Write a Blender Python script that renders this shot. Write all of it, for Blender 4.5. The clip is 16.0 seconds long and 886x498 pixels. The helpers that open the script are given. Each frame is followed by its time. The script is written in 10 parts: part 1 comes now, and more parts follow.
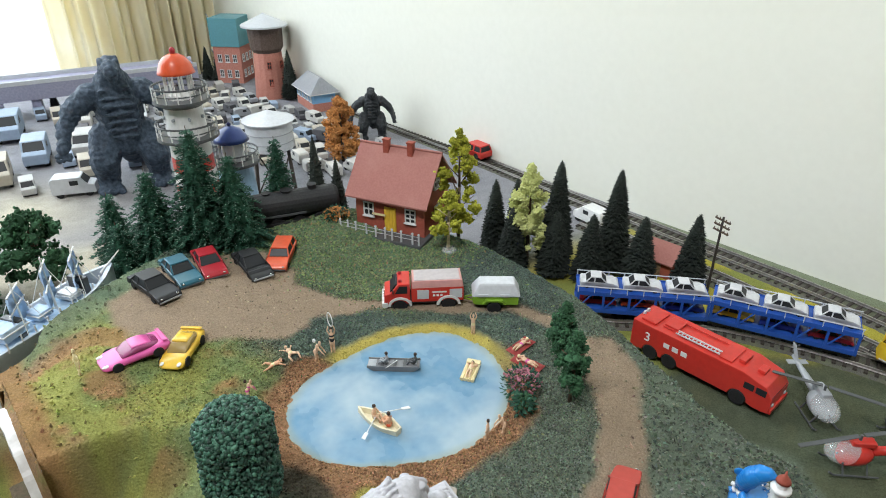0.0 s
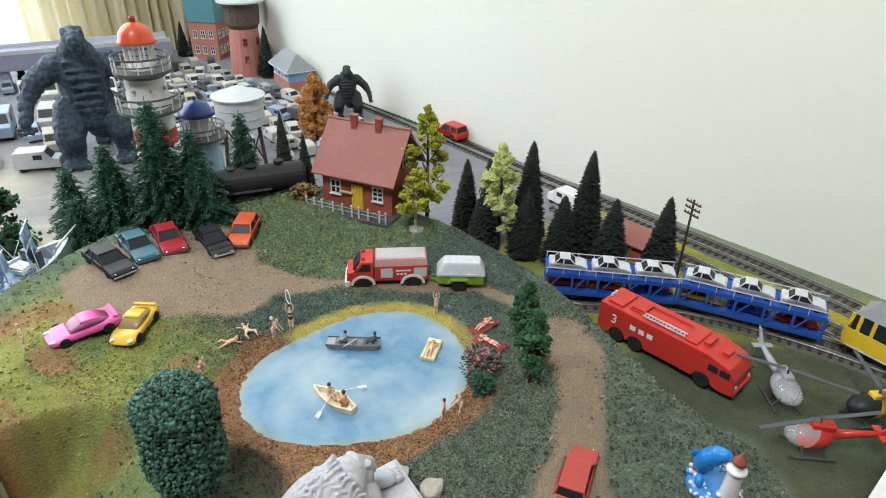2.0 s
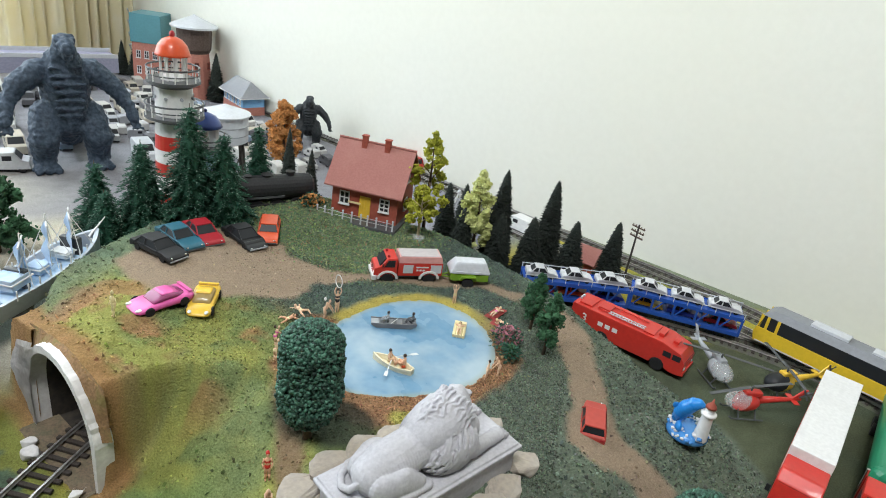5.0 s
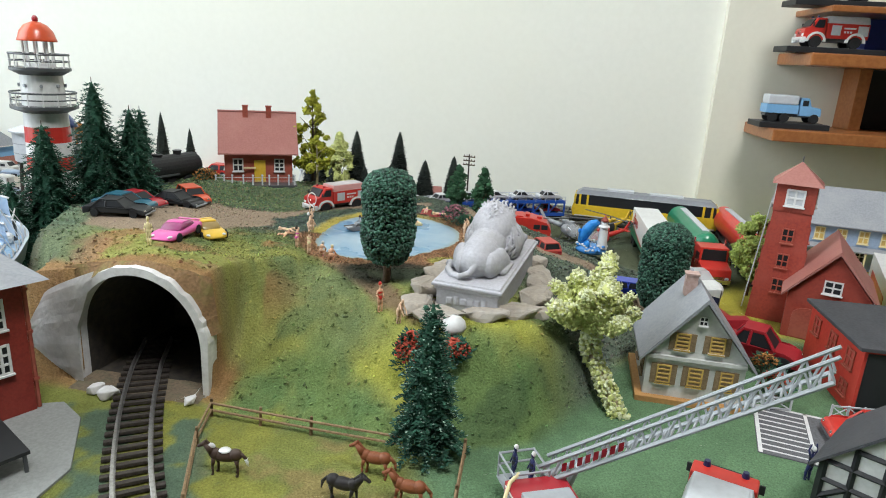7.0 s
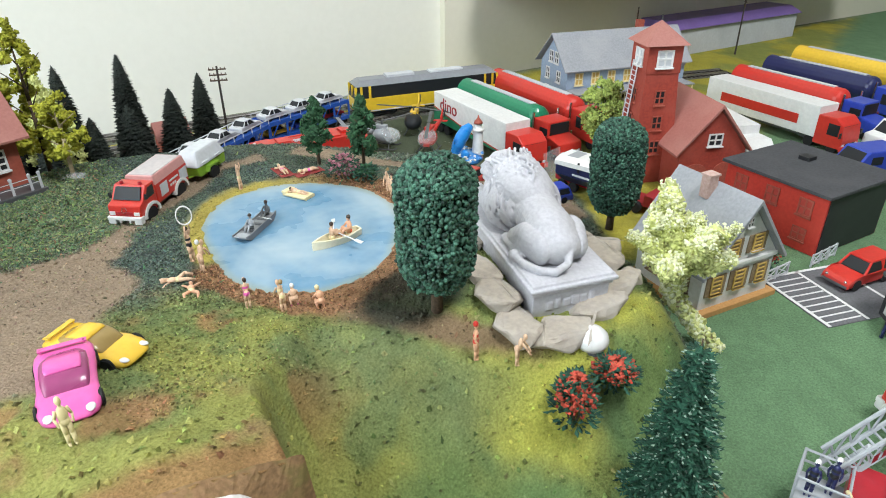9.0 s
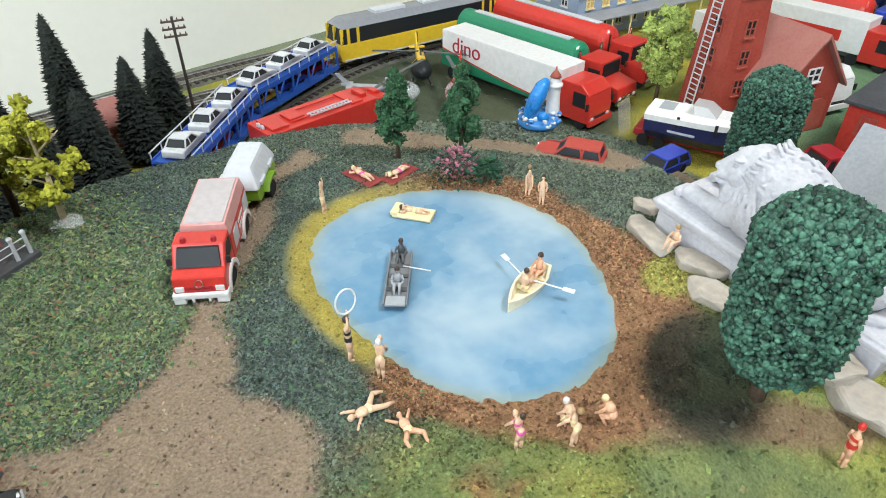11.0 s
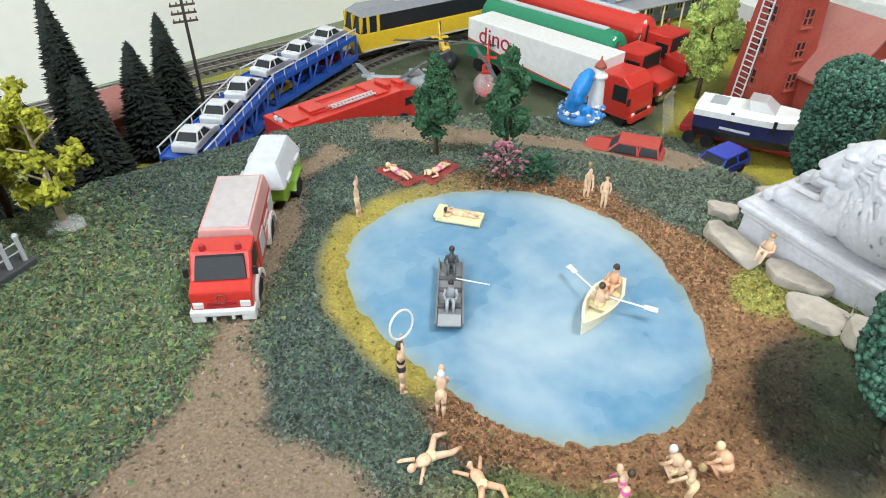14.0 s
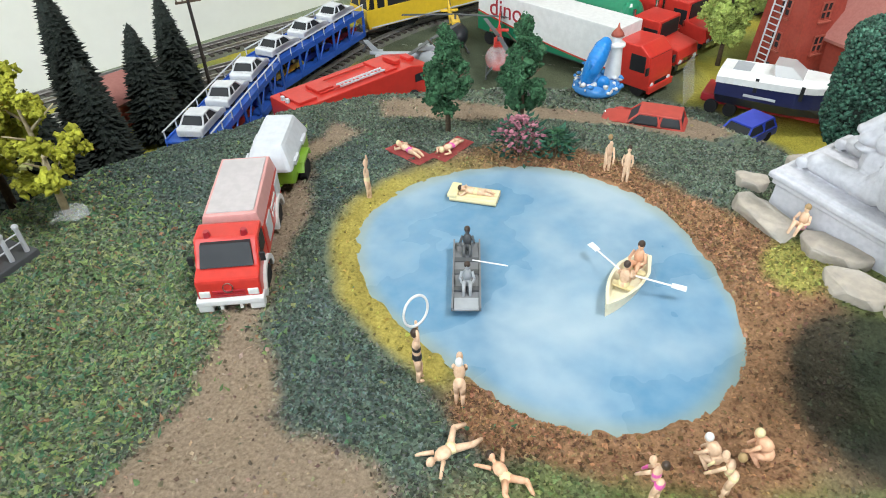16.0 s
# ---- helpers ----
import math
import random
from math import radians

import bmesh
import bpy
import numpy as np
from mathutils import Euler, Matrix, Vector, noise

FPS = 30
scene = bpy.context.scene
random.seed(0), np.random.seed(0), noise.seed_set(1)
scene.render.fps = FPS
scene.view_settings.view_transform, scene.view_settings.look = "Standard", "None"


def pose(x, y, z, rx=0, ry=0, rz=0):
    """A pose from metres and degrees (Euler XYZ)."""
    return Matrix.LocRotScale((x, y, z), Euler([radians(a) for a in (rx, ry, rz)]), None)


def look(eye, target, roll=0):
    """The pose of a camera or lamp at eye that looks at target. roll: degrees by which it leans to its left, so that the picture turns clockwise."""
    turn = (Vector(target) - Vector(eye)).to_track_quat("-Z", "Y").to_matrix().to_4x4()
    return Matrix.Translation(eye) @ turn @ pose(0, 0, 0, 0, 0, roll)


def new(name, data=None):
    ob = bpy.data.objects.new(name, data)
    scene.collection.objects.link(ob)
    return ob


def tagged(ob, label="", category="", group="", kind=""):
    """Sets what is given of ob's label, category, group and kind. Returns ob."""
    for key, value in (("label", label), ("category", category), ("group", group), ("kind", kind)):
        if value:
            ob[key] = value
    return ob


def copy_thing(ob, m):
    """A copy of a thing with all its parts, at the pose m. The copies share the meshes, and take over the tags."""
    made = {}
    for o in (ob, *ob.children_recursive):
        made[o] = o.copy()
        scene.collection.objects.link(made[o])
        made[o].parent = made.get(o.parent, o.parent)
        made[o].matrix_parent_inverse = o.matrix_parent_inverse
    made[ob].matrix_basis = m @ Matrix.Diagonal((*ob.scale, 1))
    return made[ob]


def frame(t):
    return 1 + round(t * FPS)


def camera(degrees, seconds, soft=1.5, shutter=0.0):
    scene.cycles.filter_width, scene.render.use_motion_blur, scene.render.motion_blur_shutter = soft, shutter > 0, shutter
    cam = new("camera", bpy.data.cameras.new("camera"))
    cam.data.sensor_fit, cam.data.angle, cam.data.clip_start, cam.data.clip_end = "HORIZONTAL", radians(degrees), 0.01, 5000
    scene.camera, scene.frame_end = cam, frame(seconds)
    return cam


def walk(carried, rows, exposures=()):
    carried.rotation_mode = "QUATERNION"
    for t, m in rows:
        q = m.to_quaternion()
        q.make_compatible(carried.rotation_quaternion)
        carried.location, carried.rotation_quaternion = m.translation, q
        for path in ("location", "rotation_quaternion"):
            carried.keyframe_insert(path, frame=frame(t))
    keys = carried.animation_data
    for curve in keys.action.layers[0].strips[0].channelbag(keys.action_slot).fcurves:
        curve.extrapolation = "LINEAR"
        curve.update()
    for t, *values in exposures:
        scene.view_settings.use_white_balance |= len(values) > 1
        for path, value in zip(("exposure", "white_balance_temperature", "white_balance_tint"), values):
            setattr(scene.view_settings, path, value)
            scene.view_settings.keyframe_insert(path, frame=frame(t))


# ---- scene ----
cam = camera(68.95, 16.0, soft=1.0)
ROWS = [
    (0.0, pose(0.1838, -0.2883, 0.2781, 61.24, 0.17, 24.02)),
    (0.5, pose(0.1928, -0.2831, 0.2737, 60.47, -0.30, 23.18)),
    (1.0, pose(0.1950, -0.2788, 0.2711, 60.31, -0.54, 23.36)),
    (1.5, pose(0.1950, -0.2782, 0.2700, 60.22, -0.93, 23.29)),
    (2.0, pose(0.1962, -0.2773, 0.2687, 60.02, -1.09, 23.28)),
    (2.5, pose(0.1971, -0.2769, 0.2679, 60.19, -1.01, 23.37)),
    (3.0, pose(0.1953, -0.2821, 0.2686, 60.46, -0.81, 23.39)),
    (3.5, pose(0.1927, -0.2870, 0.2685, 60.37, -1.16, 23.20)),
    (3.7, pose(0.1931, -0.2886, 0.2709, 60.27, -1.40, 23.14)),
    (5.8, pose(0.0225, -0.4846, 0.2583, 68.53, -9.20, -2.12)),
    (6.0, pose(-0.0058, -0.5003, 0.2455, 68.81, -7.20, -8.78)),
    (6.5, pose(-0.0523, -0.5432, 0.1842, 73.06, -3.01, -15.64)),
    (7.0, pose(-0.0785, -0.5382, 0.1501, 73.38, -3.12, -15.95)),
    (7.5, pose(-0.1497, -0.5052, 0.1214, 74.60, -0.64, -25.91)),
    (8.0, pose(-0.2170, -0.4181, 0.1304, 69.85, 0.90, -38.84)),
    (8.2, pose(-0.2169, -0.3988, 0.1471, 68.01, -0.18, -42.27)),
    (10.3, pose(-0.1636, -0.1009, 0.1806, 53.20, 1.70, -68.05)),
    (10.5, pose(-0.1644, -0.0976, 0.1784, 51.78, 2.16, -67.44)),
    (11.0, pose(-0.1693, -0.0862, 0.1701, 53.62, 0.02, -67.41)),
    (11.5, pose(-0.1648, -0.0800, 0.1667, 54.33, -0.45, -67.57)),
    (12.0, pose(-0.1609, -0.0731, 0.1639, 54.42, -0.35, -67.05)),
    (12.5, pose(-0.1538, -0.0661, 0.1593, 53.94, -0.47, -67.47)),
    (13.0, pose(-0.1526, -0.0611, 0.1543, 53.87, -1.05, -67.36)),
    (13.5, pose(-0.1526, -0.0560, 0.1527, 53.50, -0.67, -67.02)),
    (14.0, pose(-0.1485, -0.0545, 0.1519, 53.50, -0.34, -67.22)),
    (14.5, pose(-0.1452, -0.0490, 0.1453, 52.83, -0.23, -67.01)),
    (15.0, pose(-0.1421, -0.0500, 0.1457, 52.27, 0.57, -66.94)),
    (15.5, pose(-0.1410, -0.0507, 0.1459, 51.98, 1.39, -66.87)),
    (16.0, pose(-0.1405, -0.0511, 0.1459, 51.69, 1.57, -67.01)),
]
walk(cam, ROWS, [(0.0, -0.26), (3.7, -0.24), (5.8, -0.24), (7.0, -0.28), (8.2, -0.14), (10.3, -0.04), (16.0, -0.02)])

# ---- light: a curtained window at the far end, a ceiling lamp over the table ----
CM = 0.01
WALL0, WU, WN = Vector((27.0, 37.6)), Vector((0.922, -0.387)), Vector((-0.387, -0.922))
WALL_TURN = math.degrees(math.atan2(WU.y, WU.x))


def at_wall(s, d=0.0):
    """A place s cm along the rear wall and d cm out from it."""
    p = WALL0 + WU * s + WN * d
    return p.x, p.y


world = bpy.data.worlds.new("sky")
scene.world = world
world.use_nodes = True
sky = world.node_tree.nodes.new("ShaderNodeTexSky")
sky.sky_type, sky.sun_disc, sky.sun_elevation, sky.sun_rotation = "NISHITA", False, radians(40), radians(200)
world.node_tree.links.new(sky.outputs["Color"], world.node_tree.nodes["Background"].inputs["Color"])
world.node_tree.nodes["Background"].inputs["Strength"].default_value = 0.12


def area_lamp(name, x, y, z, target, sx, sy, watts, colour):
    lamp = bpy.data.lights.new(name, "AREA")
    lamp.shape, lamp.size, lamp.size_y, lamp.energy, lamp.color = "RECTANGLE", sx, sy, watts, colour
    ob = new(name, lamp)
    ob.matrix_world = look((x * CM, y * CM, z * CM), (target[0] * CM, target[1] * CM, target[2] * CM))
    return ob


area_lamp("ceiling_lamp_light", 5, -85, 155, (8, -8, 0), 0.55, 0.4, 30, (0.965, 0.985, 0.99))
area_lamp("window_light", *at_wall(-125, 72), 52, (*at_wall(-10, 60), 10), 1.3, 1.6, 42, (0.82, 0.92, 1.0))


# ---- materials ----


def mat(name, c1, c2=None, grain=8.0, big=0.6, rough=0.6, metal=0.0, bump=0.15, mix=0.5, c3=None, coat=0.0, spec=0.3, vary=0.0, sheen=0.0):
    """A material of two or three colours mixed by noise at two scales. grain, big: features a cm."""
    m = bpy.data.materials.new(name)
    m.use_nodes = True
    nt = m.node_tree
    b = nt.nodes["Principled BSDF"]
    nodes, links = nt.nodes, nt.links
    tc = nodes.new("ShaderNodeTexCoord")
    fine = nodes.new("ShaderNodeTexNoise")
    fine.inputs["Scale"].default_value, fine.inputs["Detail"].default_value = grain * 100, 5
    broad = nodes.new("ShaderNodeTexNoise")
    broad.inputs["Scale"].default_value, broad.inputs["Detail"].default_value = big * 100, 4
    for n in (fine, broad):
        links.new(tc.outputs["Object"], n.inputs["Vector"])
    c2 = c2 or tuple(v * 0.72 for v in c1)
    r1 = nodes.new("ShaderNodeValToRGB")
    r1.color_ramp.elements[0].position, r1.color_ramp.elements[1].position = 0.35, 0.65
    r1.color_ramp.elements[0].color, r1.color_ramp.elements[1].color = (*c1, 1), (*c2, 1)
    links.new(fine.outputs["Fac"], r1.inputs["Fac"])
    out = r1.outputs["Color"]
    if c3:
        r2 = nodes.new("ShaderNodeValToRGB")
        r2.color_ramp.elements[0].position, r2.color_ramp.elements[1].position = 0.45, 0.68
        r2.color_ramp.elements[0].color, r2.color_ramp.elements[1].color = (0, 0, 0, 1), (mix, mix, mix, 1)
        links.new(broad.outputs["Fac"], r2.inputs["Fac"])
        mx = nodes.new("ShaderNodeMix")
        mx.data_type = "RGBA"
        links.new(r2.outputs["Color"], mx.inputs["Factor"])
        links.new(out, mx.inputs["A"])
        mx.inputs["B"].default_value = (*c3, 1)
        out = mx.outputs["Result"]
    if vary:
        info = nodes.new("ShaderNodeNewGeometry")
        hsv = nodes.new("ShaderNodeHueSaturation")
        rng = nodes.new("ShaderNodeMapRange")
        rng.inputs["To Min"].default_value, rng.inputs["To Max"].default_value = 1 - vary, 1 + vary
        links.new(info.outputs["Random Per Island"], rng.inputs["Value"])
        links.new(rng.outputs["Result"], hsv.inputs["Value"])
        links.new(out, hsv.inputs["Color"])
        out = hsv.outputs["Color"]
    links.new(out, b.inputs["Base Color"])
    rr = nodes.new("ShaderNodeMapRange")
    rr.inputs["To Min"].default_value, rr.inputs["To Max"].default_value = max(rough - 0.12, 0.03), min(rough + 0.12, 1)
    links.new(broad.outputs["Fac"], rr.inputs["Value"])
    links.new(rr.outputs["Result"], b.inputs["Roughness"])
    b.inputs["Metallic"].default_value = metal
    b.inputs["Coat Weight"].default_value = coat
    b.inputs["Specular IOR Level"].default_value = spec
    if bump:
        bp = nodes.new("ShaderNodeBump")
        bp.inputs["Strength"].default_value, bp.inputs["Distance"].default_value = bump, 0.0006
        links.new(fine.outputs["Fac"], bp.inputs["Height"])
        links.new(bp.outputs["Normal"], b.inputs["Normal"])
    return m


def paint(name, c, rough=0.35, coat=0.3):
    return mat(name, c, tuple(v * 0.9 for v in c), 3, 0.4, rough, 0, 0.02, c3=tuple(v * 0.82 + 0.01 for v in c), mix=0.5, coat=coat)


def glass(name, c=(0.9, 0.95, 0.95), alpha=0.35):
    m = bpy.data.materials.new(name)
    m.use_nodes = True
    b = m.node_tree.nodes["Principled BSDF"]
    b.inputs["Base Color"].default_value = (*c, 1)
    b.inputs["Roughness"].default_value = 0.08
    b.inputs["Alpha"].default_value = alpha
    return m


RED = paint("red_plastic", (0.55, 0.035, 0.025))
DEEPRED = paint("deep_red_paint", (0.36, 0.02, 0.03))
ORANGE = paint("orange_paint", (0.65, 0.09, 0.03))
BLACK = paint("black_paint", (0.02, 0.021, 0.023), 0.5, 0.08)
WHITE = paint("white_plastic", (0.72, 0.72, 0.71), 0.45)
GREY = paint("grey_plastic", (0.33, 0.35, 0.37), 0.5)
LIGHTGREY = paint("light_grey_plastic", (0.55, 0.57, 0.6), 0.5)
DARKGREY = paint("dark_grey_plastic", (0.08, 0.085, 0.09), 0.5)
YELLOW = paint("yellow_paint", (0.75, 0.48, 0.05))
PINK = paint("pink_paint", (0.72, 0.12, 0.38))
TEAL = paint("teal_paint", (0.025, 0.12, 0.17))
BLUE = paint("blue_paint", (0.03, 0.06, 0.4))
BRIGHTBLUE = paint("bright_blue_plastic", (0.02, 0.22, 0.62), 0.3)
SKYBLUE = paint("sky_blue_plastic", (0.2, 0.42, 0.68), 0.4)
NAVY = paint("navy_paint", (0.02, 0.025, 0.09))
GREEN = paint("green_plastic", (0.015, 0.2, 0.1), 0.35)
LIME = paint("lime_green_plastic", (0.2, 0.36, 0.03), 0.45)
CREAM = paint("cream_plastic", (0.75, 0.64, 0.36), 0.5)
FLESH = mat("flesh_plastic", (0.72, 0.42, 0.27), (0.62, 0.34, 0.2), 6, 1, 0.55, bump=0.05)
FLESHPALE = mat("pale_flesh_plastic", (0.72, 0.5, 0.34), (0.62, 0.4, 0.26), 6, 1, 0.55, bump=0.05)
CHROME = mat("chrome", (0.75, 0.75, 0.75), rough=0.2, metal=1.0, bump=0)
RUBBER = mat("rubber", (0.018, 0.018, 0.019), rough=0.75, bump=0.1)
GLASSDARK = paint("dark_window_plastic", (0.016, 0.018, 0.021), 0.45, 0.0)
CLEAR = glass("clear_plastic", (0.85, 0.87, 0.88), 0.28)
BRICK = mat("brick_plastic", (0.36, 0.085, 0.055), (0.28, 0.065, 0.045), 5, 0.5, 0.6, bump=0.2, c3=(0.42, 0.13, 0.09))
ROOF = mat("roof_tile_plastic", (0.36, 0.145, 0.12), (0.31, 0.12, 0.1), 6, 0.3, 0.6, bump=0.15, c3=(0.4, 0.19, 0.16))
STONE = mat("pale_stone", (0.5, 0.495, 0.525), (0.43, 0.425, 0.455), 5, 0.5, 0.85, bump=0.25, c3=(0.37, 0.36, 0.36), mix=0.5)
ROCK = mat("rock", (0.4, 0.35, 0.29), (0.31, 0.275, 0.235), 3, 0.7, 0.8, bump=0.6, c3=(0.46, 0.43, 0.39))
PLASTER = mat("portal_plaster", (0.74, 0.73, 0.72), (0.64, 0.63, 0.62), 3, 0.6, 0.8, bump=0.5, c3=(0.45, 0.43, 0.4))
WOOD = mat("weathered_wood", (0.3, 0.2, 0.11), (0.2, 0.13, 0.07), 6, 1, 0.7, bump=0.4)
SHELFWOOD = mat("varnished_wood", (0.35, 0.135, 0.045), (0.28, 0.1, 0.032), 2, 0.1, 0.35, bump=0.08, coat=0.3)
TIE = mat("sleeper_plastic", (0.035, 0.028, 0.024), (0.06, 0.05, 0.042), 10, 1, 0.7, bump=0.3)
RAIL = mat("rail_steel", (0.5, 0.49, 0.48), (0.36, 0.34, 0.32), 6, 1, 0.38, metal=0.85, bump=0.05)
BALLAST = mat("ballast", (0.13, 0.125, 0.11), (0.07, 0.066, 0.06), 14, 1, 0.9, bump=0.9, c3=(0.14, 0.16, 0.09), mix=0.7)
WALLPAINT = mat("cream_wall_paint", (0.78, 0.78, 0.7), (0.76, 0.76, 0.68), 1.2, 0.02, 0.75, bump=0.05, c3=(0.76, 0.75, 0.63), mix=0.4)
EASTPAINT = mat("yellowed_wall_paint", (0.72, 0.7, 0.59), (0.7, 0.68, 0.57), 1.2, 0.02, 0.75, bump=0.05, c3=(0.7, 0.67, 0.52), mix=0.4)
# paints of the unseen walls and ceiling, darkened to cut bounced light
ROOMPAINT = mat("unseen_wall_dark_paint", (0.2, 0.2, 0.2), rough=0.8, bump=0.03)
CEILPAINT = mat("unseen_ceiling_dark_paint", (0.38, 0.38, 0.38), rough=0.8, bump=0.03)
FLOORMAT = mat("floor_boards", (0.3, 0.2, 0.12), (0.24, 0.16, 0.09), 0.5, 0.05, 0.5, bump=0.05)
CURTAIN = mat("curtain_cloth", (0.82, 0.75, 0.54), (0.78, 0.7, 0.47), 6, 0.15, 0.85, bump=0.2, c3=(0.85, 0.82, 0.7))
def translucent(m, share):
    """Lets part of the light through a cloth."""
    nt = m.node_tree
    b, out = nt.nodes["Principled BSDF"], nt.nodes["Material Output"]
    tr, mx = nt.nodes.new("ShaderNodeBsdfTranslucent"), nt.nodes.new("ShaderNodeMixShader")
    nt.links.new(b.inputs["Base Color"].links[0].from_socket, tr.inputs["Color"])
    mx.inputs["Fac"].default_value = share
    nt.links.new(b.outputs["BSDF"], mx.inputs[1])
    nt.links.new(tr.outputs["BSDF"], mx.inputs[2])
    nt.links.new(mx.outputs["Shader"], out.inputs["Surface"])


translucent(CURTAIN, 0.26)
BARK = mat("bark", (0.12, 0.08, 0.05), (0.07, 0.05, 0.035), 8, 2, 0.85, bump=0.6)
FIRBLACK = mat("dark_needles_and_core_shade", (0.012, 0.017, 0.014), (0.024, 0.03, 0.024), 10, 1, 0.8, bump=0.4, vary=0.4)
FIRGREEN = mat("green_fir_needles", (0.013, 0.055, 0.034), (0.03, 0.095, 0.058), 10, 1, 0.75, bump=0.4, vary=0.55)
FIRFROST = mat("frosted_tips", (0.24, 0.34, 0.27), (0.14, 0.22, 0.17), 10, 1, 0.7, bump=0.3, vary=0.3)
LEAFYELLOW = mat("yellow_green_foam", (0.36, 0.36, 0.035), (0.26, 0.27, 0.03), 8, 1, 0.85, bump=0.7, vary=0.3)
LEAFPALE = mat("pale_yellow_foam", (0.6, 0.62, 0.29), (0.5, 0.53, 0.19), 8, 0.3, 0.85, bump=0.5, vary=0.15, c3=(0.36, 0.4, 0.08), mix=0.7)
LEAFCREAM = mat("cream_foam_tips", (0.72, 0.73, 0.5), (0.64, 0.66, 0.4), 8, 0.3, 0.85, bump=0.4, vary=0.12)
LEAFBROWN = mat("rust_brown_foam", (0.52, 0.24, 0.075), (0.4, 0.17, 0.05), 8, 1, 0.85, bump=0.7, vary=0.3)
LEAFBRIGHT = mat("bright_green_foam", (0.36, 0.43, 0.12), (0.27, 0.35, 0.08), 8, 1, 0.85, bump=0.6, vary=0.3)
LEAFGREEN = mat("mid_green_foam", (0.04, 0.11, 0.05), (0.025, 0.075, 0.035), 8, 1, 0.85, bump=0.7, vary=0.4)
BUSHLEAF = mat("bush_leaves", (0.016, 0.054, 0.036), (0.055, 0.135, 0.092), 5, 0.6, 0.55, bump=0.2, vary=0.75, spec=0.35)
FLOWERRED = mat("red_flowers", (0.5, 0.06, 0.04), (0.4, 0.09, 0.05), 8, 1, 0.7, vary=0.3)
FLOWERPINK = mat("pink_flowers", (0.4, 0.17, 0.21), (0.26, 0.09, 0.12), 8, 1, 0.7, vary=0.4)

# ---- building helpers: meshes are modelled in cm ----


def bmn():
    return bmesh.new()


def part(name, bm, material, parent=None, label="", smooth=False, tag=None):
    """Links a bmesh, modelled in cm, as one mesh object in metres."""
    bmesh.ops.transform(bm, matrix=Matrix.Scale(CM, 4), verts=bm.verts)
    bm.normal_update()
    me = bpy.data.meshes.new(name)
    bm.to_mesh(me)
    bm.free()
    mats = material if isinstance(material, (list, tuple)) else [material]
    for m in mats:
        me.materials.append(m)
    if smooth:
        for p in me.polygons:
            p.use_smooth = True
    ob = new(name, me)
    if parent:
        ob.parent = parent
    if label:
        ob["label"] = label
    return ob


def thing(name, x, y, z, turn=0.0, label="", category="", group="", kind=""):
    ob = new(name)
    ob.empty_display_size = 0.01
    ob.matrix_basis = pose(x * CM, y * CM, z * CM, 0, 0, turn)
    return tagged(ob, label, category, group, kind)


def box(bm, x, y, z, sx, sy, sz, bevel=0.0, m=None, mat_i=0):
    """A box centred on x, y with its foot at z."""
    r = bmesh.ops.create_cube(bm, size=1)
    vs = r["verts"]
    bmesh.ops.scale(bm, vec=(sx, sy, sz), verts=vs)
    bmesh.ops.translate(bm, vec=(x, y, z + sz / 2), verts=vs)
    fs = list({f for v in vs for f in v.link_faces})
    if bevel:
        es = list({e for v in vs for e in v.link_edges})
        rb = bmesh.ops.bevel(bm, geom=es, offset=bevel, segments=2, affect="EDGES", profile=0.6)
        vs, fs = list({v for f in rb["faces"] for v in f.verts} | {v for v in vs if v.is_valid}), [f for f in fs if f.is_valid] + rb["faces"]
    for f in fs:
        f.material_index = mat_i
    if m is not None:
        bmesh.ops.transform(bm, matrix=m, verts=vs)
    return vs


def rod(bm, a, b, r0, r1=None, n=8, cap=True):
    a, b = Vector(a), Vector(b)
    r1 = r0 if r1 is None else r1
    d = b - a
    q = d.to_track_quat("Z", "Y").to_matrix()
    rings = []
    for p, r in ((a, r0), (b, r1)):
        rings.append([bm.verts.new(p + q @ Vector((r * math.cos(2 * math.pi * i / n), r * math.sin(2 * math.pi * i / n), 0))) for i in range(n)])
    for i in range(n):
        j = (i + 1) % n
        bm.faces.new((rings[0][i], rings[0][j], rings[1][j], rings[1][i]))
    if cap:
        bm.faces.new(rings[0][::-1])
        bm.faces.new(rings[1])


def ball(bm, c, r, u=10, v=7, m=None):
    r = (r, r, r) if isinstance(r, (int, float)) else r
    k = bmesh.ops.create_uvsphere(bm, u_segments=u, v_segments=v, radius=1)
    bmesh.ops.scale(bm, vec=r, verts=k["verts"])
    if m is not None:
        bmesh.ops.transform(bm, matrix=m, verts=k["verts"])
    bmesh.ops.translate(bm, vec=c, verts=k["verts"])
    return k["verts"]


def lathe(bm, rows, n=24, c=(0, 0)):
    """rows: (radius, height), from the foot up."""
    rings = []
    for r, z in rows:
        rings.append([bm.verts.new((c[0] + r * math.cos(2 * math.pi * i / n), c[1] + r * math.sin(2 * math.pi * i / n), z)) for i in range(n)])
    for a, b in zip(rings[:-1], rings[1:]):
        for i in range(n):
            j = (i + 1) % n
            bm.faces.new((a[i], a[j], b[j], b[i]))
    bm.faces.new(rings[0][::-1])
    bm.faces.new(rings[-1])


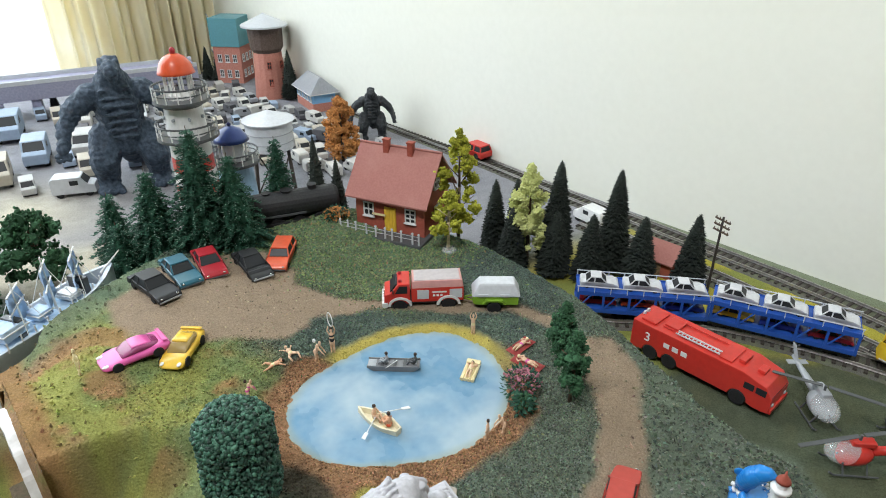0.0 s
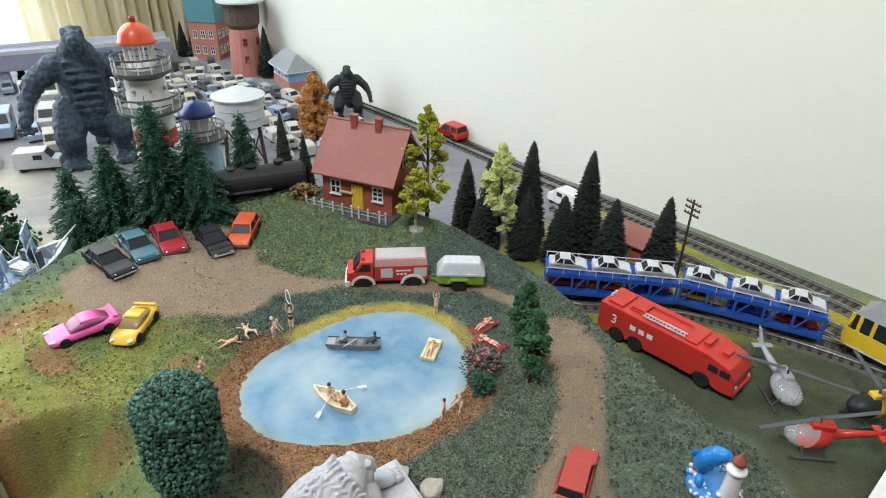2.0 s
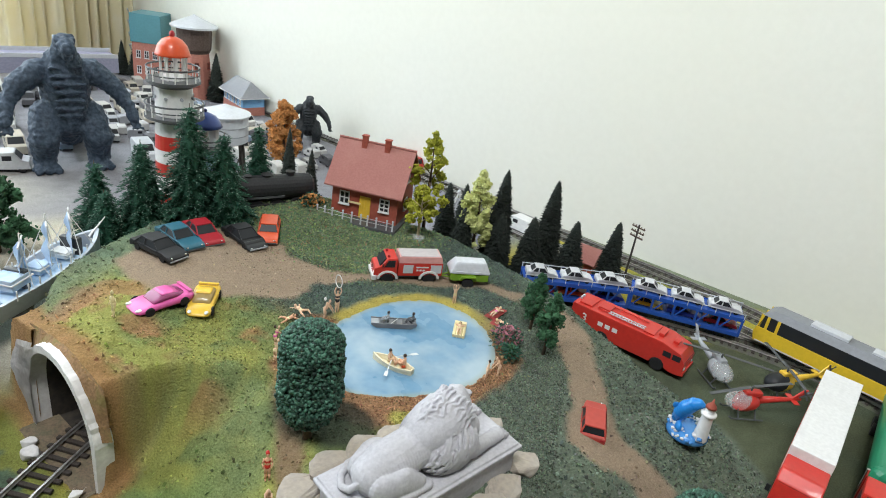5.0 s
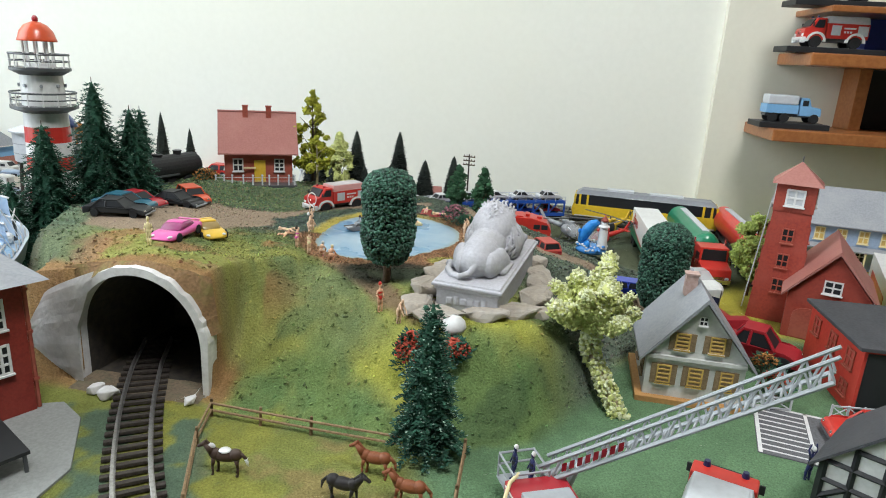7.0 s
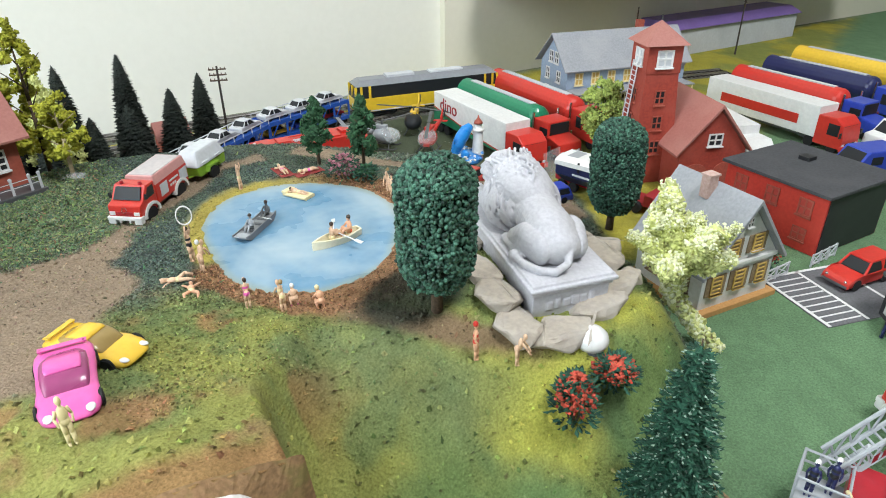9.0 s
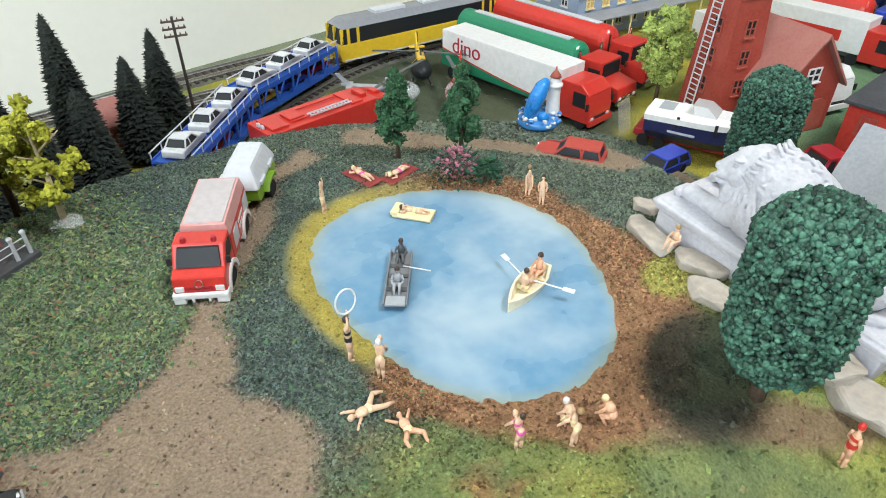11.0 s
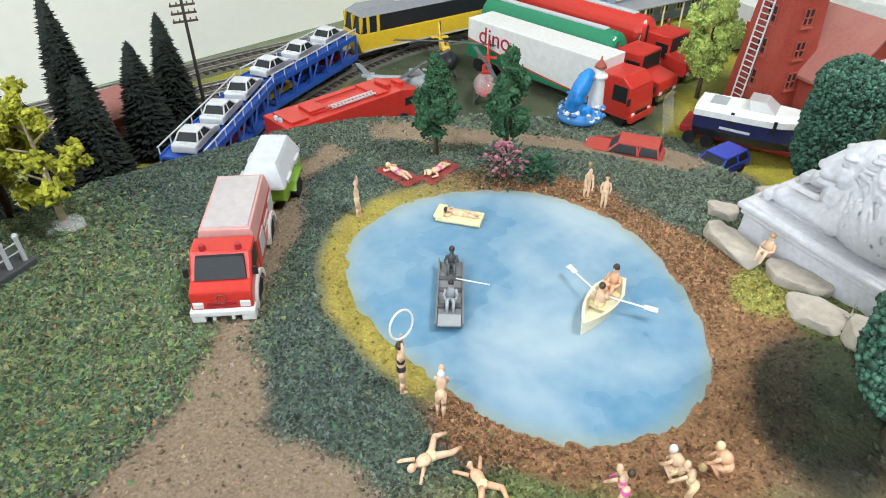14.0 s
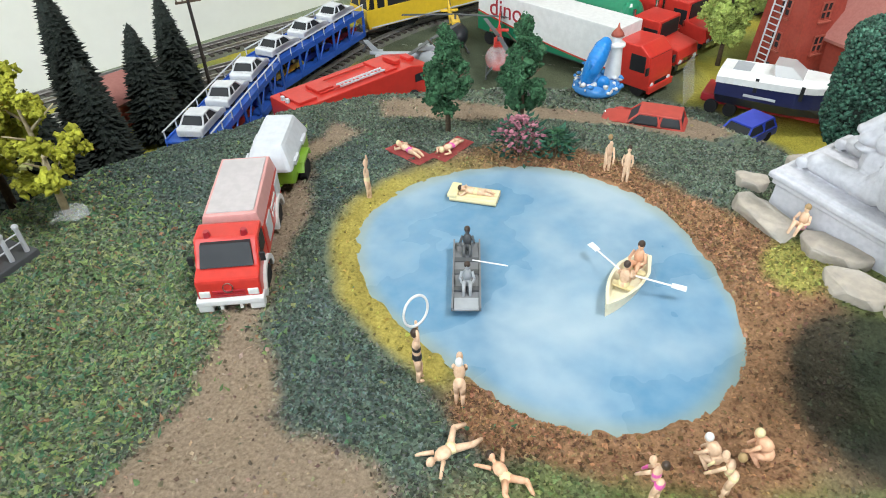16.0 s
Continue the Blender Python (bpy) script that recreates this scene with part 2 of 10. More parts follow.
def prism(bm, outline, a, b, axis="y", bevel=0.0):
    """An outline in the plane square to axis, drawn out from a to b."""
    def at(p, t):
        return {"x": (t, p[0], p[1]), "y": (p[0], t, p[1]), "z": (p[0], p[1], t)}[axis]
    v0 = [bm.verts.new(at(p, a)) for p in outline]
    v1 = [bm.verts.new(at(p, b)) for p in outline]
    n = len(outline)
    fs = [bm.faces.new(v0), bm.faces.new(v1[::-1])]
    for i in range(n):
        j = (i + 1) % n
        fs.append(bm.faces.new((v0[j], v0[i], v1[i], v1[j])))
    bmesh.ops.recalc_face_normals(bm, faces=fs)
    if bevel:
        es = list({e for f in fs for e in f.edges})
        bmesh.ops.bevel(bm, geom=es, offset=bevel, segments=2, affect="EDGES", profile=0.6)


def torus(bm, c, R, r, m=None, n=20, k=8):
    vs = []
    for i in range(n):
        a = 2 * math.pi * i / n
        vs.append([bm.verts.new(((R + r * math.cos(2 * math.pi * j / k)) * math.cos(a), (R + r * math.cos(2 * math.pi * j / k)) * math.sin(a), r * math.sin(2 * math.pi * j / k))) for j in range(k)])
    for i in range(n):
        for j in range(k):
            bm.faces.new((vs[i][j], vs[(i + 1) % n][j], vs[(i + 1) % n][(j + 1) % k], vs[i][(j + 1) % k]))
    allv = [v for ring in vs for v in ring]
    if m is not None:
        bmesh.ops.transform(bm, matrix=m, verts=allv)
    bmesh.ops.translate(bm, vec=c, verts=allv)


_g = (1 + 5 ** 0.5) / 2
ICO_V = np.array([(-1, _g, 0), (1, _g, 0), (-1, -_g, 0), (1, -_g, 0), (0, -1, _g), (0, 1, _g), (0, -1, -_g), (0, 1, -_g), (_g, 0, -1), (_g, 0, 1), (-_g, 0, -1), (-_g, 0, 1)]) / 1.902
ICO_F = np.array([(0, 11, 5), (0, 5, 1), (0, 1, 7), (0, 7, 10), (0, 10, 11), (1, 5, 9), (5, 11, 4), (11, 10, 2), (10, 7, 6), (7, 1, 8), (3, 9, 4), (3, 4, 2), (3, 2, 6), (3, 6, 8), (3, 8, 9), (4, 9, 5), (2, 4, 11), (6, 2, 10), (8, 6, 7), (9, 8, 1)])


def lumps(name, material, parent, centres, radii, seed=1, jitter=0.3, smooth=True):
    """Many small uneven lumps as one mesh."""
    rs = np.random.RandomState(seed)
    c, r = np.asarray(centres, float), np.asarray(radii, float)
    n = len(c)
    v = ICO_V[None] * (1 + jitter * rs.uniform(-1, 1, (n, 12, 1))) * rs.uniform(0.75, 1.25, (n, 1, 3))
    co = (c[:, None] + v * r[:, None, None]).reshape(-1, 3) * CM
    faces = (ICO_F[None] + (np.arange(n) * 12)[:, None, None]).reshape(-1, 3)
    me = bpy.data.meshes.new(name)
    me.from_pydata(co.tolist(), [], faces.tolist())
    me.materials.append(material)
    if smooth:
        me.polygons.foreach_set("use_smooth", [True] * len(me.polygons))
    ob = new(name, me)
    if parent:
        ob.parent = parent
    return ob


def tilt(rx=0, ry=0, rz=0, at=(0, 0, 0)):
    t = Matrix.Translation(at)
    return t @ pose(0, 0, 0, rx, ry, rz)


def smoothstep(a, b, v):
    t = np.clip((v - a) / (b - a), 0, 1)
    return t * t * (3 - 2 * t)


def lattice_noise(x, y, cell, seed):
    """Smooth value noise on arrays."""
    rs = np.random.RandomState(seed)
    tab = rs.rand(64, 64)
    u, v = x / cell + 1000.0, y / cell + 1000.0
    i, j = np.floor(u).astype(int), np.floor(v).astype(int)
    fu, fv = u - i, v - j
    fu, fv = fu * fu * (3 - 2 * fu), fv * fv * (3 - 2 * fv)
    g = lambda a, b: tab[a % 64, b % 64]
    return (g(i, j) * (1 - fu) + g(i + 1, j) * fu) * (1 - fv) + (g(i, j + 1) * (1 - fu) + g(i + 1, j + 1) * fu) * fv


def fbm(x, y, cell, seed, octaves=4):
    out, w, tot = 0, 1.0, 0.0
    for k in range(octaves):
        out = out + w * lattice_noise(x, y, cell / 2**k, seed + k)
        tot += w
        w *= 0.5
    return out / tot

# ---- the ground: a table top with a modelled hill, one sheet ----
BASE = -5.7
HILL = [(-11.5, -16.2), (-10.4, -18.3), (0, -24.6), (7, -25), (13, -21.5), (17, -17), (24, -12), (30, -6), (31, 3), (27.5, 9), (22.2, 10.9),
        (16.8, 13.9), (11.7, 17.3), (7.3, 19.3), (2, 21), (-4, 22.3), (-13, 22), (-21.5, 16), (-26, 9.5), (-25.2, 2), (-25.2, -5), (-23.8, -9.0), (-18.6, -12.6)]
PORTAL_L, PORTAL_R = Vector((-18.6, -12.5)), Vector((-11.2, -15.8))


def poly_distance(x, y, poly):
    """Signed distance to a polygon, positive inside."""
    best = np.full(np.shape(x), 1e9)
    inside = np.zeros(np.shape(x), bool)
    for (x0, y0), (x1, y1) in zip(poly, poly[1:] + poly[:1]):
        dx, dy = x1 - x0, y1 - y0
        t = np.clip(((x - x0) * dx + (y - y0) * dy) / (dx * dx + dy * dy), 0, 1)
        best = np.minimum(best, np.hypot(x - x0 - t * dx, y - y0 - t * dy))
        cross = (y0 > y) != (y1 > y)
        inside ^= cross & (x < (x1 - x0) * (y - y0) / (y1 - y0 + 1e-12) + x0)
    return np.where(inside, best, -best)


def pond_radius(th):
    return 6.4 + 0.13 * np.sin(th) - 0.29 * np.cos(2 * th) + 0.7 * np.sin(2 * th) + 0.17 * np.cos(3 * th) - 0.25 * np.sin(3 * th)


def pond_distance(x, y):
    """How far outside the pond's edge."""
    dx, dy = x - 3.2, y + 1.2
    return np.hypot(dx, dy) - pond_radius(np.arctan2(dy, dx))


def height(x, y):
    x, y = np.asarray(x, float), np.asarray(y, float)
    d = poly_distance(x, y, HILL)
    ang = np.degrees(np.arctan2(y + 3, x))
    front = smoothstep(-148, -120, ang) * (1 - smoothstep(-62, -35, ang))
    east = smoothstep(-62, -35, ang) * (1 - smoothstep(0, 28, ang))
    width = 3.2 + 8.5 * front + 5.0 * east
    top = 0.18 + 0.75 * smoothstep(-2, -9, x + 0.25 * y) + 0.6 * smoothstep(10, 15, y) * smoothstep(8, 0, x)
    top = top + 1.5 * np.exp(-((x + 14) ** 2 + (y + 13) ** 2) / 22.0) - 4.4 * smoothstep(10, 31, x) - 0.3 * smoothstep(4, 12, x) * smoothstep(-2, 6, y)
    top = top + 1.0 * smoothstep(-7, -17, x) * smoothstep(9, 0, y) * smoothstep(-11, -7, y)
    top = top + 0.35 * (fbm(x, y, 7, 5) - 0.5)
    pd = pond_distance(x, y)
    top = np.where(pd < 3, top * smoothstep(0.0, 3.0, pd) + (0.05 + 0.1 * smoothstep(0, 3, pd)) * (1 - smoothstep(0.0, 3.0, pd)), top)
    # the tunnel mouth cuts the slope off short
    pu = (PORTAL_R - PORTAL_L).normalized()
    along = (x - PORTAL_L.x) * pu.x + (y - PORTAL_L.y) * pu.y
    out = -((x - PORTAL_L.x) * -pu.y + (y - PORTAL_L.y) * pu.x)
    k = smoothstep(0, width, d)
    z = BASE + (top - BASE) * k
    knoll = smoothstep(8.6, 4.6, np.hypot((x - 7.0) * 0.95, (y + 14.2) * 0.8))
    z = np.maximum(z, z + (-0.45 - z) * knoll)
    mouth = smoothstep(-5.5, -2.5, along) * (1 - smoothstep(8.2, 8.9, along))
    wall = top * (1 - smoothstep(-0.15, 0.05, out)) + BASE * smoothstep(-0.15, 0.05, out)
    near = (np.abs(out) < 9) & (out < 9)
    z = np.where(near, z * (1 - mouth) + wall * mouth, z)
    z = z - 0.35 * smoothstep(0.15, -0.5, pd)
    rough = 0.20 * smoothstep(-1, 2, d) + 0.04
    lot = lot_mask(x, y)
    rough = rough * (1 - 0.75 * lot)
    z = z + rough * (fbm(x, y, 0.9, 11, 3) - 0.5) + 0.55 * rough * (lattice_noise(x, y, 0.28, 21) - 0.5)
    return z


LOT = [(-20.5, 2.5), (-19.8, -2.6), (-17, -4.8), (-13, -6.5), (-11, -3.2), (-9.3, -1.6), (-7.4, -0.4), (-6.6, 0.8), (-6.4, 2.0), (-6.6, 2.9), (-6, 3.6), (-4.4, 4.8), (-3.4, 6), (-1.6, 6.6), (2.5, 8.1), (6, 10), (10, 9.7),
       (10, 11.4), (5, 11.6), (0, 10), (-4, 7.5), (-6.3, 6.8), (-10.3, 6.1), (-11.5, 7.8), (-15.5, 9), (-19.5, 6.5)]
PATH = [(11.8, 9.5), (14, 10.6), (16.3, 8.5), (17.3, 4), (18.4, -0.5), (19.4, -3), (23, -4.5), (27.5, -7.5), (25.5, -9.8), (20, -6.8), (15.6, -6), (15.9, -1.5), (15.2, 2), (13.6, 6)]


def lot_mask(x, y):
    wob = 1.2 * (fbm(x, y, 2.2, 31, 3) - 0.5)
    return np.maximum(smoothstep(-0.35, 0.45, poly_distance(x, y, LOT) + wob), smoothstep(-0.4, 0.3, poly_distance(x, y, PATH) + wob))


def ground_colours(x, y, z):
    n1, n2, n3 = fbm(x, y, 6, 41), fbm(x, y, 2.0, 45), fbm(x, y, 0.7, 49, 3)
    d = poly_distance(x, y, HILL)
    lay = lambda base, colour, m: base * (1 - m[..., None]) + np.array(colour) * m[..., None]
    one = np.ones_like(x)
    # table level: ochre grass by the tracks, green lawn in front
    col = lay(np.zeros((*x.shape, 3)), (0.36, 0.32, 0.05), one)
    col = lay(col, (0.13, 0.19, 0.07), smoothstep(0.5, 0.62, n1) * 0.6)
    col = lay(col, (0.12, 0.16, 0.085), smoothstep(-12, -17, y) * smoothstep(0.42, 0.6, n2) * 0.8)
    wall_d = (x - WALL0.x) * WN.x + (y - WALL0.y) * WN.y
    col = lay(col, (0.2, 0.23, 0.15), smoothstep(4.0, 2.5, wall_d + 2 * n2))
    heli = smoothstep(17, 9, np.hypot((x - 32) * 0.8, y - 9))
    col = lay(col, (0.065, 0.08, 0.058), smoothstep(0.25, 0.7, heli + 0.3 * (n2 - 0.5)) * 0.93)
    west = smoothstep(-16, -24, x - 0.6 * (y + 10)) * smoothstep(-14, -6, y)
    col = lay(col, (0.24, 0.24, 0.26), west)
    col = lay(col, (0.46, 0.42, 0.33), west * smoothstep(-48, -44, x) * smoothstep(24, 20, y) * smoothstep(-58, -50, x - y))
    col = lay(col, (0.48, 0.44, 0.34), np.exp(-(((x + 57) / 9) ** 2 + ((y - 14) / 6) ** 2)) ** 0.7 * 0.9)
    col = lay(col, (0.36, 0.27, 0.11), smoothstep(8.5, 5, np.hypot(x - 28, (y + 22.5) * 0.9)) * 0.8)
    # shade in the gap west of the hill, painted dark into the board
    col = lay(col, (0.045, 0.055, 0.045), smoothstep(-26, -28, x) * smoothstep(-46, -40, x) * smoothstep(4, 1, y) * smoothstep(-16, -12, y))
    lawn = smoothstep(-14, -18, y) * smoothstep(-6, -2, x)
    col = lay(col, (0.13, 0.225, 0.12), lawn * smoothstep(3, 5, x - 0.2 * y - 1))
    col = lay(col, (0.2, 0.22, 0.06), smoothstep(-14, -18, y) * (1 - smoothstep(3, 5, x - 0.2 * y - 1)) * 0.7)
    col = lay(col, (0.34, 0.22, 0.1), smoothstep(0.52, 0.66, n2) * smoothstep(-14, -18, y) * smoothstep(0, -4, x) * 0.5)
    col = lay(col, (0.1, 0.15, 0.1), smoothstep(-9, -12, x) * smoothstep(-12, -16, y) * smoothstep(0.42, 0.55, n2))
    # hill turf
    turf = lay(np.zeros((*x.shape, 3)), (0.105, 0.14, 0.118), one)
    turf = lay(turf, (0.135, 0.18, 0.135), smoothstep(0.45, 0.7, n2) * 0.7)
    flaky = smoothstep(5, 8, y) * smoothstep(2, -3, x)
    turf = lay(turf, (0.18, 0.215, 0.125), flaky * 0.8)
    turf = lay(turf, (0.15, 0.175, 0.125), smoothstep(7, 12, x) * 0.6)
    south = smoothstep(-3, -9, y + 0.45 * x) * smoothstep(10, 3, x)
    south = np.maximum(south, smoothstep(-6, -10, y) * smoothstep(12, 6, x))
    turf = lay(turf, (0.22, 0.25, 0.06), south * 0.75)
    turf = lay(turf, (0.31, 0.31, 0.085), south * smoothstep(0.46, 0.6, n1) * 0.75)
    turf = lay(turf, (0.3, 0.17, 0.08), south * smoothstep(0.6, 0.68, fbm(x, y, 3.2, 77)) * smoothstep(-2, -6, x) * smoothstep(-14, -11, y) * 0.8)
    turf = lay(turf, (0.12, 0.18, 0.08), south * smoothstep(0.45, 0.68, n2) * 0.6)
    slope = smoothstep(-13, -17, y) * smoothstep(12, 7, x)
    turf = lay(turf, (0.38, 0.38, 0.07), slope * smoothstep(0.35, 0.55, 1 - n1) * 0.9)
    turf = lay(turf, (0.1, 0.19, 0.07), slope * smoothstep(0.48, 0.7, n1) * 0.75)
    turf = lay(turf, (0.07, 0.12, 0.06), slope * smoothstep(0.55, 0.66, fbm(x, y, 2.6, 83)) * 0.55)
    ridge = smoothstep(4.5, 2.0, np.abs(y + 11.5 + 0.3 * (x + 14))) * smoothstep(-8, -12, x)
    turf = lay(turf, (0.36, 0.2, 0.1), ridge * smoothstep(0.42, 0.58, n2) * 0.9)
    turf = lay(turf, (0.12, 0.17, 0.125), smoothstep(-17, -20.5, x) * 0.75)
    col = lay(col, (0, 0, 0), smoothstep(-0.6, 0.6, d + 1.2 * (n2 - 0.5)))
    col = col + turf * smoothstep(-0.6, 0.6, d + 1.2 * (n2 - 0.5))[..., None]
    al, ou = portal_frame(x, y)
    rim = smoothstep(1.9, 0.9, np.abs(ou + 0.3) + 0.8 * (n2 - 0.5)) * smoothstep(-5, -3, al) * smoothstep(10.6, 9.4, al + 1.2 * (n2 - 0.5))
    col = lay(col, (0.3, 0.17, 0.075), rim * 0.9)
    # bare earth: the lot, the paths and the pond's shore
    lot = lot_mask(x, y)
    col = lay(col, (0.3, 0.228, 0.162), lot)
    col = lay(col, (0.26, 0.195, 0.135), lot * smoothstep(0.5, 0.65, n3) * 0.6)
    pd = pond_distance(x, y)
    ang = np.degrees(np.arctan2(y + 1.2, x - 3.2))
    brown = np.maximum(1 - smoothstep(20, 75, ang), smoothstep(165, 178, ang))
    brown = np.where(ang < -175, 1.0, brown)
    wide = 1.7 + 1.4 * smoothstep(-150, -120, ang) * (1 - smoothstep(-75, -35, ang))
    shore = smoothstep(wide + 0.5, wide - 0.4, pd + 1.6 * (n2 - 0.5))
    col = lay(col, (0.35, 0.195, 0.105), shore * brown)
    col = lay(col, (0.22, 0.12, 0.065), shore * brown * smoothstep(0.5, 0.62, n3) * 0.7)
    yel = (1 - brown)
    col = lay(col, (0.38, 0.31, 0.075), smoothstep(1.5, 0.7, pd + 0.9 * (n2 - 0.5)) * yel)
    patch = np.exp(-(((x - 6.0) / 2.0) ** 2 + ((y + 9.1) / 1.3) ** 2))
    col = lay(col, (0.36, 0.33, 0.09), smoothstep(0.35, 0.7, patch + 0.5 * (n2 - 0.5)))
    # a worn strip of bare soil running past the bush to the rocks
    px = np.interp(-y, (9.5, 11.5, 13.8, 17.2, 19.0), (-2.6, -1.3, 0.1, 1.9, 2.6))
    strip = smoothstep(1.35, 0.5, np.abs(x - px) + 1.0 * (n2 - 0.5)) * smoothstep(-19.0, -17.4, y) * smoothstep(-9.0, -10.5, y)
    col = lay(col, (0.2, 0.125, 0.085), strip * 0.85)
    col = lay(col, (0.15, 0.19, 0.09), smoothstep(0.5, 2.0, px - x) * smoothstep(6.5, 3.5, px - x) * smoothstep(-19.0, -16.5, y) * smoothstep(-8.5, -10.5, y) * 0.6)
    # dark soil by the bush, with the bush's cast shadow painted into the colour
    shaded_soil = np.exp(-(((x - 1.3) / 3.2) ** 2 + ((y + 11.0) / 2.0) ** 2))
    col = lay(col, (0.032, 0.038, 0.028), smoothstep(0.15, 0.5, shaded_soil + 0.35 * (n2 - 0.5)) * 0.9)
    return np.clip(col * (0.8 + 0.4 * n3)[..., None], 0, 1)


def grid_mesh(name, x0, x1, y0, y1, step, material, hole=None, edge_z=None):
    nx, ny = int(round((x1 - x0) / step)) + 1, int(round((y1 - y0) / step)) + 1
    gx, gy = np.meshgrid(np.linspace(x0, x1, nx), np.linspace(y0, y1, ny))
    z = height(gx, gy)
    co = np.stack([gx, gy, z], -1).reshape(-1, 3) * CM
    idx = np.arange(nx * ny).reshape(ny, nx)
    quads = np.stack([idx[:-1, :-1], idx[:-1, 1:], idx[1:, 1:], idx[1:, :-1]], -1).reshape(-1, 4)
    if hole is not None:
        cx, cy = gx.reshape(-1)[quads].mean(1), gy.reshape(-1)[quads].mean(1)
        quads = quads[~hole(cx, cy)]
    me = bpy.data.meshes.new(name)
    me.from_pydata(co.tolist(), [], quads.tolist())
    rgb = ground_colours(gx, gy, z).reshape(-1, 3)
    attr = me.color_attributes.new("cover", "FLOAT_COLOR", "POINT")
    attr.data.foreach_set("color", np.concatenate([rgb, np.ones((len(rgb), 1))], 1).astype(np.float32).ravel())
    for p in me.polygons:
        p.use_smooth = True
    me.materials.append(material)
    return new(name, me)


def ground_material():
    m = bpy.data.materials.new("scatter_turf_and_earth")
    m.use_nodes = True
    nt = m.node_tree
    b = nt.nodes["Principled BSDF"]
    at = nt.nodes.new("ShaderNodeAttribute")
    at.attribute_name = "cover"
    tc = nt.nodes.new("ShaderNodeTexCoord")
    n = nt.nodes.new("ShaderNodeTexNoise")
    n.inputs["Scale"].default_value, n.inputs["Detail"].default_value, n.inputs["Roughness"].default_value = 900, 6, 0.7
    v = nt.nodes.new("ShaderNodeTexVoronoi")
    v.inputs["Scale"].default_value = 650
    for k in (n, v):
        nt.links.new(tc.outputs["Object"], k.inputs["Vector"])
    r = nt.nodes.new("ShaderNodeMapRange")
    r.inputs["From Min"].default_value, r.inputs["From Max"].default_value = 0.3, 0.7
    r.inputs["To Min"].default_value, r.inputs["To Max"].default_value = 0.68, 1.32
    nt.links.new(n.outputs["Fac"], r.inputs["Value"])
    mul = nt.nodes.new("ShaderNodeMix")
    mul.data_type, mul.blend_type = "RGBA", "MULTIPLY"
    mul.inputs["Factor"].default_value = 1.0
    nt.links.new(at.outputs["Color"], mul.inputs["A"])
    nt.links.new(r.outputs["Result"], mul.inputs["B"])
    nt.links.new(mul.outputs["Result"], b.inputs["Base Color"])
    b.inputs["Roughness"].default_value = 0.95
    b.inputs["Specular IOR Level"].default_value = 0.15
    bp = nt.nodes.new("ShaderNodeBump")
    bp.inputs["Strength"].default_value, bp.inputs["Distance"].default_value = 0.9, 0.0012
    nt.links.new(n.outputs["Fac"], bp.inputs["Height"])
    bp2 = nt.nodes.new("ShaderNodeBump")
    bp2.inputs["Strength"].default_value, bp2.inputs["Distance"].default_value = 0.5, 0.001
    nt.links.new(v.outputs["Distance"], bp2.inputs["Height"])
    nt.links.new(bp.outputs["Normal"], bp2.inputs["Normal"])
    nt.links.new(bp2.outputs["Normal"], b.inputs["Normal"])
    return m


def portal_frame(x, y):
    pu = (PORTAL_R - PORTAL_L).normalized()
    along = (x - PORTAL_L.x) * pu.x + (y - PORTAL_L.y) * pu.y
    out = -((x - PORTAL_L.x) * -pu.y + (y - PORTAL_L.y) * pu.x)
    return along, out


def tunnel_hole(x, y):
    along, out = portal_frame(x, y)
    return (along > 0.1) & (along < 8.5) & (np.abs(out) < 0.42)


TURF = ground_material()
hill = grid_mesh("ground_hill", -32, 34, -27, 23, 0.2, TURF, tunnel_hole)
tagged(hill, "modelled hill with scatter turf, earth paths and a sandy parking lot", "ground", kind="structure")


def plain_hole(x, y):
    s = (x - WALL0.x) * WU.x + (y - WALL0.y) * WU.y
    d = (x - WALL0.x) * WN.x + (y - WALL0.y) * WN.y
    return ((x > -32) & (x < 34) & (y > -27) & (y < 23)) | (d < -2.5) | (s < -123.5) | (s > 223) | (d > 128)


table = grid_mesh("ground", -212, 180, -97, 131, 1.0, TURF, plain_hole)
tagged(table, "flat layout board with ochre and green grass scatter", "ground", kind="structure")


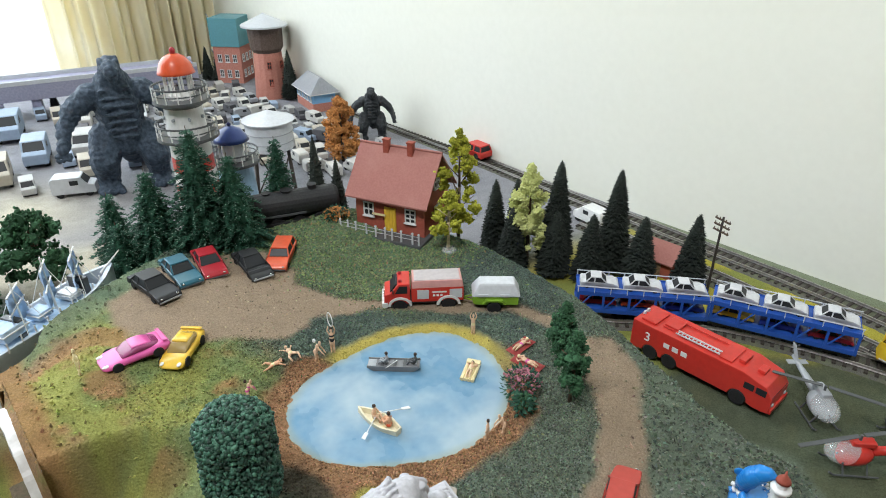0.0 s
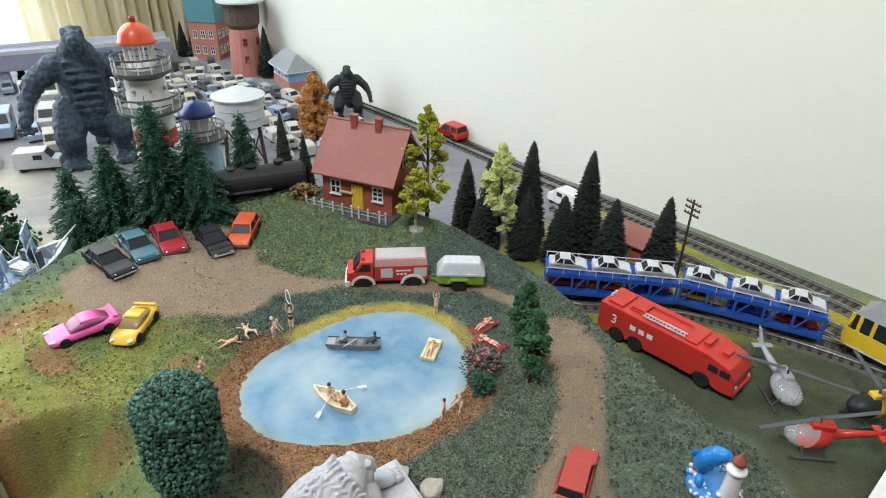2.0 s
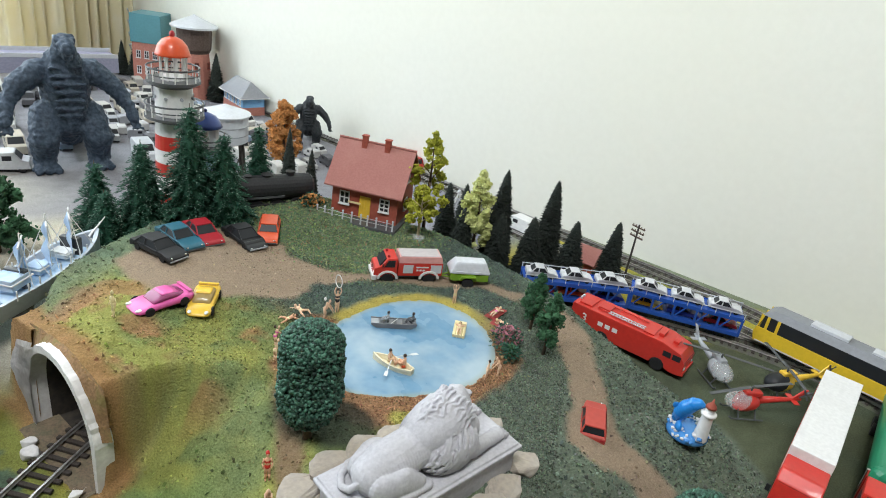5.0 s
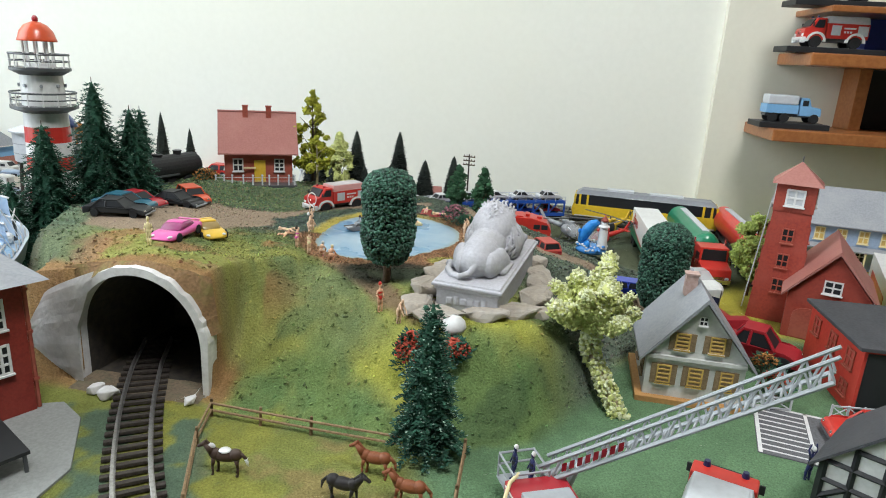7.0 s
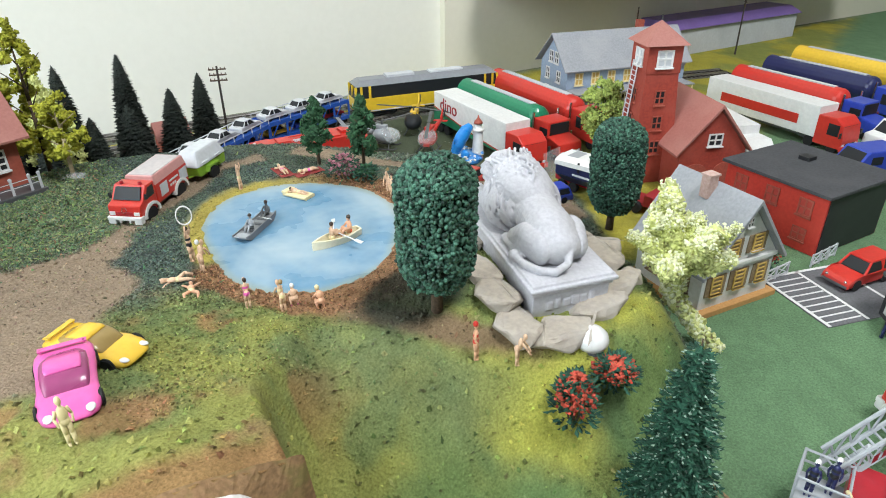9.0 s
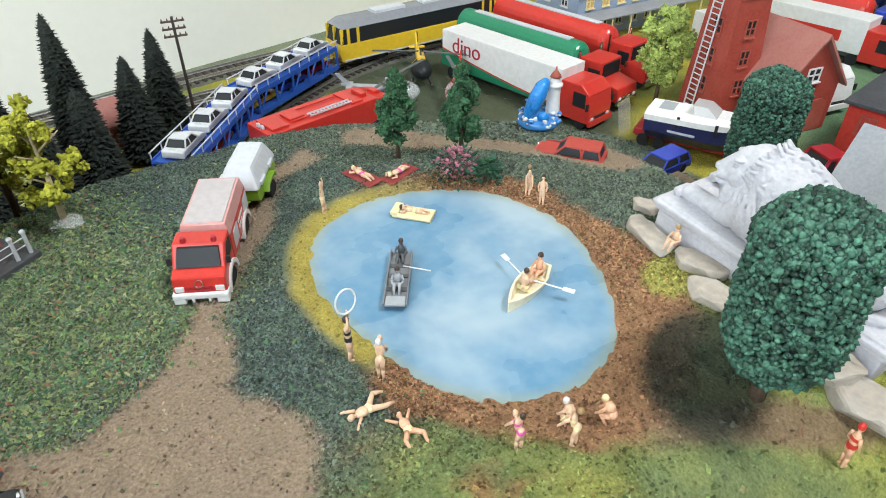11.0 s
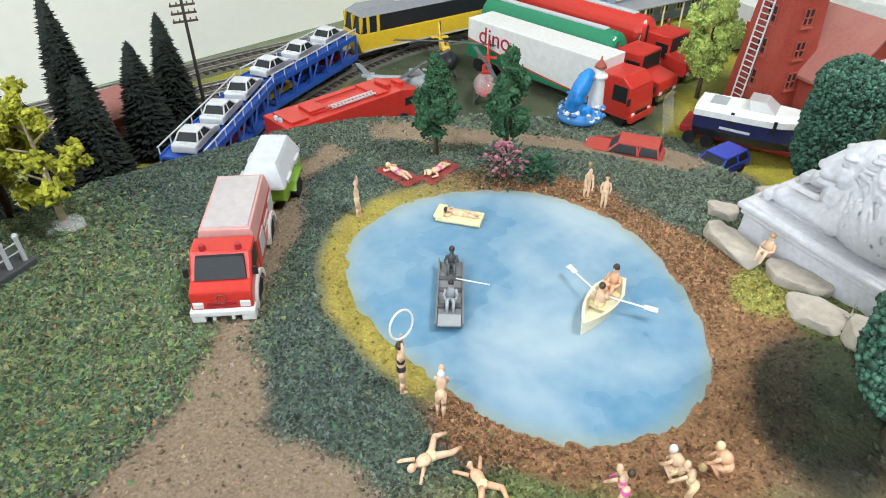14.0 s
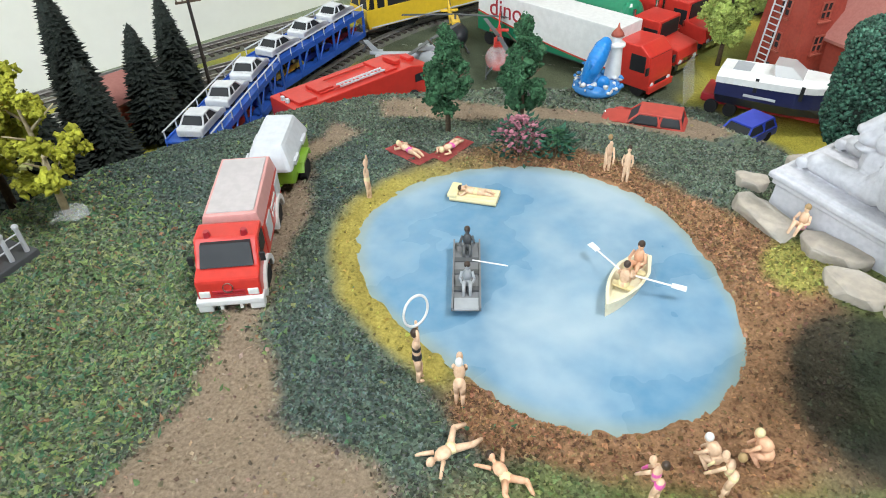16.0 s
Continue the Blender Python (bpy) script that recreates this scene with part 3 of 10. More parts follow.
def pond():
    bm = bmn()
    n = 96
    c = bm.verts.new((3.2, -1.2, 0.02))
    rings = []
    for k in (0.35, 0.7, 0.8, 0.85, 0.89, 0.92, 0.95, 0.98, 1.02):
        ring = []
        for i in range(n):
            th = 2 * math.pi * i / n
            r = float(pond_radius(th)) * k + (0.06 * noise.noise((math.cos(th) * 5, math.sin(th) * 5, k)) if k > 0.9 else 0)
            ring.append(bm.verts.new((3.2 + r * math.cos(th), -1.2 + r * math.sin(th), 0.02)))
        rings.append(ring)
    for i in range(n):
        bm.faces.new((c, rings[0][i], rings[0][(i + 1) % n]))
        for a, b in zip(rings[:-1], rings[1:]):
            bm.faces.new((a[i], b[i], b[(i + 1) % n], a[(i + 1) % n]))
    m = mat("painted_resin_water", (0.1, 0.225, 0.35), (0.14, 0.27, 0.39), 1.4, 0.16, 0.28, bump=0.06, c3=(0.38, 0.46, 0.5), mix=0.75, coat=0.2)
    ob = part("water", bm, m, smooth=True)
    # a sandy green wash in the paint along the shore, wider in places
    wash = ob.data.attributes.new("wash", "FLOAT", "POINT")
    for v in ob.data.vertices:
        px, py = v.co.x / CM, v.co.y / CM
        pd = float(pond_distance(np.array(px), np.array(py)))
        reach = 0.55 + 0.5 * noise.noise((px * 0.35, py * 0.35, 3.0))
        wash.data[v.index].value = max(0.0, min(1.0, 1 + pd / max(0.15, reach))) ** 1.5 * 0.62
    nt = m.node_tree
    at, mx = nt.nodes.new("ShaderNodeAttribute"), nt.nodes.new("ShaderNodeMix")
    at.attribute_name, mx.data_type = "wash", "RGBA"
    sock = next(n for n in nt.nodes if n.type == "BSDF_PRINCIPLED").inputs["Base Color"]
    nt.links.new(at.outputs["Fac"], mx.inputs["Factor"])
    nt.links.new(sock.links[0].from_socket, mx.inputs[6])
    mx.inputs[7].default_value = (0.27, 0.29, 0.18, 1)
    nt.links.new(mx.outputs[2], sock)
    return tagged(ob, "painted blue and white resin pond with a glossy surface", "pond", kind="structure")


pond()

# ---- the room ----


def slab(name, s0, s1, d0, d1, z0, z1, material, label, category="wall"):
    """A block in the rear wall's frame: s along it, d out from it."""
    bm = bmn()
    box(bm, (s0 + s1) / 2, -(d0 + d1) / 2, z0, s1 - s0, d1 - d0, z1 - z0)
    m = Matrix.Translation((WALL0.x, WALL0.y, 0)) @ pose(0, 0, 0, 0, 0, WALL_TURN)
    bmesh.ops.transform(bm, matrix=m, verts=bm.verts)
    return tagged(part(name, bm, material), label, category, kind="structure")


FLOOR_Z, CEIL_Z = -95, 170
slab("wall_north", -126, 30.2, -12, 0, FLOOR_Z, CEIL_Z, WALLPAINT, "plain pale cream painted wall")
slab("wall_north_east", 30.2, 225, -12, 1.2, FLOOR_Z, CEIL_Z, EASTPAINT, "plain cream painted wall set slightly forward")
# east and south walls and ceiling stay unseen; their dark paint deepens the shadows
slab("wall_east", 225, 237, -12, 330, FLOOR_Z, CEIL_Z, ROOMPAINT, "unseen wall painted dark to cut bounced light")
slab("wall_south", -126, 237, 330, 342, FLOOR_Z, CEIL_Z, ROOMPAINT, "unseen wall painted dark to cut bounced light")
slab("ceiling", -138, 237, -12, 342, CEIL_Z, CEIL_Z + 8, CEILPAINT, "unseen ceiling painted grey to cut bounced light", "ceiling")
slab("floor", -138, 237, -12, 342, FLOOR_Z - 6, FLOOR_Z, FLOORMAT, "brown boarded floor", "floor")
# the far end wall with its window
slab("wall_west", -138, -126, -12, 22, FLOOR_Z, CEIL_Z, WALLPAINT, "plain cream painted wall")
slab("wall_west_sill", -138, -126, 22, 150, FLOOR_Z, -40, WALLPAINT, "cream painted wall under a window")
slab("wall_west_lintel", -138, -126, 22, 150, 140, CEIL_Z, WALLPAINT, "cream painted wall over a window")
slab("wall_west_side", -138, -126, 150, 342, FLOOR_Z, CEIL_Z, WALLPAINT, "plain cream painted wall")


def window():
    x, y = at_wall(-133, 86)
    w = thing("window_1", x, y, -40, WALL_TURN - 90, "wide white framed window with bright daylight", "window", kind="structure")
    for px in (-61.4, 0, 61.4):
        bm = bmn()
        box(bm, px, 0, 0, 5, 6, 180, 0.4)
        part("window_frame", bm, WHITE, w)
    for pz in (0.1, 174.9):
        bm = bmn()
        box(bm, 0, 0, pz, 127.8, 5.6, 5, 0.4)
        part("window_frame", bm, WHITE, w)
    for px in (-30.5, 30.5):
        bm = bmn()
        box(bm, px, 0, 4, 57, 0.5, 172)
        ob = part("pane", bm, CLEAR, w)
        ob.visible_shadow = False


window()


def curtain(s, d0, d1, label, seed):
    x, y = at_wall(s, (d0 + d1) / 2)
    bm = bmn()
    half, n, k = (d1 - d0) / 2, 150, 6
    rows = []
    for j in range(k + 1):
        z = -70 + 235 * j / k
        rows.append([bm.verts.new((-half + 2 * half * i / n, 1.3 * math.sin(i * 0.55 + 0.8 * noise.noise((i * 0.07, seed, 0)) * 6) + 0.7 * noise.noise((i * 0.2, j * 0.4, seed)), z)) for i in range(n + 1)])
    for a, b in zip(rows[:-1], rows[1:]):
        for i in range(n):
            bm.faces.new((a[i], a[i + 1], b[i + 1], b[i]))
    ob = part("curtain", bm, CURTAIN, smooth=True)
    ob.matrix_basis = pose(x * CM, y * CM, 0, 0, 0, WALL_TURN - 90)
    return tagged(ob, label, "curtain")


curtain(-120.5, 1.5, 33, "pleated ochre yellow curtain hanging before a window", 3)


def daylight():
    """Bright overcast daylight far outside the window."""
    m = bpy.data.materials.new("overcast_daylight")
    m.use_nodes = True
    e = m.node_tree.nodes["Principled BSDF"]
    e.inputs["Base Color"].default_value = (0.9, 0.95, 1, 1)
    e.inputs["Emission Color"].default_value = (0.9, 0.96, 1, 1)
    e.inputs["Emission Strength"].default_value = 2.2
    slab("backdrop", -420, -415, -160, 420, -150, 330, m, "bright white overcast daylight beyond the window", "backdrop")


daylight()


# ---- tunnel mouth ----


def portal():
    pu = (PORTAL_R - PORTAL_L).normalized()
    turn = math.degrees(math.atan2(pu.y, pu.x))
    t = thing("tunnel_portal", PORTAL_L.x, PORTAL_L.y, BASE, turn, "pale plaster tunnel portal with a rounded arch", "tunnel portal", kind="structure")
    arch = []
    for i in range(49):
        a = math.pi * i / 48
        arch.append((4.2 - 4.05 * math.cos(a) * (1 - 0.06 * math.sin(a)), 3.1 + 4.3 * math.sin(a) ** 0.9))
    inner = [(0.15, -0.1)] + arch + [(8.25, -0.1)]
    outer = []
    for i, (px, pz) in enumerate(inner):
        cx, cz = 4.2, 3.0
        ex, ez = px - cx, pz - cz
        ln = math.hypot(ex, ez)
        wob = 0.5 + 0.16 * noise.noise((i * 0.37, 2, 0)) + 0.1 * noise.noise((i * 0.9, 5, 0))
        outer.append((px + ex / ln * wob, max(pz + ez / ln * wob, -0.1) if 0 < i < len(inner) - 1 else -0.1))
    bm = bmn()
    for y0, y1 in ((-0.35, 0.75),):
        vi0 = [bm.verts.new((p[0], y0, p[1])) for p in inner]
        vo0 = [bm.verts.new((p[0] + 0.03 * noise.noise((i, 7, 1)), y0 + 0.06 * noise.noise((i * 1.3, 5, 0)), p[1])) for i, p in enumerate(outer)]
        vi1 = [bm.verts.new((p[0], y1, p[1])) for p in inner]
        vo1 = [bm.verts.new((p[0], y1, p[1])) for p in outer]
        for i in range(len(inner) - 1):
            bm.faces.new((vi0[i], vi0[i + 1], vo0[i + 1], vo0[i]))
            bm.faces.new((vo0[i], vo0[i + 1], vo1[i + 1], vo1[i]))
            bm.faces.new((vi1[i], vi1[i + 1], vi0[i + 1], vi0[i]))
    part("arch", bm, PLASTER, t)
    # earth bank between the arch and the turf
    bm = bmn()
    lo, hi = [], []
    for i, p in enumerate(outer):
        q = PORTAL_L + pu * p[0] + Vector((-pu.y, pu.x)) * 0.55
        top_z = float(height(np.array(q.x), np.array(q.y))) - BASE + 0.05
        lo.append(bm.verts.new((p[0], 0.1, p[1] - 0.05)))
        ex = p[0] - 4.2
        hi.append(bm.verts.new((p[0] + (0.5 if ex > 2.5 else -0.5 if ex < -2.5 else 0), 0.5 + 0.08 * noise.noise((i, 3, 3)), max(top_z, p[1] + 0.1) if 0 < i < len(outer) - 1 else p[1])))
    for i in range(len(lo) - 1):
        if min(lo[i].co.z, lo[i + 1].co.z) > 3.6:
            bm.faces.new((lo[i], lo[i + 1], hi[i + 1], hi[i]))
    bmesh.ops.delete(bm, geom=[v for v in bm.verts if not v.link_faces], context="VERTS")
    part("earth_bank", bm, mat("bare_brown_earth", (0.3, 0.18, 0.09), (0.2, 0.12, 0.06), 6, 1.2, 0.95, bump=0.8, c3=(0.2, 0.2, 0.06)), t)
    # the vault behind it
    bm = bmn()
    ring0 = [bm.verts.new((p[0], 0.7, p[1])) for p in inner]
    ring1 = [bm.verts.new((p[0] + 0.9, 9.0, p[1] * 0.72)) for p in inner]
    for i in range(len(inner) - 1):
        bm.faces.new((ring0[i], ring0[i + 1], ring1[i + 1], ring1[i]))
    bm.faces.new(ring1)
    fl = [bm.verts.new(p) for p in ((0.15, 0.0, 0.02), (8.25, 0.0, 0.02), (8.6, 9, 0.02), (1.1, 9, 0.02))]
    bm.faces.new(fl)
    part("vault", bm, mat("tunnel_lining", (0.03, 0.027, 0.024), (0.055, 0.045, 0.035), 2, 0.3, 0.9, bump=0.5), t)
    bm = bmn()
    rows = []
    for j in range(8):
        rows.append([bm.verts.new((0.0 + 8.4 * i / 20, -1.5 + 2.6 * j / 7 + 0.1 * noise.noise((i, j, 8)), 0.06 + 0.06 * noise.noise((i * 0.9, j * 1.1, 2)) - (0.12 if j == 0 else 0))) for i in range(21)])
    for a, b in zip(rows[:-1], rows[1:]):
        for i in range(20):
            bm.faces.new((a[i], a[i + 1], b[i + 1], b[i]))
    part("threshold", bm, mat("trodden_earth", (0.2, 0.15, 0.1), (0.13, 0.1, 0.07), 6, 1.0, 0.95, bump=0.8, c3=(0.12, 0.13, 0.08)), t)
    # rough plaster wing beside the arch
    bm = bmn()
    n, k = 14, 14
    rows = []
    for j in range(k + 1):
        v = j / k
        row = []
        for i in range(n + 1):
            u = i / n
            x0 = -0.5 - 3.3 * min(1.0, v / 0.42) + 1.9 * max(0.0, v - 0.42) / 0.58
            x1 = 0.35 + 1.5 * max(0.0, v - 0.5) / 0.5
            px = x0 + (x1 - x0) * u
            ztop = 5.6 + 1.9 * u ** 0.8
            row.append(bm.verts.new((px, -0.42 + 0.35 * (1 - u) ** 2 + 0.13 * noise.noise((px * 1.2, v * 4, 3)) - 0.06 * (v * 5 % 1.0), ztop * v - 0.05)))
        rows.append(row)
    for a, b in zip(rows[:-1], rows[1:]):
        for i in range(n):
            bm.faces.new((a[i], a[i + 1], b[i + 1], b[i]))
    bmesh.ops.solidify(bm, geom=list(bm.faces), thickness=0.5)
    part("wing_wall", bm, PLASTER, t)


portal()


# ---- tracks ----


def curve_points(pts, step):
    """Evenly spaced places and headings along a smooth line through pts."""
    pts = [Vector(p) for p in pts]
    dense = []
    for i in range(len(pts) - 1):
        p0, p1, p2, p3 = pts[max(i - 1, 0)], pts[i], pts[i + 1], pts[min(i + 2, len(pts) - 1)]
        for k in range(24):
            t = k / 24
            dense.append(0.5 * ((2 * p1) + (p2 - p0) * t + (2 * p0 - 5 * p1 + 4 * p2 - p3) * t * t + (3 * p1 - p0 - 3 * p2 + p3) * t**3))
    dense.append(pts[-1])
    out, left = [], 0.0
    for a, b in zip(dense[:-1], dense[1:]):
        ln = (b - a).length
        while left <= ln:
            out.append((a + (b - a) * (left / ln), math.atan2(b.y - a.y, b.x - a.x)))
            left += step
        left -= ln
    return out


SLEEPER = None


def track(pts, label, z=BASE, bed=True):
    global SLEEPER
    t = thing("railway_track", 0, 0, 0, 0, label, "railway track", "model railway tracks")
    line = curve_points(pts, 0.5)
    if bed:
        bm = bmn()
        rows = []
        for i, (p, a) in enumerate(line):
            nx, ny = -math.sin(a), math.cos(a)
            row = []
            for o, h in ((-1.85, 0.0), (-1.4, 0.15), (0, 0.17), (1.4, 0.15), (1.85, 0.0)):
                w = 0.12 * noise.noise((i * 0.7, o, 1.0))
                row.append(bm.verts.new((p.x + nx * (o + w), p.y + ny * (o + w), z + h + (0.05 * noise.noise((i * 1.1, o, 4)) if h else -0.05))))
            rows.append(row)
        for a, b in zip(rows[:-1], rows[1:]):
            for i in range(4):
                bm.faces.new((a[i], b[i], b[i + 1], a[i + 1]))
        part("ballast_bed", bm, BALLAST, t, smooth=True)
    for side in (-0.86, 0.86):
        bm = bmn()
        prof = [(-0.13, 0.0), (-0.13, 0.04), (-0.04, 0.06), (-0.04, 0.18), (-0.07, 0.2), (-0.07, 0.26), (0.07, 0.26), (0.07, 0.2), (0.04, 0.18), (0.04, 0.06), (0.13, 0.04), (0.13, 0.0)]
        rows = []
        for p, a in line:
            nx, ny = -math.sin(a), math.cos(a)
            rows.append([bm.verts.new((p.x + nx * (side + o), p.y + ny * (side + o), z + 0.28 + h)) for o, h in prof])
        for r0, r1 in zip(rows[:-1], rows[1:]):
            for i in range(len(prof)):
                j = (i + 1) % len(prof)
                bm.faces.new((r0[i], r0[j], r1[j], r1[i]))
        part("rail", bm, RAIL, t)
    for p, a in curve_points(pts, 0.78):
        if SLEEPER is None:
            bm = bmn()
            box(bm, 0, 0, 0, 0.3, 2.9, 0.2, 0.03)
            SLEEPER = part("sleeper", bm, TIE, t)
            ob = SLEEPER
        else:
            ob = new("sleeper", SLEEPER.data)
            ob.parent = t
        ob.matrix_basis = pose(p.x * CM, p.y * CM, (z + 0.1) * CM, 0, 0, math.degrees(a))
    return t


track([(-75, 84), (-40, 66), (-12.8, 53.2), (1.8, 46.0), (13, 40.9), (22.2, 37.0 - 0.4), (28, 33.9), (34.5, 30.4), (40.2, 26.6), (45.4, 22.8), (52, 17.6), (66, 6), (82, -6)], "straight model railway track along the wall")
track([(6, 39), (13, 35.6), (20.9, 31.9), (26, 29.0), (29.8, 27.0), (33.8, 24.8), (38.3, 21.9), (44, 18.2), (52, 12.4)], "middle model railway track with a turnout")
CURVE = [(-6, 24.8), (0, 24.0), (6, 22.0), (11.5, 20.9), (15.8, 22.2), (20, 23.3), (24, 23.6), (28, 23.4), (32, 22.9), (36, 21.9), (40, 20.2), (46, 15.9), (52, 10.6)]
track(CURVE, "curved model railway track round the hill")
track([(-14.7, -8), (-14.8, -10), (-14.9, -13), (-14.6, -19), (-13.6, -26), (-11.5, -34), (-7, -43)], "model railway track running into a tunnel", BASE, False)

# ---- trees and bushes ----
rnd = random.Random(7)


def blob(bm, c, r, rough=0.35, sub=1):
    k = bmesh.ops.create_icosphere(bm, subdivisions=sub, radius=1)
    ph = rnd.random() * 50
    sq = (rnd.uniform(0.8, 1.2), rnd.uniform(0.8, 1.2), rnd.uniform(0.7, 1.0))
    for v in k["verts"]:
        n = 1 + rough * noise.noise(v.co * 2.1 + Vector((ph, ph, ph)))
        v.co = Vector((c[0] + v.co.x * r * n * sq[0], c[1] + v.co.y * r * n * sq[1], c[2] + v.co.z * r * n * sq[2]))


def leaf(bm, c, d, size, width=0.5):
    """A bent leaf or needle spray at c along d."""
    d = Vector(d).normalized()
    s = d.cross(Vector((rnd.uniform(-0.3, 0.3), rnd.uniform(-0.3, 0.3), 1))).normalized()
    up = s.cross(d)
    c = Vector(c)
    a, b = bm.verts.new(c), bm.verts.new(c + d * size)
    l, r = bm.verts.new(c + d * size * 0.5 + s * size * width * 0.5 - up * size * 0.12), bm.verts.new(c + d * size * 0.5 - s * size * width * 0.5 - up * size * 0.12)
    bm.faces.new((a, l, b))
    bm.faces.new((a, b, r))


def cone_fir(x, y, z, h, r, label, mats=(FIRBLACK,), tiers=None, group="", bushy=1.0, tip=None, skirt=0.06, full=0.75):
    """A bottle-brush fir: rings of drooping sprays round a trunk."""
    t = thing("fir_tree", x, y, z, rnd.uniform(0, 360), label, "tree", group)
    bm = bmn()
    rod(bm, (0, 0, -0.3), (0, 0, h * 0.97), max(0.09, r * 0.07), 0.03, 7)
    part("trunk", bm, BARK, t)
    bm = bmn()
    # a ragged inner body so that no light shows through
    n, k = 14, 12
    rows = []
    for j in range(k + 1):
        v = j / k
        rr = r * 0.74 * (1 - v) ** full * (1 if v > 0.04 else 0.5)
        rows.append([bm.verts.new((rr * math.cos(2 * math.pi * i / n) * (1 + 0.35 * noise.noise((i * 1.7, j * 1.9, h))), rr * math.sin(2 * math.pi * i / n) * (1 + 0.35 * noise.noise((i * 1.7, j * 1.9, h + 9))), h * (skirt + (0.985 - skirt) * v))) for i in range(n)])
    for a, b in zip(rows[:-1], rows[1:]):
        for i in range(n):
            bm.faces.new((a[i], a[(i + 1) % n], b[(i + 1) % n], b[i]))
    tiers = tiers or int(h * 3.2)
    tips = []
    for j in range(tiers):
        v = (j + rnd.random() * 0.6) / tiers
        rr = r * (1 - v) ** full + 0.05
        m = max(6, int(2 * math.pi * rr / 0.22 * bushy))
        for i in range(m):
            a = 2 * math.pi * (i + rnd.random()) / m
            out = rr * rnd.uniform(0.78, 1.08)
            zz = h * (skirt + (0.99 - skirt) * v)
            base = Vector((0.45 * out * math.cos(a), 0.45 * out * math.sin(a), zz + 0.1 * out))
            d = Vector((math.cos(a), math.sin(a), rnd.uniform(-0.5, -0.05)))
            leaf(bm, base, d, out * 0.58, 0.5 if out > 0.5 else 0.8)
            if tip and rnd.random() < 0.28:
                tips.append((base + d.normalized() * out * 0.5 + Vector((0, 0, 0.05)), d))
    part("foliage", bm, mats[0], t)
    if tip:
        bm = bmn()
        for c, d in tips:
            leaf(bm, c, d, rnd.uniform(0.1, 0.24), 0.7)
        part("frost", bm, tip, t)
    return t


def bough_fir(x, y, z, h, r, label, group="", density=1.0):
    """A bushy fir: whorls of drooping boughs set with needle sprays, frosted at their ends."""
    t = thing("fir_tree", x, y, z, rnd.uniform(0, 360), label, "tree", group)
    bm = bmn()
    rod(bm, (0, 0, -0.3), (0, 0, h * 0.98), max(0.12, r * 0.08), 0.03, 7)
    part("trunk", bm, BARK, t)
    bm = bmn()
    n, k = 12, 10
    rows = []
    for j in range(k + 1):
        v = j / k
        rr = r * 0.58 * (1 - v) ** 0.72 * (1 if v > 0.04 else 0.4)
        rows.append([bm.verts.new((rr * math.cos(2 * math.pi * i / n) * (1 + 0.4 * noise.noise((i * 1.7, j * 1.9, h))), rr * math.sin(2 * math.pi * i / n) * (1 + 0.4 * noise.noise((i * 1.7, j * 1.9, h + 9))), h * (0.1 + 0.86 * v))) for i in range(n)])
    for a, b in zip(rows[:-1], rows[1:]):
        for i in range(n):
            bm.faces.new((a[i], a[(i + 1) % n], b[(i + 1) % n], b[i]))
    tips = []
    whorls = int(h * 2.2)
    for j in range(whorls):
        v = j / whorls
        reach = r * (1 - v) ** 0.7 + 0.16
        m = max(6, int((7 + 6 * (1 - v)) * density))
        turn = rnd.uniform(0, 6.28)
        for i in range(m):
            a = turn + 2 * math.pi * (i + rnd.uniform(-0.3, 0.3)) / m
            ln = reach * rnd.uniform(0.72, 1.16)
            out, side = Vector((math.cos(a), math.sin(a), 0)), Vector((-math.sin(a), math.cos(a), 0))
            z0 = h * (0.07 + 0.9 * v) + rnd.uniform(-0.12, 0.12)
            steps = max(3, int(ln / 0.2))
            for q in range(steps):
                s = 0.25 + 0.75 * (q + 0.5) / steps
                p = out * ln * s + Vector((0, 0, z0 + ln * (0.12 * s - 0.42 * s * s)))
                w = (0.34 + 0.1 * ln) * (1.15 - 0.55 * s)
                for e in (-1, 1):
                    leaf(bm, p, out * rnd.uniform(0.5, 1.0) + side * e * rnd.uniform(0.6, 1.0) + Vector((0, 0, rnd.uniform(-0.35, 0.2))), w * rnd.uniform(0.75, 1.2), 0.42)
                leaf(bm, p, out + Vector((0, 0, rnd.uniform(-0.1, 0.7))), w, 0.5)
                if s > 0.45 and rnd.random() < 0.6:
                    tips.append((p + out * w * 0.5 + side * rnd.uniform(-0.2, 0.2) + Vector((0, 0, 0.07)), out + Vector((0, 0, rnd.uniform(-0.3, 0.3)))))
    part("foliage", bm, FIRGREEN, t)
    bm = bmn()
    for c, d in tips:
        leaf(bm, c, d, rnd.uniform(0.1, 0.22), 0.6)
    part("frost", bm, FIRFROST, t)
    return t


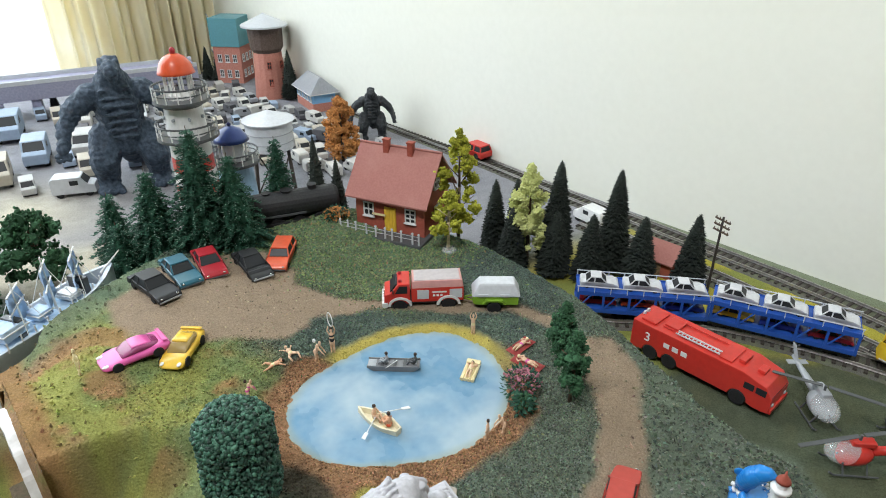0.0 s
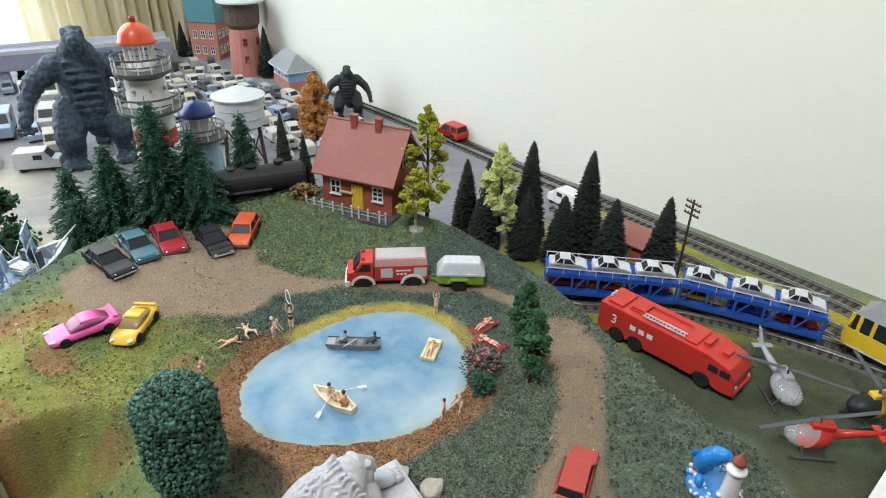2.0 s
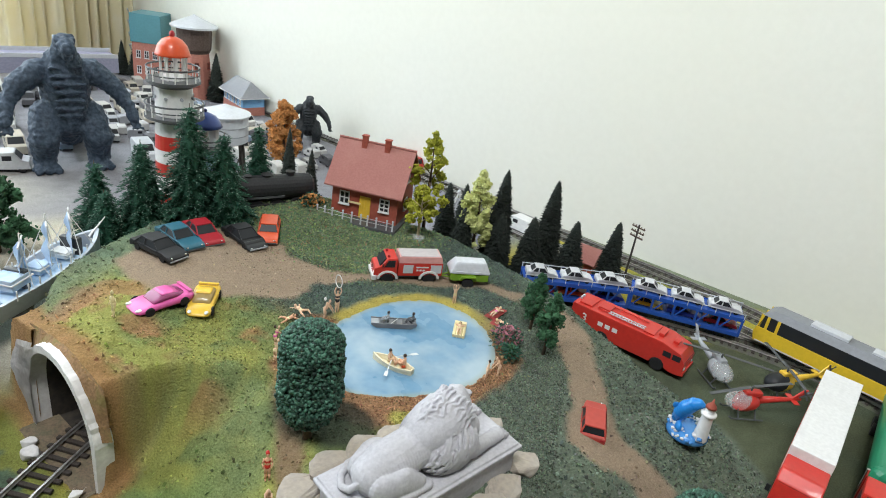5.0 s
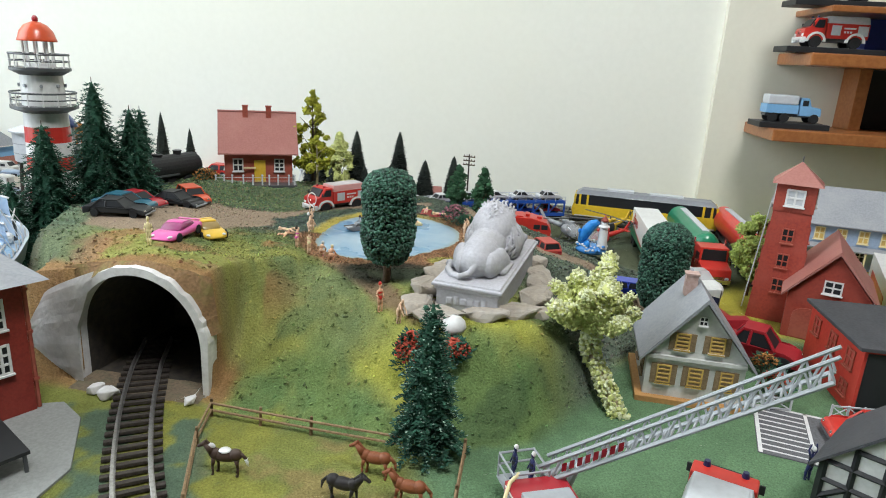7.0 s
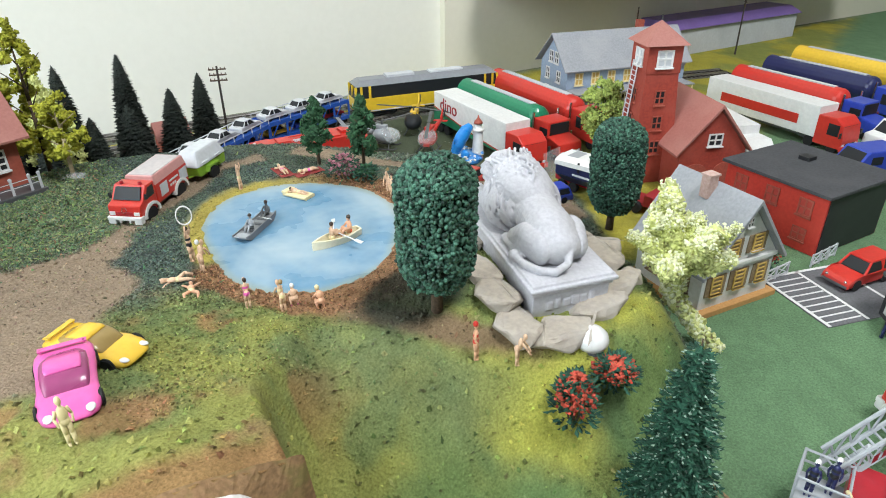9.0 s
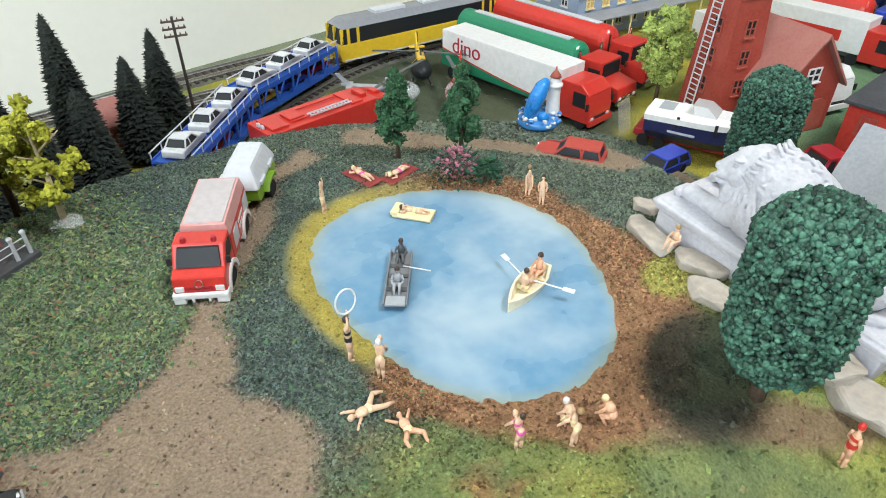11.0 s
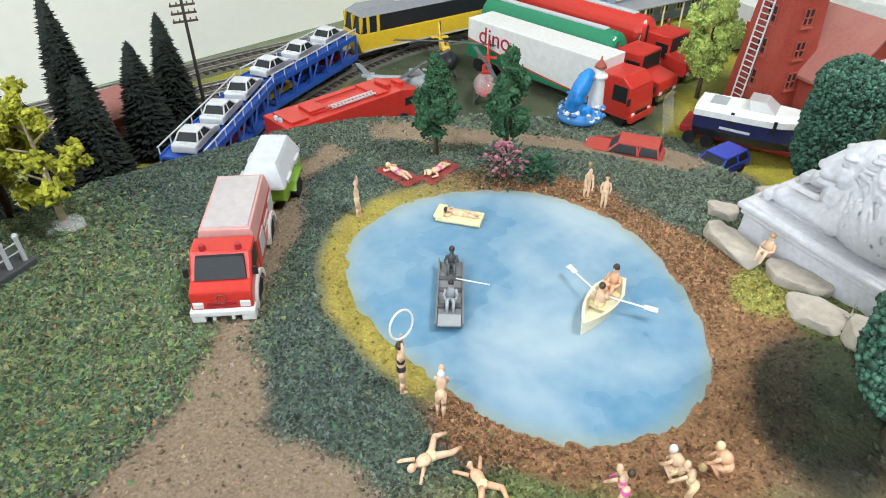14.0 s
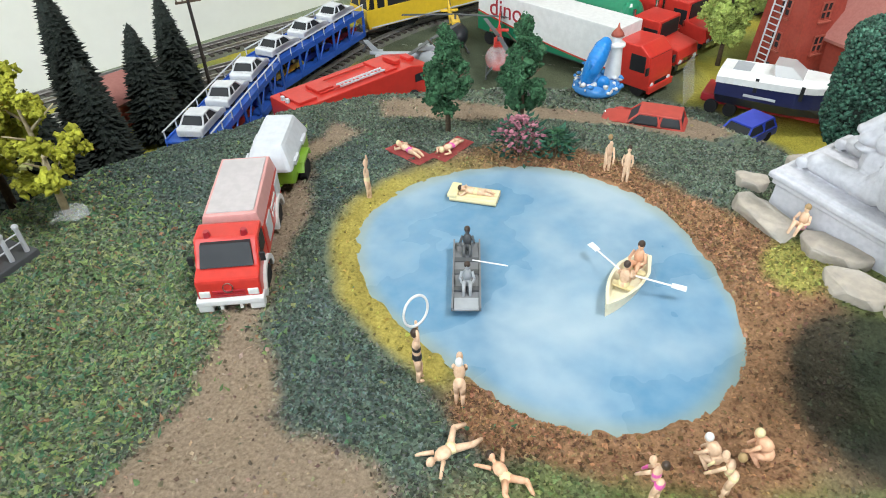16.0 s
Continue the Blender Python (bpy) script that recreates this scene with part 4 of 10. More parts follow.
def foam_tree(x, y, z, h, r, material, label, trunk=BARK, crown_from=0.25, shape="tall", clumps=60, size=0.5, group="", name="broadleaf_tree", base=None, lean=(0.0, 0.0), bend=1.0, lump=46, thick=1.0, fine=1.0, fuzzy=0.0, ragged=0.0):
    t = thing(name, x, y, z, 0, label, "tree", group)
    bm = bmn()
    lx, ly = lean
    knee = 0.5 if bend > 0.9 else bend
    fx = min(1.0, knee / bend)
    rod(bm, (0, 0, -0.3), (0.05 + lx * fx, ly * fx, h * knee), (0.05 * r + 0.09) * thick, (0.04 * r + 0.05) * thick, 8)
    ball(bm, (0.05 + lx * fx, ly * fx, h * knee), (0.04 * r + 0.05) * thick, 8, 6)
    rod(bm, (0.05 + lx * fx, ly * fx, h * knee), (lx * 0.95, 0.05 + ly * 0.95, h * 0.9), (0.04 * r + 0.05) * thick ** 0.5, 0.03, 7)
    for i in range(7):
        a, v = i * 2.4, 0.3 + 0.07 * i
        g = min(1.0, v / bend)
        rod(bm, (0.03 + lx * g, ly * g, h * v), (r * 0.7 * math.cos(a) + lx * g, r * 0.7 * math.sin(a) + ly * g, h * (v + 0.14)), 0.06, 0.025, 5)
    part("trunk", bm, trunk, t, smooth=True)
    if base:
        bm = bmn()
        lathe(bm, [(0.75, -0.1), (0.72, 0.05), (0.35, 0.12), (0.14, 0.3)], 14)
        part("base", bm, base, t)
    cs, rs_ = [], []
    for i in range(700 if fuzzy else 0):
        v = rnd.uniform(0, 0.45)
        g, a, w = min(1.0, v / bend), rnd.uniform(0, 6.283), fuzzy * math.sqrt(rnd.random())
        cs.append(Vector((lean[0] * g + w * math.cos(a), lean[1] * g + w * math.sin(a), h * v + rnd.uniform(-0.1, 0.1))))
        rs_.append(rnd.uniform(0.06, 0.17))
    for i in range(clumps):
        v = (i + rnd.random()) / clumps
        if shape == "tall":
            prof = (math.sin(math.pi * min(1, v * 0.9 + 0.12)) ** 0.7) * (1.0 - 0.45 * v)
        elif shape == "round":
            prof = math.sqrt(max(0.02, 1 - (2 * v - 1) ** 2))
        elif shape == "egg":
            prof = math.sqrt(max(0.02, 1 - (1.8 * v - 0.8) ** 2)) * (1 - 0.35 * v)
        else:
            prof = (1 - v) ** 0.75 + 0.1
        a, rad = rnd.uniform(0, 2 * math.pi), r * prof * rnd.uniform(0.35 + 0.25 * ragged, 1.05 + 0.3 * ragged)
        zz = crown_from + (1 - crown_from) * v * 0.97
        f = min(1.0, zz / bend)
        c = Vector((rad * math.cos(a) + lean[0] * f, rad * math.sin(a) + lean[1] * f, h * zz))
        s = size * rnd.uniform(0.6, 1.25) * (0.7 + 0.4 * prof)
        cs.append(c)
        rs_.append(s * 0.72)
        for _ in range(lump):
            d = Vector((rnd.gauss(0, 1), rnd.gauss(0, 1), rnd.gauss(0.15, 0.85))).normalized()
            cs.append(c + d * s * rnd.uniform(0.6, 1.08))
            rs_.append(s * rnd.uniform(0.1, 0.25) * fine)
    lumps("crown", material, t, cs, rs_, int(x * 7 + y * 3) % 900 + 1, 0.45, False)
    return t


def wispy_tree():
    """A pale foam tree: long ragged lobes fan out from a fuzzy leaning trunk, whitish at their ends."""
    t = thing("broadleaf_tree", 13.4, -23.2, BASE, 0, "large airy pale yellow foam tree leaning over the white house", "tree")
    rr = random.Random(31)
    def trunk_at(v):
        g = min(1.0, v / 0.33)
        return Vector((-1.0 * g, 2.7 * g, 10.1 * v))
    bm = bmn()
    for i in range(12):
        rod(bm, trunk_at(i * 0.05), trunk_at(i * 0.05 + 0.05), 0.36 - 0.02 * i, 0.34 - 0.02 * i, 8)
    hub = trunk_at(0.56)
    crown, tips = ([], []), ([], [])
    for i in range(900):
        c, a, w = trunk_at(rr.uniform(0, 0.48)), rr.uniform(0, 6.283), 0.66 * math.sqrt(rr.random())
        into = tips if rr.random() < 0.45 else crown
        into[0].append(c + Vector((w * math.cos(a), w * math.sin(a), rr.uniform(-0.1, 0.1))))
        into[1].append(rr.uniform(0.07, 0.17))
    for i in range(19):
        a = 2.399 * i + rr.uniform(-0.3, 0.3)
        lift = -0.3 + 1.25 * (i + 0.5) / 19
        d = Vector((math.cos(a), math.sin(a), 0)) * math.sqrt(max(0.05, 1 - min(1, lift) ** 2)) + Vector((0, 0, lift))
        ln, fat = rr.uniform(1.9, 3.2), rr.uniform(0.6, 0.95)
        rod(bm, hub, hub + d * ln * 0.8, 0.09, 0.03, 5)
        bow = Vector((rr.uniform(-0.3, 0.3), rr.uniform(-0.3, 0.3), rr.uniform(0.4, 1.1)))
        for k in range(13):
            u = 0.16 + 0.84 * k / 12
            c = hub + d * ln * u + bow * u * u
            s = fat * (1.15 - 0.55 * u) * rr.uniform(0.8, 1.15)
            crown[0].append(c)
            crown[1].append(s * 0.72)
            for _ in range(60):
                e = Vector((rr.gauss(0, 1), rr.gauss(0, 1), rr.gauss(0.2, 0.9))).normalized()
                into = tips if u + 0.4 * e.z > 0.92 + rr.uniform(-0.15, 0.2) else crown
                into[0].append(c + e * s * rr.uniform(0.65, 1.05))
                into[1].append(s * rr.uniform(0.07, 0.19))
    part("trunk", bm, PALEBARK, t, smooth=True)
    lumps("crown", LEAFPALE, t, crown[0], crown[1], 61, 0.5, False)
    lumps("blossom", LEAFCREAM, t, tips[0], tips[1], 62, 0.5, False)


def leaf_bush(x, y, z, r, h, label, stem=1.2, leaves=6800, size=0.27):
    """A clipped columnar bush of many small leaves."""
    t = thing("topiary_bush", x, y, z, 0, label, "bush")
    bm = bmn()
    rod(bm, (0, 0, -0.4), (0, 0, stem + 0.6), 0.3, 0.24, 9)
    part("trunk", bm, BARK, t, smooth=True)
    bm = bmn()
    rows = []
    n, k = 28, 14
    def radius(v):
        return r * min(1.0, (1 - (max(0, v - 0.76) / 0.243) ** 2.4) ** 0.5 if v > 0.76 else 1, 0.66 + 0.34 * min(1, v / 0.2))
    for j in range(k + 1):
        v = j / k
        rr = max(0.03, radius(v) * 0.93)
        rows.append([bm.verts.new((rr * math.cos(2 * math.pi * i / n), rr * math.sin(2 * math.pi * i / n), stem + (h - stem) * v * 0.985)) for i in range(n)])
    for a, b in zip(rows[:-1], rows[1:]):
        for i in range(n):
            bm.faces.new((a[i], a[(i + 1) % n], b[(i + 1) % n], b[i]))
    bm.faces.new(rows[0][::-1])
    # near-black core: the shade between the leaves is put into its colour
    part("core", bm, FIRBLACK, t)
    cs, rs_ = [], []
    for i in range(leaves):
        v = rnd.random() if rnd.random() < 0.8 else rnd.uniform(0.8, 1.0)
        a = rnd.uniform(0, 2 * math.pi)
        top = max(0.0, (v - 0.76) / 0.24)
        rr = radius(v) * (math.sqrt(rnd.random()) if v > 0.985 or v < 0.02 else 1)
        nrm = Vector((math.cos(a) * (1 - top**2), math.sin(a) * (1 - top**2), top * 1.2 - 0.1)).normalized()
        swell = 0.12 * noise.noise((math.cos(a) * 2.2, math.sin(a) * 2.2, v * 5 + x))
        cs.append(Vector((rr * math.cos(a), rr * math.sin(a), stem + (h - stem) * v)) + nrm * (rnd.uniform(-0.12, 0.09) + swell))
        rs_.append(size * rnd.uniform(0.26, 0.52))
    lumps("foliage", BUSHLEAF, t, cs, rs_, 5, 0.3, True)
    return t


for x, y, h, r in ((5.0, 29.3, 11.3, 1.75), (10.7, 29.6, 11.2, 1.75), (13.7, 27.4, 7.8, 1.7), (18.2, 29.2, 8.1, 1.55), (9.1, 26.8, 7.4, 1.7), (5.6, 26.6, 7.2, 1.6), (1.4, 26.0, 7.0, 1.6), (-1.0, 27.5, 9.0, 1.5), (0.6, 29.5, 8.6, 1.4)):
    cone_fir(x, y, BASE, h, r * 1.12, "dark bottle-brush model fir tree on ochre grass", group="dark firs behind the hill", bushy=1.3, tiers=int(h * 4.2), full=0.62)
PALEBARK = mat("pale_bark", (0.5, 0.42, 0.26), (0.35, 0.28, 0.17), 5, 1, 0.85, bump=0.6)
foam_tree(-1.5, 19.0, 0.4, 10.4, 2.0, LEAFYELLOW, "tall yellow-green foam tree beside the brick house", crown_from=0.16, clumps=46, size=0.5, lump=40, fine=1.3, ragged=0.5)
foam_tree(-1.3, 16.2, 0.8, 5.4, 1.5, LEAFYELLOW, "small yellow-green foam tree on a clear base", trunk=PALEBARK, crown_from=0.28, clumps=24, size=0.4, base=CLEAR, lump=36, fine=1.35, ragged=0.7)
foam_tree(2.6, 27.4, BASE, 11.0, 2.5, LEAFPALE, "pale yellow foam tree among dark firs", crown_from=0.2, clumps=90, size=0.55)
leaf_bush(0.7, -12.78, 0.3, 1.68, 7.4, "clipped columnar dark green bush on a thick stem")
leaf_bush(22.7, -12.8, -4.4, 1.75, 8.0, "large rounded dark green leafy bush")

# ---- vehicles ----


def ground_z(x, y):
    return float(height(np.array(x, float), np.array(y, float)))


def wheel(parent, x, y, z, r, w, rim=CHROME):
    """A wheel standing along x, with its hub at x, y, z."""
    bm = bmn()
    lathe(bm, [(r * 0.62, -w / 2), (r * 0.93, -w / 2), (r, -w / 2 + 0.12 * w), (r, w / 2 - 0.12 * w), (r * 0.93, w / 2), (r * 0.62, w / 2)], 18)
    bmesh.ops.transform(bm, matrix=tilt(90, 0, 0, (x, y, z)), verts=bm.verts)
    t = part("wheel", bm, RUBBER, parent)
    bm = bmn()
    side = 1 if y > 0 else -1
    lathe(bm, [(r * 0.6, -w * 0.08), (r * 0.6, w * 0.46), (r * 0.5, w * 0.5), (r * 0.42, w * 0.34), (r * 0.2, w * 0.34), (r * 0.16, w * 0.48)], 14)
    bmesh.ops.transform(bm, matrix=tilt(-90 * side, 0, 0, (x, y, z)), verts=bm.verts)
    part("rim", bm, rim, t)
    return t


def frustum(bm, x0, x1, w0, z0, x2, x3, w1, z1, bevel=0.0):
    lo = [bm.verts.new(p) for p in ((x0, -w0, z0), (x1, -w0, z0), (x1, w0, z0), (x0, w0, z0))]
    hi = [bm.verts.new(p) for p in ((x2, -w1, z1), (x3, -w1, z1), (x3, w1, z1), (x2, w1, z1))]
    fs = [bm.faces.new(lo[::-1]), bm.faces.new(hi)]
    for i in range(4):
        fs.append(bm.faces.new((lo[i], lo[(i + 1) % 4], hi[(i + 1) % 4], hi[i])))
    if bevel:
        bmesh.ops.bevel(bm, geom=list({e for f in fs for e in f.edges}), offset=bevel, segments=2, affect="EDGES", profile=0.6)


def loft(bm, secs, n=14, power=0.45):
    """Smooth shell through (x, half width, z low, z high) stations, closed at both ends."""
    rings = []
    for x, w, z0, z1 in secs:
        ring = []
        for i in range(n):
            a = 2 * math.pi * (i + 0.5) / n
            cy, cz = math.cos(a), math.sin(a)
            ring.append(bm.verts.new((x, w * math.copysign(abs(cy) ** power, cy), (z0 + z1) / 2 + (z1 - z0) / 2 * math.copysign(abs(cz) ** power, cz))))
        rings.append(ring)
    for p, q in zip(rings[:-1], rings[1:]):
        for i in range(n):
            bm.faces.new((p[i], p[(i + 1) % n], q[(i + 1) % n], q[i]))
    bm.faces.new(rings[0][::-1])
    bm.faces.new(rings[-1])


def sports_car(x, y, z, turn, ln, wd, ht, colour, label, rim, pane):
    """A low rounded toy car heading along its own x."""
    t = thing("model_car", x, y, z, turn, label, "car")
    a, w, r = ln / 2, wd / 2, ht * 0.25
    lo = ht * 0.13
    bm = bmn()
    loft(bm, [(-a, w * 0.72, lo * 2.2, ht * 0.5), (-a * 0.96, w * 0.86, lo * 1.5, ht * 0.6), (-a * 0.8, w * 0.97, lo, ht * 0.66), (-a * 0.55, w, lo, ht * 0.67), (-a * 0.2, w * 0.95, lo, ht * 0.6), (a * 0.2, w * 0.94, lo, ht * 0.57),
              (a * 0.5, w * 0.99, lo, ht * 0.56), (a * 0.72, w * 0.97, lo, ht * 0.5), (a * 0.9, w * 0.84, lo * 1.1, ht * 0.4), (a * 0.98, w * 0.62, lo * 1.4, ht * 0.31), (a, w * 0.45, lo * 1.7, ht * 0.27)])
    part("body", bm, colour, t, smooth=True)
    bm = bmn()
    loft(bm, [(-a * 0.72, w * 0.55, ht * 0.5, ht * 0.66), (-a * 0.5, w * 0.74, ht * 0.5, ht * 0.8), (-a * 0.28, w * 0.78, ht * 0.5, ht * 0.93), (-a * 0.02, w * 0.77, ht * 0.5, ht * 0.955), (a * 0.18, w * 0.76, ht * 0.5, ht * 0.83), (a * 0.42, w * 0.68, ht * 0.48, ht * 0.57)], 14, 0.6)
    part("window_band", bm, pane, t, smooth=True)
    bm = bmn()
    loft(bm, [(-a * 0.5, w * 0.5, ht * 0.72, ht * 0.83), (-a * 0.3, w * 0.6, ht * 0.82, ht * 0.955), (-a * 0.02, w * 0.6, ht * 0.86, ht * 0.985), (a * 0.08, w * 0.56, ht * 0.84, ht * 0.945)], 14, 0.6)
    part("roof", bm, colour, t, smooth=True)
    bm = bmn()
    box(bm, -a * 0.86, 0, ht * 0.72, ln * 0.06, wd * 0.8, ht * 0.05, 0.02)
    for s in (-1, 1):
        box(bm, -a * 0.84, s * w * 0.7, ht * 0.67, ln * 0.04, wd * 0.04, ht * 0.1, 0.01)
    part("spoiler", bm, colour, t)
    for wx in (a * 0.6, -a * 0.58):
        for s in (-1, 1):
            bm = bmn()
            lathe(bm, [(r * 1.18, -0.02), (r * 1.18, 0.03), (0.02, 0.03)], 18)
            bmesh.ops.transform(bm, matrix=tilt(-90 * s, 0, 0, (wx, s * w * 0.965, r * 1.02)), verts=bm.verts)
            part("wheel_arch", bm, BLACK, t)
            wheel(t, wx, s * (w - 0.14 * r), r, r, r * 0.5, rim)
    for s in (-1, 1):
        bm = bmn()
        ball(bm, (a * 0.86, s * w * 0.62, ht * 0.4), (0.07 * ln, 0.16 * w, 0.05 * ht), 10, 6)
        part("headlight", bm, WHITE, t, smooth=True)
    return t


def car(x, y, z, turn, ln, wd, ht, colour, label, style="sedan", group="", rim=CHROME, lamps=True, pane=None):
    """A small car heading along its own x."""
    t = thing("model_car", x, y, z, turn, label, "car", group)
    a, r = ln / 2, ht * 0.235
    clear = ht * 0.14
    hood = ht * (0.5 if style == "sport" else 0.56)
    tail = ht * (0.56 if style == "sport" else 0.6)
    nose = ht * (0.34 if style == "sport" else 0.46)
    fx, rx = a * 0.62, -a * 0.62
    out = [(-a, clear * 1.3), (-a * 1.0, tail * 0.86), (-a * 0.94, tail), (a * 0.32, hood), (a * 0.9, nose + 0.03 * ht), (a, nose * 0.8), (a, clear * 1.3), (a * 0.96, clear)]
    def arch(c):
        return [(c + r * 1.22 * math.cos(k * math.pi / 6), max(clear, r + r * 1.22 * math.sin(k * math.pi / 6))) for k in range(7)]
    out += arch(fx) + arch(rx) + [(-a * 0.96, clear)]
    bm = bmn()
    prism(bm, out, -wd / 2, wd / 2, "y", bevel=min(0.13, ht * 0.08))
    part("body", bm, colour, t)
    if style == "wagon":
        c0, c1, c2, c3 = -a * 0.93, a * 0.36, -a * 0.84, a * 0.1
    elif style == "sport":
        c0, c1, c2, c3 = -a * 0.7, a * 0.4, -a * 0.42, a * 0.04
    else:
        c0, c1, c2, c3 = -a * 0.72, a * 0.38, -a * 0.46, a * 0.08
    w0, w1, zt = wd * 0.46, wd * 0.37, ht * 0.97
    bm = bmn()
    frustum(bm, c0, c1, w0, tail * 0.93, c2, c3, w1, zt, 0.09)
    part("window_band", bm, pane or GLASSDARK, t)
    bm = bmn()
    box(bm, (c2 + c3) / 2, 0, zt - 0.04 * ht, (c3 - c2) * 1.06, w1 * 2.1, 0.09 * ht, 0.05)
    part("roof", bm, colour, t)
    bm = bmn()
    for s in (-1, 1):
        for p, q in (((c0, w0), (c2, w1)), ((c1, w0), (c3, w1)), (((c0 + c1) / 2 - 0.05 * ln, w0), ((c2 + c3) / 2 - 0.03 * ln, w1))):
            rod(bm, (p[0], s * p[1] * 1.0, tail * 0.92), (q[0], s * q[1] * 1.0, zt), 0.055 * ht, 0.045 * ht, 6)
        if style == "wagon":
            rod(bm, (c0 * 0.45, s * w0, tail * 0.92), (c2 * 0.4, s * w1, zt), 0.05 * ht, 0.04 * ht, 6)
    part("pillar_frame", bm, colour, t)
    for wx in (fx, rx):
        for s in (-1, 1):
            wheel(t, wx, s * (wd / 2 - 0.17 * r - 0.04), r, r, r * 0.62, rim)
    if lamps:
        for s in (-1, 1):
            bm = bmn()
            ball(bm, (a * 0.97, s * wd * 0.34, nose * 0.86), (0.06 * ln / 4, 0.13 * wd / 2, 0.06 * ht), 8, 6)
            part("headlight", bm, CHROME, t)
            bm = bmn()
            box(bm, -a * 1.0, s * wd * 0.36, tail * 0.62, 0.06, 0.2 * wd, 0.1 * ht, 0.01)
            part("tail_light", bm, DEEPRED, t)
    bm = bmn()
    box(bm, a * 0.99, 0, clear * 1.2, 0.14, wd * 0.9, ht * 0.1, 0.03)
    part("bumper", bm, DARKGREY if colour is not BLACK else GREY, t)
    return t


DULLRED = paint("dull_red_paint", (0.42, 0.06, 0.045), 0.5, 0.1)
PARKED = "cars parked on the sandy lot"
for x, y, turn, colour, style, words in ((-17.9, -0.4, -17, BLACK, "sedan", "black model saloon car parked on the sandy lot"), (-17.95, 2.3, -26, TEAL, "sedan", "dark teal model car parked beside a black one"),
                                         (-17.35, 4.7, -34, DEEPRED, "sedan", "dark red model car parked beside a teal one"), (-14.4, 6.35, -30, BLACK, "sport", "low black model car parked on the lot"),
                                         (-13.3, 8.7, -66, ORANGE, "wagon", "orange-red model estate car parked at the lot's edge")):
    car(x, y, ground_z(x, y), turn, 4.8 if colour is not ORANGE else 4.4, 1.85, 1.3, colour, words, style, PARKED)
sports_car(-13.2, -6.75, ground_z(-13.2, -6.75), -115, 4.2, 2.05, 1.15, PINK, "bright pink toy sports car on the grass edge", rim=PINK, pane=paint("rose_tinted_plastic", (0.3, 0.06, 0.16), 0.3))
sports_car(-11.15, -4.8, ground_z(-11.15, -4.8), -70, 3.9, 1.8, 1.2, YELLOW, "yellow toy coupe beside a pink sports car", rim=DARKGREY, pane=paint("amber_tinted_plastic", (0.34, 0.24, 0.09), 0.3))
car(17.2, -2.45, ground_z(17.2, -2.45) - 0.5, 91, 4.2, 1.75, 1.3, DULLRED, "red model estate car on the earth path", "wagon", rim=RED)
car(22.3, -7.4, ground_z(22.3, -7.4) + 0.05, 148, 4.3, 1.8, 1.25, BLUE, "bright blue model hatchback on the earth path", "wagon")


def stripes(parent, name, rows, material, label=""):
    """Thin blocks: x, y, z, sx, sy, sz."""
    out = []
    for r in rows:
        bm = bmn()
        box(bm, *r, min(r[3:]) * 0.2)
        out.append(part(name, bm, material, parent, label))
    return out


